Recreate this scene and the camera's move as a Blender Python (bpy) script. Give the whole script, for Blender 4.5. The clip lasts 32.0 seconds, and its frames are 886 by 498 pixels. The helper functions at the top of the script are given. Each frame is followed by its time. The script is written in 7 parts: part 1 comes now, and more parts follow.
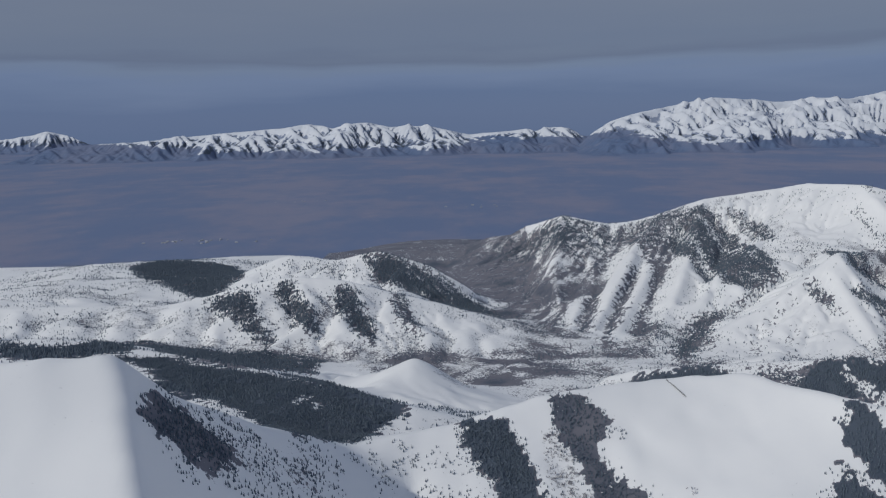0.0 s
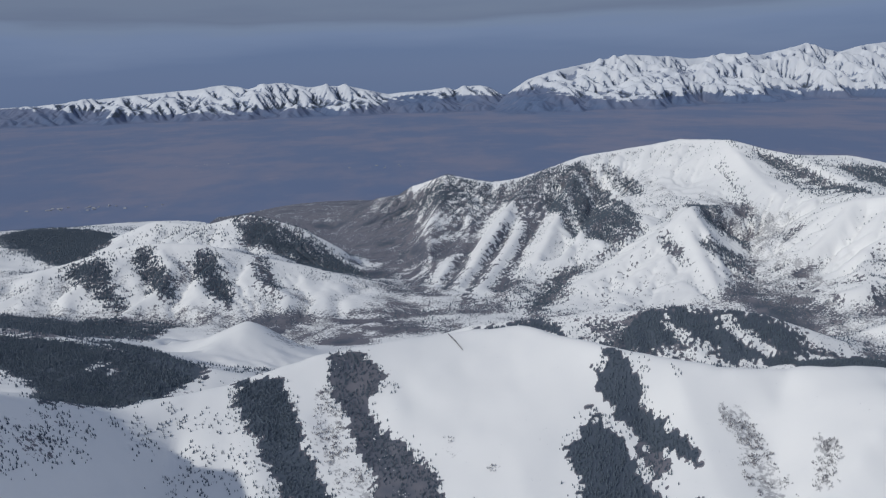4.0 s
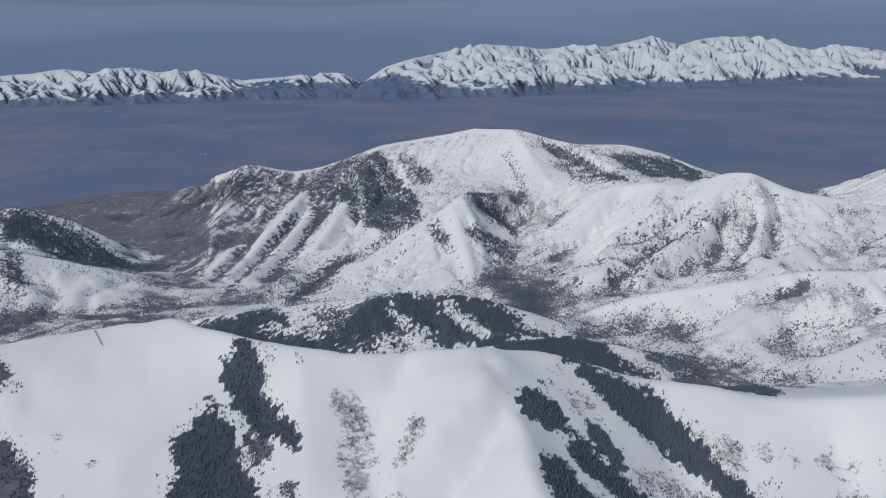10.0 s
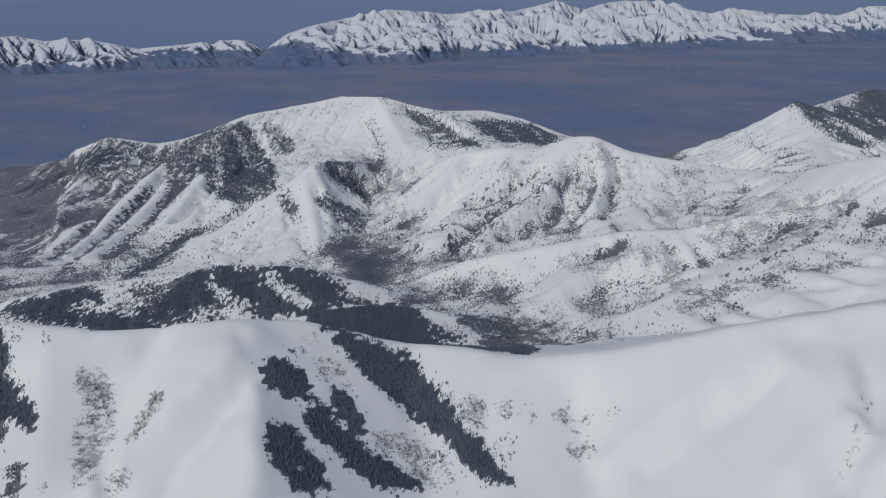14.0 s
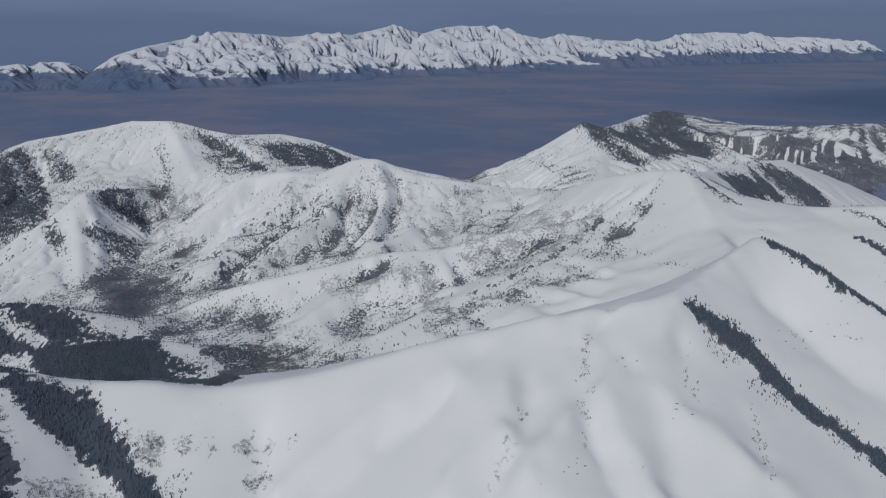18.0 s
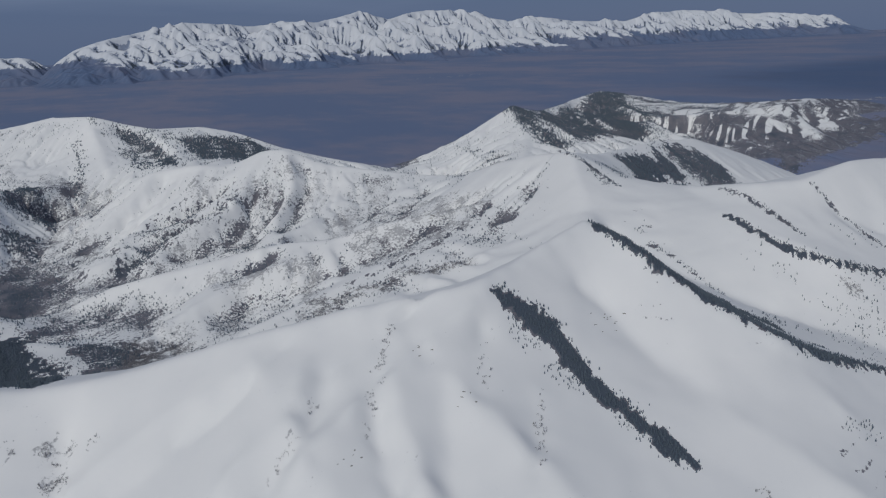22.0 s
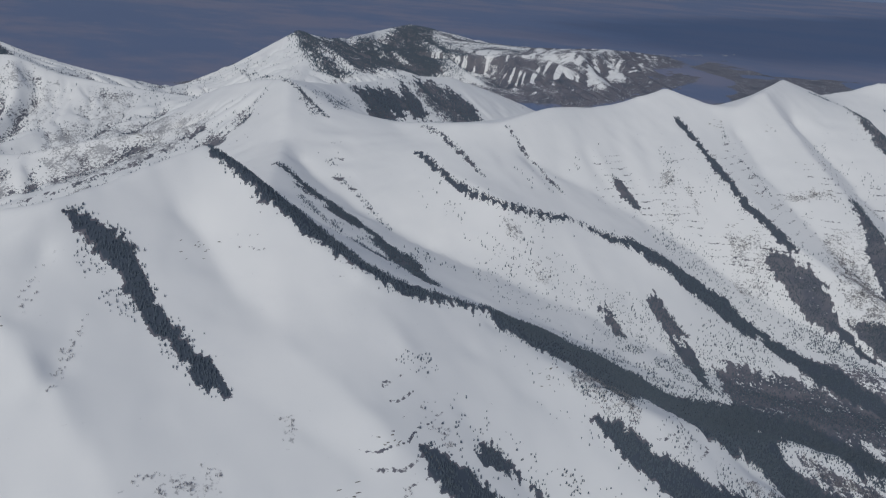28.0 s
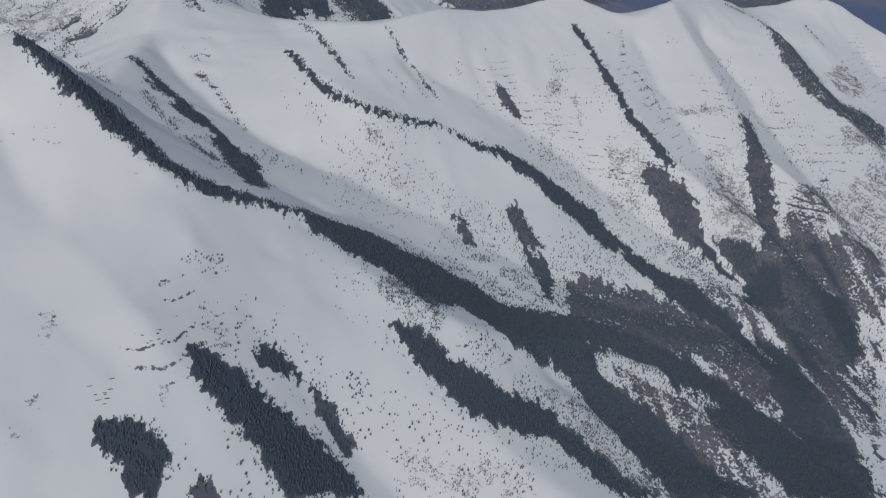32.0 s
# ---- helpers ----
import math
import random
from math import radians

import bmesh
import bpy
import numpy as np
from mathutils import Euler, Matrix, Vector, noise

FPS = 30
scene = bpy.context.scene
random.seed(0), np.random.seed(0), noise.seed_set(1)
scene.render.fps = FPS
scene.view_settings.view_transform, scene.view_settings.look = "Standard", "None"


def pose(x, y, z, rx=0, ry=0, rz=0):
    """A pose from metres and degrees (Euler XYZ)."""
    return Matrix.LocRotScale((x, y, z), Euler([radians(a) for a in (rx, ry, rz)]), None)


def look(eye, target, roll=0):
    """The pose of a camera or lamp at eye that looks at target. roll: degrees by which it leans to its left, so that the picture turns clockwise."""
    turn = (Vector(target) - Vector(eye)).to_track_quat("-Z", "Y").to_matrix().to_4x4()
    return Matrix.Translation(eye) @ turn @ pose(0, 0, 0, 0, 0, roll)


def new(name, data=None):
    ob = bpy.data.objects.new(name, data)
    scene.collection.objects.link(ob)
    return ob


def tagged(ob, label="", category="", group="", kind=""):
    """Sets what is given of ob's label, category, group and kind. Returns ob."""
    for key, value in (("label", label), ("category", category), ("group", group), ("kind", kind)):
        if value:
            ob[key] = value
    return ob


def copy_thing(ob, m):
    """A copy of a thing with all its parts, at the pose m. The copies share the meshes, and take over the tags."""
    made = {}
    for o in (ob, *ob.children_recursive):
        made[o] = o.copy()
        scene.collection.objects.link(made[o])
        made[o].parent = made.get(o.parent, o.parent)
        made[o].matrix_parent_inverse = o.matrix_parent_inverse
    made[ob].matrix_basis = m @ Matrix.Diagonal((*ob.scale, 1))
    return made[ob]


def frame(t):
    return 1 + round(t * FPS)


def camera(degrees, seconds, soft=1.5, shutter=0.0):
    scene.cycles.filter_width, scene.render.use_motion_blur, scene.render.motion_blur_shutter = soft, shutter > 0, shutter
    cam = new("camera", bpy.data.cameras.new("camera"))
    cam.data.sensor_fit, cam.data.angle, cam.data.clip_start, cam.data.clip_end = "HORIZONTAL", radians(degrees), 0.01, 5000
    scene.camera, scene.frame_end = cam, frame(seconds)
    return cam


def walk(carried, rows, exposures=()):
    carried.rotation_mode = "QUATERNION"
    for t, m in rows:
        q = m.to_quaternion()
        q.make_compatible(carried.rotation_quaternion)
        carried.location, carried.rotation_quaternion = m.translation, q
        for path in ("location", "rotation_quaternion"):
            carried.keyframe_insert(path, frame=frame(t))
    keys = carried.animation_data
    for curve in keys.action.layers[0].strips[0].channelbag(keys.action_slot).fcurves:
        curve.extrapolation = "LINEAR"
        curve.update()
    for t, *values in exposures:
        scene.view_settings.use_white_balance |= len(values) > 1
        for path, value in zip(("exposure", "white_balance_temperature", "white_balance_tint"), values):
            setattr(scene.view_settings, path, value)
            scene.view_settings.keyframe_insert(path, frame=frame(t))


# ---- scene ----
cam = camera(56.4, 32.0, soft=1.25)
METRES, EYE, TILT, LEAN, TURN = 330.0, 125.0, -9.0, 1.3, 0.0
ROWS = [
    (0.0, 0.0, 0.0, 0.0, 0.0, 0.0, -0.0),
    (0.5, 0.0146, -0.0006, -0.0003, -1.19, 0.68, 0.1),
    (1.0, 0.0291, -0.0014, -0.0004, -1.63, 0.87, 0.05),
    (1.5, 0.0438, -0.0028, -0.0006, -2.34, 0.92, 0.19),
    (2.0, 0.0586, -0.0043, -0.0009, -3.15, 0.97, 0.38),
    (2.5, 0.0732, -0.0059, -0.0009, -3.84, 0.97, 0.38),
    (3.0, 0.0881, -0.0079, -0.001, -3.66, 0.82, 0.76),
    (3.5, 0.1028, -0.0106, -0.001, -4.15, -0.99, 1.03),
    (5.5, 0.1623, -0.0196, -0.0015, -6.46, -4.51, 1.4),
    (6.0, 0.1773, -0.0224, -0.0013, -7.26, -4.52, 1.28),
    (6.5, 0.1923, -0.025, -0.0015, -7.89, -4.1, 1.26),
    (7.0, 0.2074, -0.0283, -0.0016, -8.65, -3.64, 1.34),
    (7.5, 0.2222, -0.0315, -0.002, -8.86, -3.66, 1.44),
    (8.0, 0.2372, -0.0353, -0.0019, -9.85, -3.63, 1.51),
    (8.5, 0.252, -0.0391, -0.002, -10.56, -3.62, 1.59),
    (9.0, 0.267, -0.0429, -0.0021, -11.5, -3.66, 1.57),
    (9.5, 0.282, -0.047, -0.0024, -12.21, -3.74, 1.64),
    (10.0, 0.2972, -0.0511, -0.0025, -13.23, -3.88, 1.8),
    (10.5, 0.3121, -0.0553, -0.0028, -13.28, -4.19, 1.92),
    (11.0, 0.3271, -0.0595, -0.0033, -14.15, -4.81, 1.88),
    (11.5, 0.342, -0.0639, -0.0036, -14.9, -5.47, 1.96),
    (12.0, 0.357, -0.0684, -0.0043, -15.49, -5.65, 2.07),
    (12.5, 0.3719, -0.0731, -0.0047, -16.28, -5.76, 2.22),
    (13.0, 0.3867, -0.0781, -0.0052, -16.66, -5.79, 2.37),
    (13.5, 0.4014, -0.0831, -0.0057, -17.68, -6.07, 2.68),
    (15.5, 0.4598, -0.1053, -0.0079, -20.86, -6.89, 3.27),
    (16.0, 0.4752, -0.11, -0.0089, -21.61, -6.9, 2.87),
    (16.5, 0.4904, -0.1146, -0.0101, -24.51, -6.29, 2.66),
    (17.0, 0.5048, -0.1196, -0.0112, -28.46, -4.98, 2.52),
    (17.5, 0.5188, -0.126, -0.0121, -29.1, -5.1, 3.09),
    (18.0, 0.5333, -0.1326, -0.0127, -28.79, -5.47, 4.11),
    (18.5, 0.5474, -0.1396, -0.0135, -28.29, -5.78, 4.48),
    (19.0, 0.5615, -0.1464, -0.0144, -27.55, -5.85, 4.97),
    (19.5, 0.5754, -0.1536, -0.0153, -27.01, -5.84, 5.37),
    (20.0, 0.5902, -0.1614, -0.0161, -27.59, -6.0, 5.62),
    (20.5, 0.6042, -0.1687, -0.0169, -27.56, -6.07, 5.9),
    (21.0, 0.6178, -0.1769, -0.018, -28.56, -6.29, 5.89),
    (21.5, 0.6317, -0.1845, -0.0189, -29.07, -6.38, 5.82),
    (22.0, 0.6455, -0.192, -0.02, -30.14, -6.59, 5.81),
    (22.5, 0.6582, -0.1996, -0.0211, -30.9, -6.72, 5.92),
    (23.0, 0.6721, -0.2072, -0.0221, -31.68, -6.89, 5.97),
    (23.5, 0.6857, -0.2152, -0.0237, -32.45, -7.11, 6.03),
    (24.0, 0.6995, -0.2233, -0.025, -33.6, -7.41, 5.87),
    (24.5, 0.713, -0.2316, -0.0263, -34.33, -8.25, 5.59),
    (25.0, 0.7263, -0.24, -0.0278, -35.42, -9.24, 5.27),
    (25.5, 0.7398, -0.2484, -0.0292, -36.23, -10.43, 5.0),
    (27.5, 0.7936, -0.284, -0.0356, -38.59, -11.83, 2.53),
    (28.0, 0.8069, -0.2931, -0.0368, -39.46, -11.82, 1.46),
    (28.5, 0.82, -0.3023, -0.038, -40.12, -11.85, 0.71),
    (29.0, 0.8329, -0.3117, -0.0391, -40.39, -11.97, 0.41),
    (29.5, 0.8461, -0.3211, -0.0403, -40.34, -12.08, 0.33),
    (30.0, 0.8589, -0.3305, -0.0413, -40.13, -12.48, 0.66),
    (30.5, 0.8719, -0.3401, -0.042, -39.32, -15.45, 0.95),
    (31.0, 0.8849, -0.3498, -0.0433, -39.25, -17.26, 0.58),
    (31.5, 0.8981, -0.3588, -0.0445, -39.81, -17.88, -0.11),
    (32.0, 0.9114, -0.3681, -0.0457, -40.19, -18.01, -0.46),
]
walk(cam, [(t, pose(0, 0, EYE, TILT, LEAN, TURN) @ pose(METRES * x, METRES * y, METRES * z, 90 + pitch, roll, yaw)) for t, x, y, z, yaw, pitch, roll in ROWS],
     exposures=[(0.0, -0.10), (3.0, 0.02), (9.0, -0.05), (12.0, -0.19), (16.0, -0.32), (20.0, -0.38), (24.0, -0.42), (28.0, -0.35), (32.0, -0.40)])

# ---- world and sun ----
SUN_TO = Vector((-0.72, -0.46, 0.58)).normalized()
world = bpy.data.worlds.new("world")
scene.world = world
world.use_nodes = True
wn, wl = world.node_tree.nodes, world.node_tree.links
wn.clear()
sky = wn.new("ShaderNodeTexSky")
sky.sky_type, sky.sun_disc = "NISHITA", False
sky.sun_elevation = math.asin(SUN_TO.z)
sky.sun_rotation = math.atan2(SUN_TO.x, SUN_TO.y)
sky.altitude, sky.dust_density = 2500, 2.0
wco = wn.new("ShaderNodeTexCoord")
wmap = wn.new("ShaderNodeMapping")
wmap.inputs["Scale"].default_value = (1.0, 1.0, 9.0)
cloud = wn.new("ShaderNodeTexNoise")
cloud.inputs["Scale"].default_value, cloud.inputs["Detail"].default_value = 2.6, 8
wsep = wn.new("ShaderNodeSeparateXYZ")
lift = wn.new("ShaderNodeMath")
lift.operation, lift.inputs[1].default_value, lift.inputs[2].default_value = "MULTIPLY_ADD", 0.07, -0.035
tall = wn.new("ShaderNodeMath")
tall.operation = "ADD"
hor = wn.new("ShaderNodeMapRange")
hor.inputs["From Min"].default_value, hor.inputs["From Max"].default_value = -0.05, 0.45
cramp = wn.new("ShaderNodeValToRGB")
# elevation of each band of haze and cloud, and its colour
BANDS = [(-0.05, 0.086, 0.133, 0.250), (0.022, 0.094, 0.141, 0.266), (0.048, 0.134, 0.184, 0.312), (0.060, 0.146, 0.192, 0.298), (0.071, 0.118, 0.150, 0.236),
         (0.082, 0.134, 0.170, 0.256), (0.14, 0.160, 0.193, 0.268), (0.24, 0.220, 0.258, 0.345), (0.45, 0.235, 0.300, 0.430)]
for k, (z, *rgb) in enumerate(BANDS):
    e = cramp.color_ramp.elements[k] if k < 2 else cramp.color_ramp.elements.new(0.5)
    e.position, e.color = (z + 0.05) / 0.5, (*rgb, 1)
bg_cloud = wn.new("ShaderNodeBackground")
bg_cloud.inputs["Strength"].default_value = 1.0
bg_sky = wn.new("ShaderNodeBackground")
bg_sky.inputs["Strength"].default_value = 0.005
wadd = wn.new("ShaderNodeAddShader")
wout = wn.new("ShaderNodeOutputWorld")
wl.new(wco.outputs["Generated"], wmap.inputs["Vector"])
wl.new(wmap.outputs["Vector"], cloud.inputs["Vector"])
wl.new(wco.outputs["Generated"], wsep.inputs["Vector"])
wl.new(cloud.outputs["Fac"], lift.inputs[0])
wl.new(wsep.outputs["Z"], tall.inputs[0])
wl.new(lift.outputs["Value"], tall.inputs[1])
wl.new(tall.outputs["Value"], hor.inputs["Value"])
wl.new(hor.outputs["Result"], cramp.inputs["Fac"])
wl.new(cramp.outputs["Color"], bg_cloud.inputs["Color"])
wl.new(sky.outputs["Color"], bg_sky.inputs["Color"])
wl.new(bg_cloud.outputs["Background"], wadd.inputs[0])
wl.new(bg_sky.outputs["Background"], wadd.inputs[1])
wl.new(wadd.outputs["Shader"], wout.inputs["Surface"])
sun_data = bpy.data.lights.new("sun", "SUN")
sun_data.energy, sun_data.angle, sun_data.color = 2.0, radians(1.0), (1.0, 0.970, 0.895)
sun = new("sun", sun_data)
sun.matrix_world = look(SUN_TO * 900, (0, 0, 0))

# ---- relief ----
def lattice(seed):
    r = np.random.RandomState(seed)
    a = r.rand(256, 256) * 2 * math.pi
    return np.cos(a), np.sin(a)


LATTICES = [lattice(s) for s in range(8)]


def perlin(x, y, seed=0):
    gx, gy = LATTICES[seed % 8]
    xi, yi = np.floor(x).astype(np.int64), np.floor(y).astype(np.int64)
    fx, fy = x - xi, y - yi
    u, v = fx * fx * fx * (fx * (fx * 6 - 15) + 10), fy * fy * fy * (fy * (fy * 6 - 15) + 10)

    def corner(i, j):
        a, b = (xi + i) & 255, (yi + j) & 255
        return gx[a, b] * (fx - i) + gy[a, b] * (fy - j)
    n0 = corner(0, 0) * (1 - u) + corner(1, 0) * u
    n1 = corner(0, 1) * (1 - u) + corner(1, 1) * u
    return 1.5 * (n0 * (1 - v) + n1 * v)


def fbm(x, y, octaves=4, seed=0, gain=0.5):
    total, amp = 0.0, 1.0
    for k in range(octaves):
        total = total + amp * perlin(x * 2 ** k + 17.3 * k, y * 2 ** k - 9.1 * k, seed + k)
        amp *= gain
    return total


def ridged(x, y, octaves=4, seed=0, gain=0.5):
    total, amp = 0.0, 1.0
    for k in range(octaves):
        total = total + amp * (1 - 2 * np.abs(perlin(x * 2 ** k + 31.7 * k, y * 2 ** k + 5.9 * k, seed + k)))
        amp *= gain
    return total


def step(a, b, v):
    s = np.clip((v - a) / (b - a), 0.0, 1.0)
    return s * s * (3 - 2 * s)


GROUPS = ["ground", "near_ridge", "right_ridge", "foothill", "rocky_mountain", "middle_mountain", "peak", "brown_ridge", "left_mountain", "forest_hill", "cone_hill"]
CRESTS, VALLEYS = [], []


def crest(mountain, rib, depth, *points):
    """A crest line through points (x, y, z): its mountain, the length and the depth of the ribs on its flanks."""
    CRESTS.append((mountain, rib, depth, points))


def valley(*points):
    """A gully or valley floor through points (x, y, z)."""
    VALLEYS.append(points)


crest("near_ridge", 16, 0.9, (-330, 90, 84), (-150, 108, 87), (-70, 123, 89), (-53, 127, 89), (-48, 136, 79), (-38, 153, 67), (-23, 178, 52), (-4, 186, 52), (9, 191, 54))
crest("near_ridge", 17, 1.0, (9, 191, 54), (23, 196, 57), (35, 201, 57), (56, 207, 57), (74, 205, 59), (93, 183, 58.5), (118, 173, 55), (148, 170, 55.5), (168, 166, 53), (188, 160, 46.5))
crest("near_ridge", 14, 0.5, (-53, 127, 89), (-44, 108, 80), (-36, 88, 66), (-28, 60, 46))
crest("near_ridge", 14, 0.5, (148, 168, 55.5), (151, 150, 52), (148, 122, 45), (144, 95, 34), (140, 70, 22))
crest("near_ridge", 14, 0.5, (72, 203, 58.5), (70, 180, 50), (66, 150, 38), (60, 120, 24))
crest("near_ridge", 22, 1.0, (188, 160, 46.5), (203, 152, 45.5), (214, 146, 43.5), (223, 141, 44.5), (238, 133, 47))
crest("near_ridge", 22, 1.1, (238, 133, 47), (261, 121, 54), (286, 107, 60.5), (313, 93, 65))
crest("near_ridge", 22, 0.6, (313, 93, 65), (325, 97, 66), (336, 100, 68.5), (355, 105, 72))
crest("near_ridge", 12, 0.4, (313, 93, 65), (317, 82, 55), (320, 71, 49), (324, 56, 43), (331, 40, 37), (345, 10, 25))
crest("near_ridge", 15, 0.5, (355, 105, 72), (359, 92, 68), (363, 79, 60), (367, 66, 54), (371, 54, 50), (387, 49, 42.5), (403, 43, 37), (412, 39, 31), (431, 32, 20), (453, 23, 7), (471, 13, 1.2), (490, -2, -2), (509, -19.5, -5.5), (522, -39, -11.5), (545, -75, -22))
crest("near_ridge", 12, 0.4, (369, 50, 46), (369, 36, 39), (374, 18, 26), (382, -10, 8), (390, -40, -6))
crest("near_ridge", 12, 0.4, (400, 40, 34), (410, 18, 26), (422, 0, 19.5), (442, -5, 11.5), (464, -10, 4.6), (485, -26, -3), (500, -50, -12))
crest("near_ridge", 12, 0.4, (422, 0, 19.5), (431, -12, 10), (439.6, -23, 4), (440.5, -36, -1.7), (446, -60, -12))
valley((440, -13, 6.5), (452, -27, -3), (468, -50, -13))
crest("near_ridge", 15, 0.6, (355, 105, 72), (384, 128, 50), (420, 180, 52), (444, 221, 68))
crest("near_ridge", 12, 0.5, (375, 112, 56), (390, 96, 44), (408, 78, 33), (424, 62, 24))
crest("right_ridge", 15, 0.8, (437, 292, 51), (440, 264, 60), (442, 246, 64), (444, 221, 68), (457, 200, 58), (469, 179, 55), (478, 150, 59), (493, 140, 60), (522, 139, 65), (548, 138, 63))
crest("right_ridge", 15, 0.8, (548, 138, 63), (570, 138, 64), (597, 137, 70), (610, 122, 63), (620, 113, 62), (643, 114, 68), (690, 130, 70), (717, 129, 63), (750, 141, 56), (772, 132, 59), (787, 123, 64.5), (803, 113, 64), (813, 100, 56), (823, 74, 45), (834, 39, 26.5), (842, 0, 4))
crest("right_ridge", 12, 0.5, (764, 124, 57), (764, 113, 54), (752, 92, 47), (748, 76, 38), (742, 50, 24))
crest("right_ridge", 14, 0.5, (469, 179, 55), (457, 143, 51), (459, 118, 46), (462, 102, 42), (480, 95, 36), (495, 90, 32), (511, 65, 22), (518, 54, 12), (528, 39, 2), (534, 22, -2), (538.6, -5, -4), (546, -26, -11))
crest("right_ridge", 12, 0.5, (597, 137, 70), (590, 118, 57), (583, 100, 47), (575, 74, 35), (568, 49, 24), (569, 28, 17), (570, 5, 10.8), (567.7, -7.4, 3.4), (562, -30, -8))
crest("right_ridge", 12, 0.5, (643, 114, 68), (634, 85, 49), (622, 58, 36), (606.5, 38.6, 28), (606, 5, 16.8), (598, -20, 4), (588, -50, -12))
crest("right_ridge", 12, 0.5, (717, 129, 63), (707, 104, 59), (702, 88, 55), (693, 63, 41), (689, 40, 29.5), (681, 10, 15), (668, -25, 4), (650, -60, -8))
crest("right_ridge", 14, 1.2, (444, 221, 68), (482, 244, 60), (520, 266, 57), (556, 280, 57), (594, 288, 53), (640, 288, 38), (690, 284, 18))
crest("foothill", 17, 3.0, (440, 232, 64), (415, 241, 47), (392, 251, 43.5), (369, 262, 40), (348, 271, 34), (332, 279, 34), (309, 289, 30), (287, 299, 25), (262, 310, 20), (246, 318, 12), (225, 330, 4))
crest("foothill", 15, 2.4, (410, 243, 44), (378, 232, 37), (348, 226, 31), (318, 224, 24), (296, 224, 19))
crest("foothill", 15, 0.8, (309, 289, 30), (290, 270, 22), (272, 255, 14))
crest("rocky_mountain", 18, 3.2, (-13, 800, 4), (20, 758, 8), (41, 738, 18), (58, 722, 22), (69, 711, 31), (78, 703, 34), (97, 684, 43), (119, 675, 39), (136, 669, 36))
crest("rocky_mountain", 16, 3.0, (136, 669, 36), (156, 664, 40), (176, 658, 47), (204, 651, 57.5), (227, 645, 61), (257, 637, 66), (277, 632, 70), (299, 586, 71.5), (320, 572, 65), (336, 561, 61), (366, 541, 61.5))
crest("rocky_mountain", 20, 2.0, (366, 541, 61.5), (388, 527, 56), (414, 510, 44), (440, 493, 36), (464, 478, 30), (510, 450, 8))
crest("rocky_mountain", 14, 2.0, (204, 651, 57.5), (190, 615, 48), (168, 560, 34), (150, 515, 22), (128, 470, 9))
crest("rocky_mountain", 14, 2.0, (176, 658, 47), (150, 610, 38), (122, 560, 27), (103, 520, 17), (92, 480, 8))
crest("rocky_mountain", 14, 2.0, (97, 684, 43), (88, 640, 33), (80, 590, 25), (72, 540, 16), (70, 490, 6))
crest("rocky_mountain", 14, 2.0, (255, 637, 65), (236, 600, 50), (215, 560, 37), (190, 520, 32), (167, 497, 30), (145, 465, 15), (130, 445, 8))
crest("rocky_mountain", 14, 1.5, (299, 586, 71), (285, 540, 46), (273, 507, 36), (246, 484, 41), (222, 463, 45), (201, 453, 33), (178, 441, 21), (148, 427, 12), (131, 419, 8))
crest("rocky_mountain", 12, 1.5, (222, 463, 45), (224, 440, 33), (222, 415, 20), (218, 395, 12))
crest("middle_mountain", 20, 3.6, (240, 482, 4), (259, 472, 10), (277, 461, 27), (297, 448, 42), (309, 441, 48), (332, 428, 51), (348, 418, 49), (365, 407, 58), (376, 400, 59), (398, 388, 48), (427, 372, 43), (444, 362, 40), (460, 335, 40), (437, 292, 51))
crest("middle_mountain", 14, 3.2, (365, 405, 57), (345, 388, 42), (318, 378, 32), (290, 374, 25), (262, 372, 17), (240, 372, 10))
crest("middle_mountain", 14, 3.2, (309, 441, 48), (290, 425, 34), (268, 415, 22), (245, 410, 12))
crest("middle_mountain", 14, 3.2, (427, 372, 43), (404, 345, 30), (376, 322, 22), (345, 315, 16))
crest("peak", 22, 2.5, (520, 545, 2), (544, 519, 23), (575, 505, 42), (605, 495, 59), (660, 530, 48), (720, 580, 45), (780, 625, 45), (845, 662, 47), (900, 640, 36), (960, 640, 18))
crest("peak", 20, 2.0, (605, 495, 59), (640, 450, 42), (680, 400, 28), (720, 350, 12))
crest("peak", 22, 2.0, (605, 495, 59), (580, 440, 40), (540, 390, 30), (500, 350, 36), (462, 330, 40))
crest("brown_ridge", 26, 3.0, (760, 600, 30), (830, 480, 34), (897, 456, 39), (1000, 500, 34), (1100, 550, 24), (1210, 596, 11), (1300, 640, 2))
crest("brown_ridge", 20, 2.5, (830, 480, 32), (800, 420, 18), (770, 370, 6))
crest("left_mountain", 20, 2.0, (-178, 500, 20), (-150, 520, 22), (-125, 530, 31), (-104, 535, 39), (-85, 533, 36), (-70, 531, 35), (-45, 528, 42), (-11, 524, 32), (14, 521, 17), (28, 519, 2))
crest("left_mountain", 31, 4.0, (-330, 480, 26), (-246, 442, 27), (-171, 452, 25), (-159, 452, 24), (-132, 452, 30), (-110, 452, 36), (-91, 452, 40), (-59, 452, 38), (-29, 451, 29), (-4, 451, 23), (18, 451, 16), (40, 451, 10), (60, 451, 4))
crest("brown_ridge", 24, 1.5, (897, 456, 39), (880, 410, 20), (870, 370, 4))
crest("brown_ridge", 24, 1.5, (950, 478, 37), (940, 430, 18), (930, 390, 3))
crest("brown_ridge", 24, 1.5, (1000, 500, 34), (995, 450, 16), (990, 410, 2))
crest("brown_ridge", 24, 1.5, (1060, 530, 28), (1055, 480, 12), (1050, 440, 2))
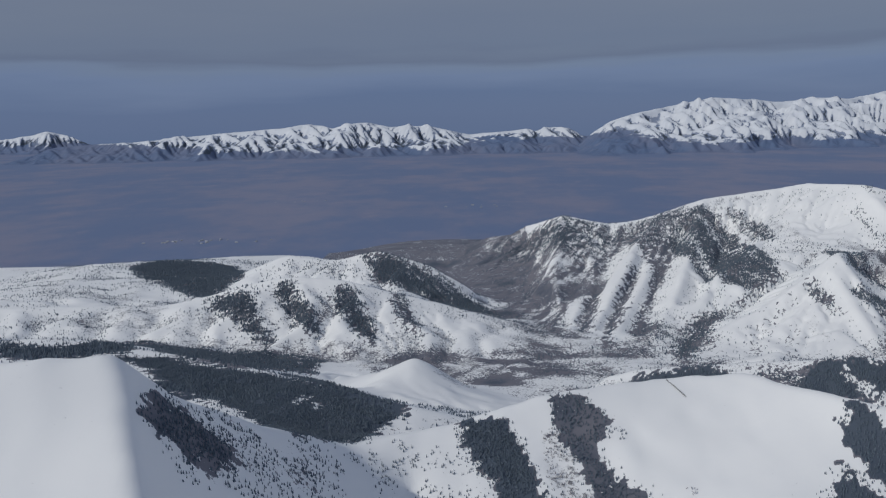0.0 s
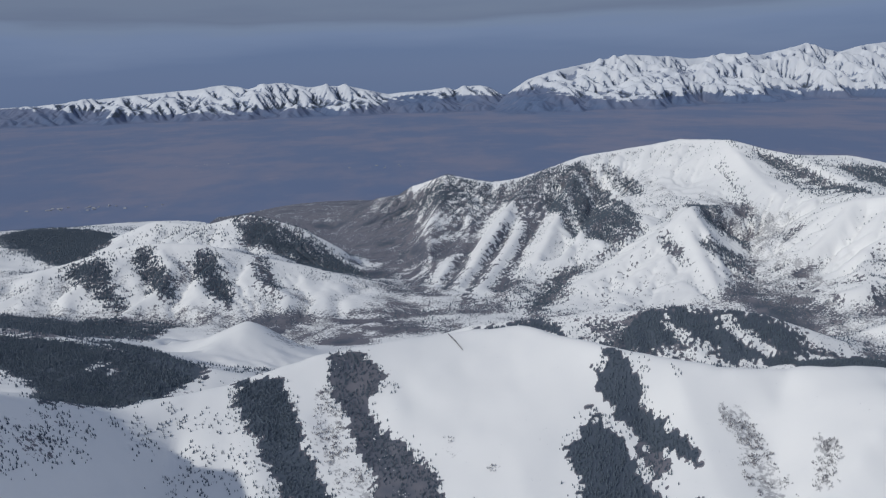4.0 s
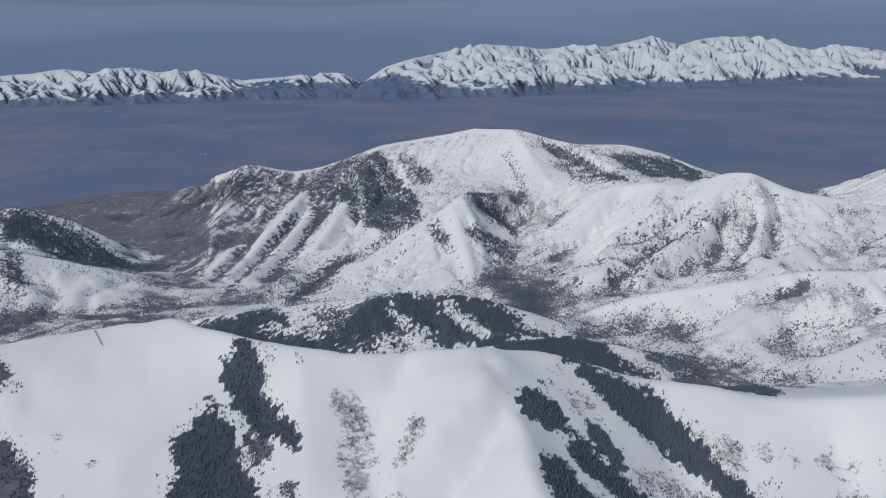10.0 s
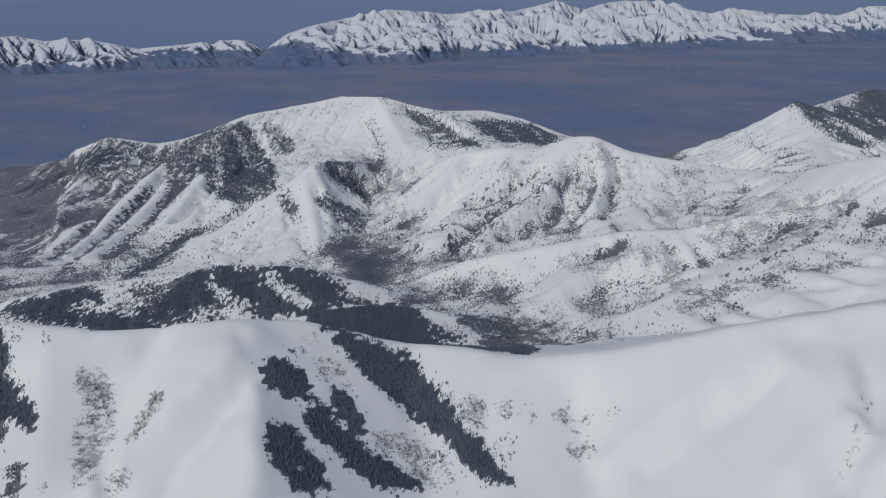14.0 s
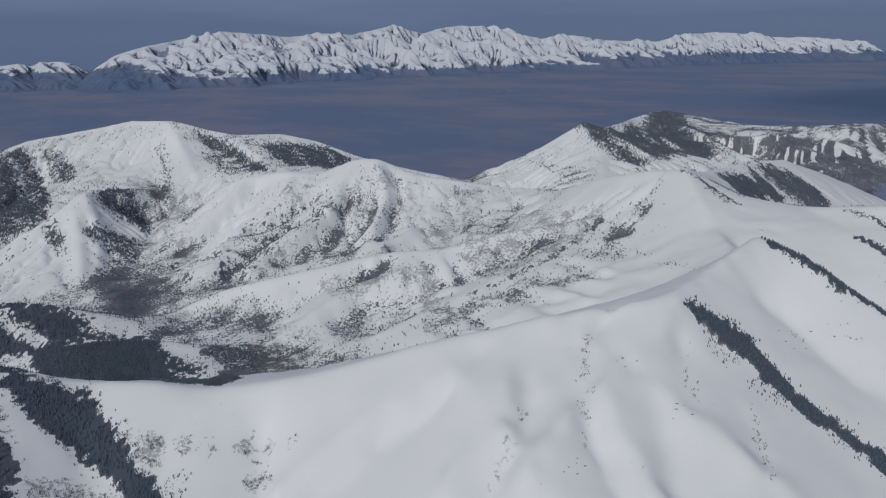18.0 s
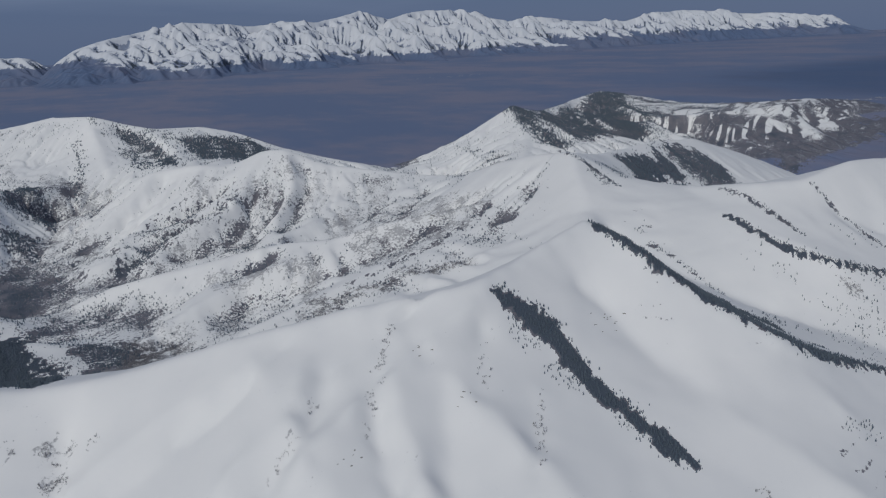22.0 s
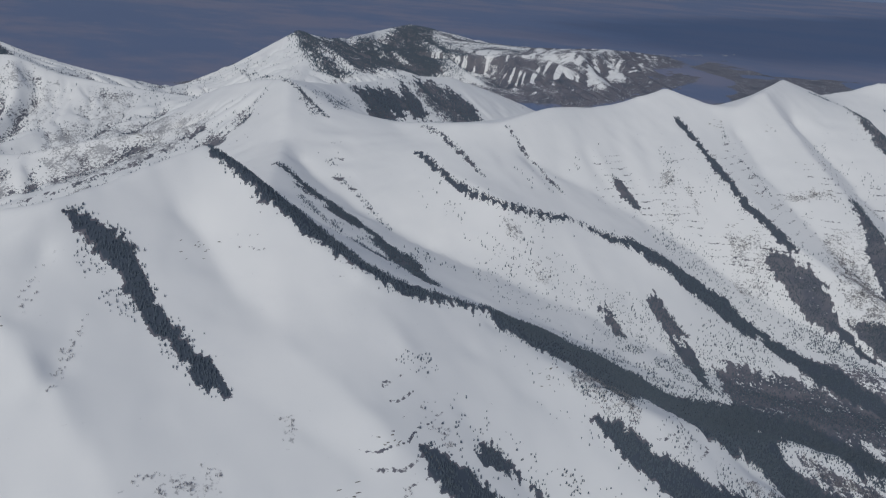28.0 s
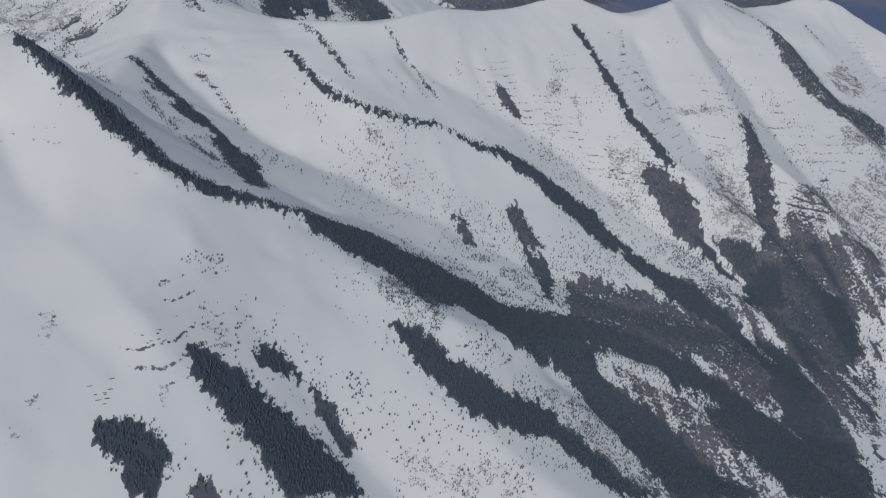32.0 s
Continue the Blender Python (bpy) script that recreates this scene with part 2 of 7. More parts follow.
crest("brown_ridge", 24, 1.5, (1120, 558, 22), (1115, 515, 9), (1110, 480, 1))
crest("peak", 22, 2.0, (660, 530, 48), (690, 490, 32), (720, 450, 16))
crest("peak", 22, 2.0, (720, 580, 45), (750, 530, 30), (790, 480, 20))
crest("peak", 22, 2.0, (780, 625, 45), (815, 570, 31), (832, 520, 28))
crest("left_mountain", 26, 1.5, (-560, 640, 10), (-420, 660, 8), (-330, 640, 12), (-262, 640, 18), (-214, 660, 16), (-180, 690, 10), (-165, 700, 4))
crest("left_mountain", 26, 1.5, (-262, 640, 18), (-250, 560, 22), (-240, 480, 26))
crest("forest_hill", 12, 1.5, (64, 323, 20), (77, 320, 24), (92, 318, 25), (110, 314, 27), (138, 309, 29), (156, 306, 31.5), (177, 302, 30), (192, 299, 27), (220, 294, 16), (235, 290, 9))
crest("forest_hill", 14, 1.0, (175, 262, 20), (189, 257, 23.5), (205, 254, 24), (225, 250, 21), (258, 243, 10))
crest("forest_hill", 20, 1.5, (-400, 300, 52), (-168, 300, 46), (-145, 297, 48), (-110, 280, 48), (-71, 262, 47), (-40, 235, 48), (-10, 225, 44), (15, 228, 36))
crest("cone_hill", 8, 0.6, (-42, 290, 24), (-30, 297, 29), (-22, 300, 33), (-12, 304, 36.5), (-3, 308, 29), (8, 312, 20), (30, 320, 12))

# the main valley and its creeks
valley((0, 700, 0), (10, 620, 1), (45, 520, 3), (62, 470, 5), (95, 425, 6), (130, 395, 7), (190, 368, 8), (222, 352, 9), (240, 340, 9))
valley((230, 345, 9), (242, 330, 9), (243, 300, 10), (262, 275, 12), (268, 240, 11), (272, 215, 12), (308, 190, 20), (345, 165, 28), (380, 165, 38), (412, 195, 48))
valley((40, 262, 22), (100, 272, 15), (150, 278, 15), (200, 275, 14), (243, 275, 10))
valley((60, 245, 26), (120, 232, 20), (190, 228, 16), (250, 215, 12), (272, 215, 12))
valley((-330, 400, 24), (-160, 398, 19), (-80, 385, 14), (0, 380, 9), (60, 400, 7), (110, 402, 6))
valley((-60, 340, 18), (0, 345, 11), (60, 355, 9), (130, 360, 8))
valley((-20, 268, 30), (15, 280, 22), (40, 300, 14), (50, 330, 11), (80, 360, 8))
valley((-330, 190, 56), (-100, 205, 54), (-52, 196, 51), (-18, 204, 43), (14, 216, 36), (50, 240, 26))
valley((-190, 480, 20), (-140, 487, 20), (-80, 492, 26), (-40, 488, 25), (0, 486, 14), (35, 484, 4))
# gullies of the rocky mountain
valley((140, 640, 27), (112, 580, 17), (90, 520, 9), (80, 470, 6))
valley((176, 610, 34), (145, 545, 20), (115, 480, 8))
valley((206, 600, 36), (176, 535, 22), (142, 480, 9))
valley((262, 565, 44), (236, 520, 36), (200, 482, 25), (152, 445, 10))
valley((284, 482, 33), (266, 466, 26), (248, 440, 17), (232, 395, 10), (232, 350, 9))
valley((62, 690, 16), (56, 620, 8), (54, 540, 4))
valley((60, 800, 0), (170, 760, 0), (300, 740, 0), (430, 640, 0), (510, 540, 0))
# gullies of the middle mountain and the foothills
valley((335, 400, 36), (300, 393, 22), (262, 390, 13), (236, 385, 10))
valley((380, 372, 36), (350, 348, 23), (310, 338, 15), (258, 345, 10))
valley((434, 335, 34), (400, 308, 27), (360, 300, 22), (330, 308, 17), (290, 330, 11))
valley((470, 445, 8), (455, 410, 18), (480, 380, 22))
valley((-100, 620, 0), (0, 590, 1), (40, 545, 2))
valley((410, 258, 38), (380, 292, 26), (350, 300, 20))
valley((386, 245, 38), (350, 246, 27), (318, 250, 20), (290, 250, 13))
valley((410, 225, 42), (370, 208, 34), (330, 206, 24), (300, 205, 17))
# behind the right ridge
valley((482, 215, 43), (540, 222, 26), (620, 214, 10), (720, 200, 0))
valley((505, 312, 40), (560, 340, 20), (640, 345, 8), (740, 300, 0))
valley((640, 500, 38), (680, 470, 22), (730, 420, 8), (780, 330, 0))
valley((690, 540, 36), (720, 500, 22), (752, 460, 10))
valley((752, 590, 34), (785, 545, 24), (812, 495, 16), (790, 440, 8))
valley((922, 458, 26), (910, 415, 10), (900, 370, 1))
valley((974, 480, 24), (968, 435, 9), (960, 395, 1))
valley((1030, 505, 20), (1025, 460, 7), (1020, 420, 0))
valley((1090, 535, 15), (1085, 495, 5), (1080, 455, 0))
# the deep valley below the right ridge
valley((418, 165, 46), (420, 135, 38), (428, 108, 31), (442, 82, 25), (462, 58, 15), (480, 38, 4), (500, 18, -5.5), (522, -4, -8.5), (540, -30, -13), (575, -70, -22), (760, -110, -34))
valley((498, 125, 47), (518, 104, 35), (536, 80, 22), (544, 56, 10), (548, 35, 3), (551, 12, -1), (553, -10, -6), (550, -30, -12))
valley((612, 105, 52), (605, 85, 39), (592, 50, 23), (586, 25, 12), (582, 5, 4), (578, -20, -5), (572, -50, -15))
valley((662, 105, 52), (655, 70, 33), (640, 40, 20), (628, 10, 9), (618, -24, -4), (600, -60, -16))
valley((741, 115, 52), (733, 85, 41.5), (719, 61, 30.5), (713, 40, 22), (708, 7, 4), (690, -34, -18))
valley((790, 80, 38), (784, 50, 22), (770, 10, 0), (750, -40, -20))
valley((700, 230, 6), (760, 190, 4), (850, 150, 0))
valley((372, 122, 56), (384, 108, 48), (400, 92, 39.5), (416, 74, 30), (440, 52, 18.5), (462, 34, 6.5))
# the near side of the near ridge
valley((342, 90, 58), (343, 82, 53.5), (344, 65, 46), (347, 42, 41), (352, 20, 33), (362, -8, 16), (372, -50, -6))
valley((386, 34, 34), (396, 14, 23), (404, -8, 14), (414, -38, 4.5), (425, -70, -6))
valley((428, 22, 20), (446, 8, 8), (460, 2, 2), (478, -12, -4.5), (495, -32, -10), (515, -60, -18))
valley((222, 128, 35), (214, 100, 24), (206, 60, 8), (200, 10, -10))
valley((186, 146, 38), (182, 118, 27), (178, 80, 12), (175, 30, -8))
valley((119, 164, 46), (119, 140, 37), (117, 100, 21), (115, 50, 0))
valley((97, 170, 46), (94, 140, 34), (92, 100, 18), (90, 50, 0))
valley((36, 180, 46), (34, 150, 34), (32, 110, 18), (30, 50, -2))
valley((-8, 172, 44), (-6, 140, 32), (-4, 100, 16), (0, 50, -2))
valley((-120, 20, 20), (0, 0, -10), (200, -30, -14), (330, -70, -14), (480, -110, -28))
crest("near_ridge", 20, 0.8, (263, 120, 54), (263, 82, 46), (262, 50, 32), (258, 0, 4))
crest("near_ridge", 20, 0.8, (290, 104, 60), (294, 80, 52.5), (298, 55, 45), (304, 20, 28), (310, -20, 6))

# ribs and gullies of the farther mountains
crest("middle_mountain", 19, 1.2, (340, 375, 40.0), (325, 370, 35.0), (303, 366, 28.9), (282, 360, 23.7), (266, 357, 19.1), (256, 359, 17.8))
valley((333, 375, 29.9), (312, 369, 23.9), (289, 362, 16.1), (275, 357, 11.9))
crest("middle_mountain", 19, 1.2, (333, 373, 35.4), (314, 361, 28.3), (295, 353, 21.2), (280, 346, 15.8))
crest("middle_mountain", 19, 1.2, (375, 391, 55.1), (372, 378, 44.2), (362, 362, 33.1), (346, 343, 26.7), (335, 331, 21.0))
valley((356, 393, 43.0), (344, 376, 31.4), (331, 357, 20.3), (309, 351, 15.2), (294, 352, 12.6))
crest("middle_mountain", 19, 1.2, (368, 337, 28.6), (350, 330, 24.6), (318, 278, 33.5))
valley((383, 382, 40.2), (366, 362, 26.4), (347, 343, 20.6))
crest("foothill", 19, 1.2, (324, 263, 30.5), (305, 262, 24.3), (288, 260, 21.2), (273, 257, 18.0), (263, 250, 14.4))
valley((321, 277, 27.1), (301, 275, 22.0), (284, 280, 18.8), (275, 275, 14.7))
valley((274, 290, 18.1), (269, 283, 13.5), (262, 271, 9.7))
valley((264, 304, 17.1), (254, 292, 10.6), (249, 291, 8.7))
valley((319, 249, 18.7), (308, 238, 17.6), (299, 228, 16.5))
valley((304, 257, 16.5), (292, 242, 13.7))
valley((201, 454, 31.9), (203, 425, 21.9), (202, 397, 13.4))
valley((220, 436, 29.3), (226, 421, 20.1), (220, 398, 12.1))
crest("rocky_mountain", 19, 1.2, (213, 450, 37.3), (213, 425, 25.4), (210, 394, 14.6))
valley((278, 573, 53.5), (273, 535, 40.3), (269, 493, 31.8))
crest("rocky_mountain", 19, 1.2, (295, 570, 65.3), (295, 540, 52.4), (293, 496, 42.8))
crest("rocky_mountain", 19, 1.2, (331, 549, 60.9), (336, 511, 53.6), (332, 461, 50.8))
valley((314, 567, 59.8), (322, 526, 48.5), (326, 495, 43.9))
crest("middle_mountain", 19, 1.2, (329, 418, 47.3), (314, 400, 33.7), (294, 401, 27.9), (272, 371, 23.1))
valley((313, 433, 43.0), (295, 420, 30.7), (273, 409, 19.0), (260, 406, 13.6))
crest("rocky_mountain", 19, 1.2, (111, 587, 20.8), (95, 534, 12.9), (80, 489, 8.7), (67, 441, 7.5))
crest("rocky_mountain", 19, 1.2, (131, 566, 30.2), (115, 527, 20.9), (99, 495, 13.4), (82, 449, 6.8))
crest("rocky_mountain", 19, 1.2, (142, 559, 25.5), (125, 516, 17.5), (109, 483, 10.7), (88, 429, 7.2))
crest("rocky_mountain", 19, 1.2, (156, 531, 28.2), (143, 500, 19.7), (126, 465, 11.7), (104, 415, 7.9))
valley((99, 580, 17.2), (83, 533, 11.2), (64, 493, 3.9))
valley((123, 604, 20.2), (106, 544, 15.4), (91, 510, 8.0), (75, 464, 3.4))
valley((138, 569, 26.7), (121, 529, 17.6), (104, 492, 9.0), (87, 451, 3.7))
valley((154, 548, 22.9), (140, 519, 16.2), (123, 487, 7.9), (103, 435, 4.9))
valley((165, 538, 24.1), (157, 477, 19.0), (140, 446, 8.6), (121, 409, 4.6))
crest("rocky_mountain", 19, 1.2, (189, 576, 35.5), (174, 534, 24.3), (171, 474, 23.5))
crest("rocky_mountain", 19, 1.2, (89, 626, 32.8), (75, 573, 22.2), (58, 535, 9.5))
valley((77, 647, 24.4), (61, 610, 10.7), (47, 560, 2.0))
valley((190, 439, 22.8), (169, 423, 14.3), (151, 403, 8.1), (137, 389, 5.6))
valley((179, 423, 17.4), (165, 400, 9.3), (143, 346, 17.2))
crest("peak", 19, 1.2, (613, 456, 48.9), (615, 423, 38.4))
crest("peak", 19, 1.2, (820, 635, 48.0), (801, 560, 34.9), (775, 489, 24.6), (767, 445, 15.1))
crest("peak", 19, 1.2, (728, 532, 35.9), (734, 506, 27.6))
valley((702, 577, 41.6), (659, 472, 35.2), (680, 453, 29.4))
valley((785, 610, 38.8), (778, 564, 27.5), (794, 530, 19.2), (781, 477, 15.2))
valley((822, 607, 37.7), (803, 523, 27.9), (809, 503, 15.1))
valley((269, 92, 49.0), (263, 84, 45.4), (255, 81, 39.7))
valley((291, 98, 57.5), (280, 84, 50.1), (273, 75, 44.7), (272, 65, 39.9))
valley((308, 85, 56.2), (298, 70, 49.1))
valley((310, 67, 48.0), (297, 50, 40.9))
valley((272, 110, 54.5), (262, 108, 50.5), (252, 110, 45.4), (239, 110, 39.1))
crest("near_ridge", 19, 1.2, (152, 163, 55.6), (145, 155, 53.7), (133, 148, 47.5), (122, 143, 40.3), (115, 133, 35.5))
valley((153, 146, 49.0), (142, 135, 44.3), (133, 128, 38.1))
valley((133, 173, 54.0), (125, 161, 46.8), (118, 148, 38.2))
crest("near_ridge", 19, 1.2, (107, 174, 55.4), (105, 159, 44.8), (105, 141, 36.5))
valley((249, 91, 39.2), (266, 91, 47.9), (291, 97, 57.0), (312, 104, 61.5))
crest("near_ridge", 19, 1.2, (260, 76, 43.7), (278, 82, 50.7), (296, 87, 57.1), (313, 90, 64.0))

# creases of the near slope and of the flank behind it
crest("near_ridge", 14, 0.3, (257, 110, 49.8), (251, 111, 47.3), (244, 112, 44.0), (235, 112, 40.0), (228, 112, 36.6), (221, 113, 32.8))
valley((261, 105, 48.0), (251, 106, 41.1), (242, 107, 36.9), (233, 106, 32.7), (227, 105, 29.7))
crest("near_ridge", 14, 0.3, (155, 161, 54.6), (147, 151, 54.1), (139, 146, 50.0), (132, 142, 45.8), (125, 138, 41.4), (116, 132, 37.3))
valley((151, 147, 49.0), (146, 139, 44.0), (138, 133, 39.4), (131, 128, 34.8))
crest("near_ridge", 14, 0.3, (272, 100, 53.5), (267, 94, 50.9), (261, 91, 47.8), (253, 90, 43.0), (247, 87, 38.5))
valley((274, 95, 49.8), (269, 89, 46.0), (264, 83, 43.5), (258, 82, 39.2), (253, 80, 35.6))
valley((282, 87, 50.3), (275, 75, 42.7), (274, 68, 39.4), (274, 61, 37.2))
crest("near_ridge", 14, 0.3, (284, 83, 53.5), (280, 74, 47.9), (279, 65, 43.9), (278, 57, 41.3))
valley((294, 78, 51.3), (287, 66, 43.4), (281, 55, 37.4))
valley((424, 224, 51.3), (405, 214, 41.4), (387, 201, 36.7))
crest("middle_mountain", 14, 0.6, (376, 396, 56.6), (360, 393, 47.4), (337, 381, 39.1), (314, 366, 32.3), (295, 356, 23.2), (281, 346, 17.8))
crest("middle_mountain", 14, 0.6, (350, 404, 49.0), (340, 405, 43.7), (316, 400, 34.5), (297, 398, 26.8), (274, 371, 23.4), (260, 385, 15.7))
valley((352, 391, 41.4), (329, 379, 31.5), (308, 372, 23.5), (289, 363, 18.1), (271, 354, 14.2))
crest("middle_mountain", 14, 0.6, (394, 384, 45.9), (376, 378, 40.3), (352, 354, 30.3), (341, 349, 22.5))
valley((373, 379, 43.6), (357, 365, 30.1), (342, 355, 21.6))

CELL, X0, Y0, NX, NY = 2.2, -620.0, -200.0, 941, 505


def spread(points, gap):
    """Places along a line, no further apart than gap, and how far along it each one lies."""
    rows, along = [], 0.0
    for a, b in zip(points, points[1:]):
        a, b = np.array(a, float), np.array(b, float)
        ln = math.hypot(*(b - a)[:2])
        n = max(2, int(ln / gap) + 1)
        for s in np.linspace(0, 1, n):
            rows.append((*(a + (b - a) * s), along + s * ln))
        along += ln
    return np.array(rows)


def settle_land():
    """The land between crests, valley floors and the plain, as even slopes on a grid; and the nearest crest of each cell."""
    gx, gy = np.meshgrid(X0 + CELL * np.arange(NX), Y0 + CELL * np.arange(NY))
    near = np.full(gx.shape, 1e9)
    who, rib_u, rib_d, rib_l = np.zeros(gx.shape, int), np.zeros(gx.shape), np.zeros(gx.shape), np.full(gx.shape, 20.0)
    shift = 0.0
    for name, rib, depth, pts in CRESTS:
        for px, py, pz, u in spread(pts, 4.0):
            i0, i1 = max(0, int((px - 240 - X0) / CELL)), min(NX, int((px + 240 - X0) / CELL))
            j0, j1 = max(0, int((py - 240 - Y0) / CELL)), min(NY, int((py + 240 - Y0) / CELL))
            cut = (slice(j0, j1), slice(i0, i1))
            d = (gx[cut] - px) ** 2 + (gy[cut] - py) ** 2
            m = d < near[cut]
            near[cut][m], who[cut][m] = d[m], GROUPS.index(name)
            rib_u[cut][m], rib_d[cut][m], rib_l[cut][m] = u + shift, depth, rib
        shift += 1000.0
    near = np.sqrt(near)
    plain = 1.2 * fbm(gx / 260, gy / 260, 3, 5)
    fixed_z, fixed = np.zeros(gx.shape), np.zeros(gx.shape)
    far = near > 105
    south = gy < 60
    open_plain = far & ~south
    for pts, lift in [(c[3], 0.35) for c in CRESTS] + [(v, -0.2) for v in VALLEYS]:
        for px, py, pz, u in spread(pts, 1.0):
            i, j = int(round((px - X0) / CELL)), int(round((py - Y0) / CELL))
            if 0 <= i < NX and 0 <= j < NY:
                fixed_z[j, i] += pz + lift
                fixed[j, i] += 1
    held = fixed > 0
    z0 = np.where(held, fixed_z / np.maximum(fixed, 1), 0.0)
    z0 = np.where(open_plain & ~held, plain, z0)
    held = held | open_plain
    held[0, :] = held[-1, :] = held[:, 0] = held[:, -1] = True
    z0[0, :] = np.where(fixed[0, :] > 0, z0[0, :], -12)
    z, level = None, 32
    while level >= 1:
        h = held[: NY - NY % level, : NX - NX % level].reshape(NY // level, level, NX // level, level)
        v = z0[: NY - NY % level, : NX - NX % level].reshape(NY // level, level, NX // level, level)
        cnt = h.sum((1, 3))
        hz = (v * h).sum((1, 3)) / np.maximum(cnt, 1)
        hm = cnt > 0
        if z is None:
            z = np.where(hm, hz, 10.0)
        else:
            up = np.repeat(np.repeat(z, 2, 0), 2, 1)
            z = np.zeros(hz.shape)
            ay, ax = min(z.shape[0], up.shape[0]), min(z.shape[1], up.shape[1])
            z[:ay, :ax] = up[:ay, :ax]
            z = np.where(hm, hz, z)
        for k in range(260):
            p = np.pad(z, 1, mode="edge")
            mean = (p[:-2, 1:-1] + p[2:, 1:-1] + p[1:-1, :-2] + p[1:-1, 2:]) / 4
            z = np.where(hm, hz, mean)
        level //= 2
    warp = 0.55 * fbm(gx / 40, gy / 40, 3, 3)
    wave = np.abs(((rib_u / rib_l + warp) % 1.0) - 0.5) * 2
    fine = np.abs(((rib_u / np.maximum(0.53 * rib_l, 9.5) + 1.4 * warp + 0.3) % 1.0) - 0.5) * 2
    ribs = ((wave - 0.5) * step(1, np.where(who >= 3, 18.0, 26.0), near) + 0.42 * (fine - 0.5) * step(4, 20, near)) * rib_d
    p = np.pad(ribs, 1, mode="edge")
    ribs = (2 * p[1:-1, 1:-1] + p[:-2, 1:-1] + p[2:, 1:-1] + p[1:-1, :-2] + p[1:-1, 2:]) / 6
    return {"z": z, "near": near, "who": who, "ribs": ribs}


LAND = settle_land()


def blur(a, n):
    """Three box means of n cells each way, close to a soft round mean."""
    for axis in (0, 1):
        for k in range(3):
            p = np.concatenate([np.repeat(a.take([0], axis), n + 1, axis), a, np.repeat(a.take([-1], axis), n, axis)], axis)
            c = np.cumsum(p, axis)
            m = a.shape[axis]
            a = (c.take(np.arange(2 * n + 1, 2 * n + 1 + m), axis) - c.take(np.arange(0, m), axis)) / (2 * n + 1)
    return a


def sample(a, x, y, grid=(CELL, X0, Y0)):
    """A grid read at x, y with smooth cubic weights."""
    fx = np.clip((x - grid[1]) / grid[0], 2, a.shape[1] - 3.001)
    fy = np.clip((y - grid[2]) / grid[0], 2, a.shape[0] - 3.001)
    i, j = fx.astype(int), fy.astype(int)
    u, v = fx - i, fy - j

    def weights(t):
        return ((1 - t) ** 3 / 6, (3 * t ** 3 - 6 * t ** 2 + 4) / 6, (-3 * t ** 3 + 3 * t ** 2 + 3 * t + 1) / 6, t ** 3 / 6)
    wu, wv = weights(u), weights(v)
    total = 0.0
    for b in range(4):
        row = 0.0
        for c in range(4):
            row = row + wu[c] * a[j + b - 1, i + c - 1]
        total = total + wv[b] * row
    return total


# running water cuts the farther mountains into spurs and gullies, on a finer grid
FINE, FX0, FY0, FNX, FNY = 1.25, -330.0, 196.0, 1230, 420


def carve(z, power, rounds, seed):
    """The land z after water has run off it: each cell drains to its steepest neighbour and sinks towards it, by the area it drains."""
    r = np.random.RandomState(seed)
    ny, nx = z.shape
    idx = np.arange(ny * nx).reshape(ny, nx)
    ways = [(dj, di) for dj in (-1, 0, 1) for di in (-1, 0, 1) if dj or di]
    for k in range(rounds):
        pz, pi = np.pad(z, 1, mode="edge"), np.pad(idx, 1, mode="edge")
        best, rec = np.zeros(z.shape), idx.copy()
        for dj, di in ways:
            cut = (slice(1 + dj, 1 + dj + ny), slice(1 + di, 1 + di + nx))
            fall = (z - pz[cut]) / math.hypot(dj, di) * (0.75 + 0.5 * r.rand(ny, nx))
            m = fall > best
            best[m], rec[m] = fall[m], pi[cut][m]
        order = np.argsort(-z, axis=None)
        to, acc = rec.ravel().tolist(), [1.0] * (ny * nx)
        order = order.tolist()
        for i in order:
            if to[i] != i:
                acc[to[i]] += acc[i]
        sink = (power * np.minimum(np.sqrt(acc), 26.0).reshape(ny, nx)).ravel().tolist()
        flat = z.ravel().tolist()
        for i in reversed(order):
            j = to[i]
            if j != i:
                flat[i] = (flat[i] + sink[i] * flat[j]) / (1 + sink[i])
        z = np.array(flat).reshape(ny, nx)
        z = z + 0.05 * (blur(z, 1) - z)
    return z


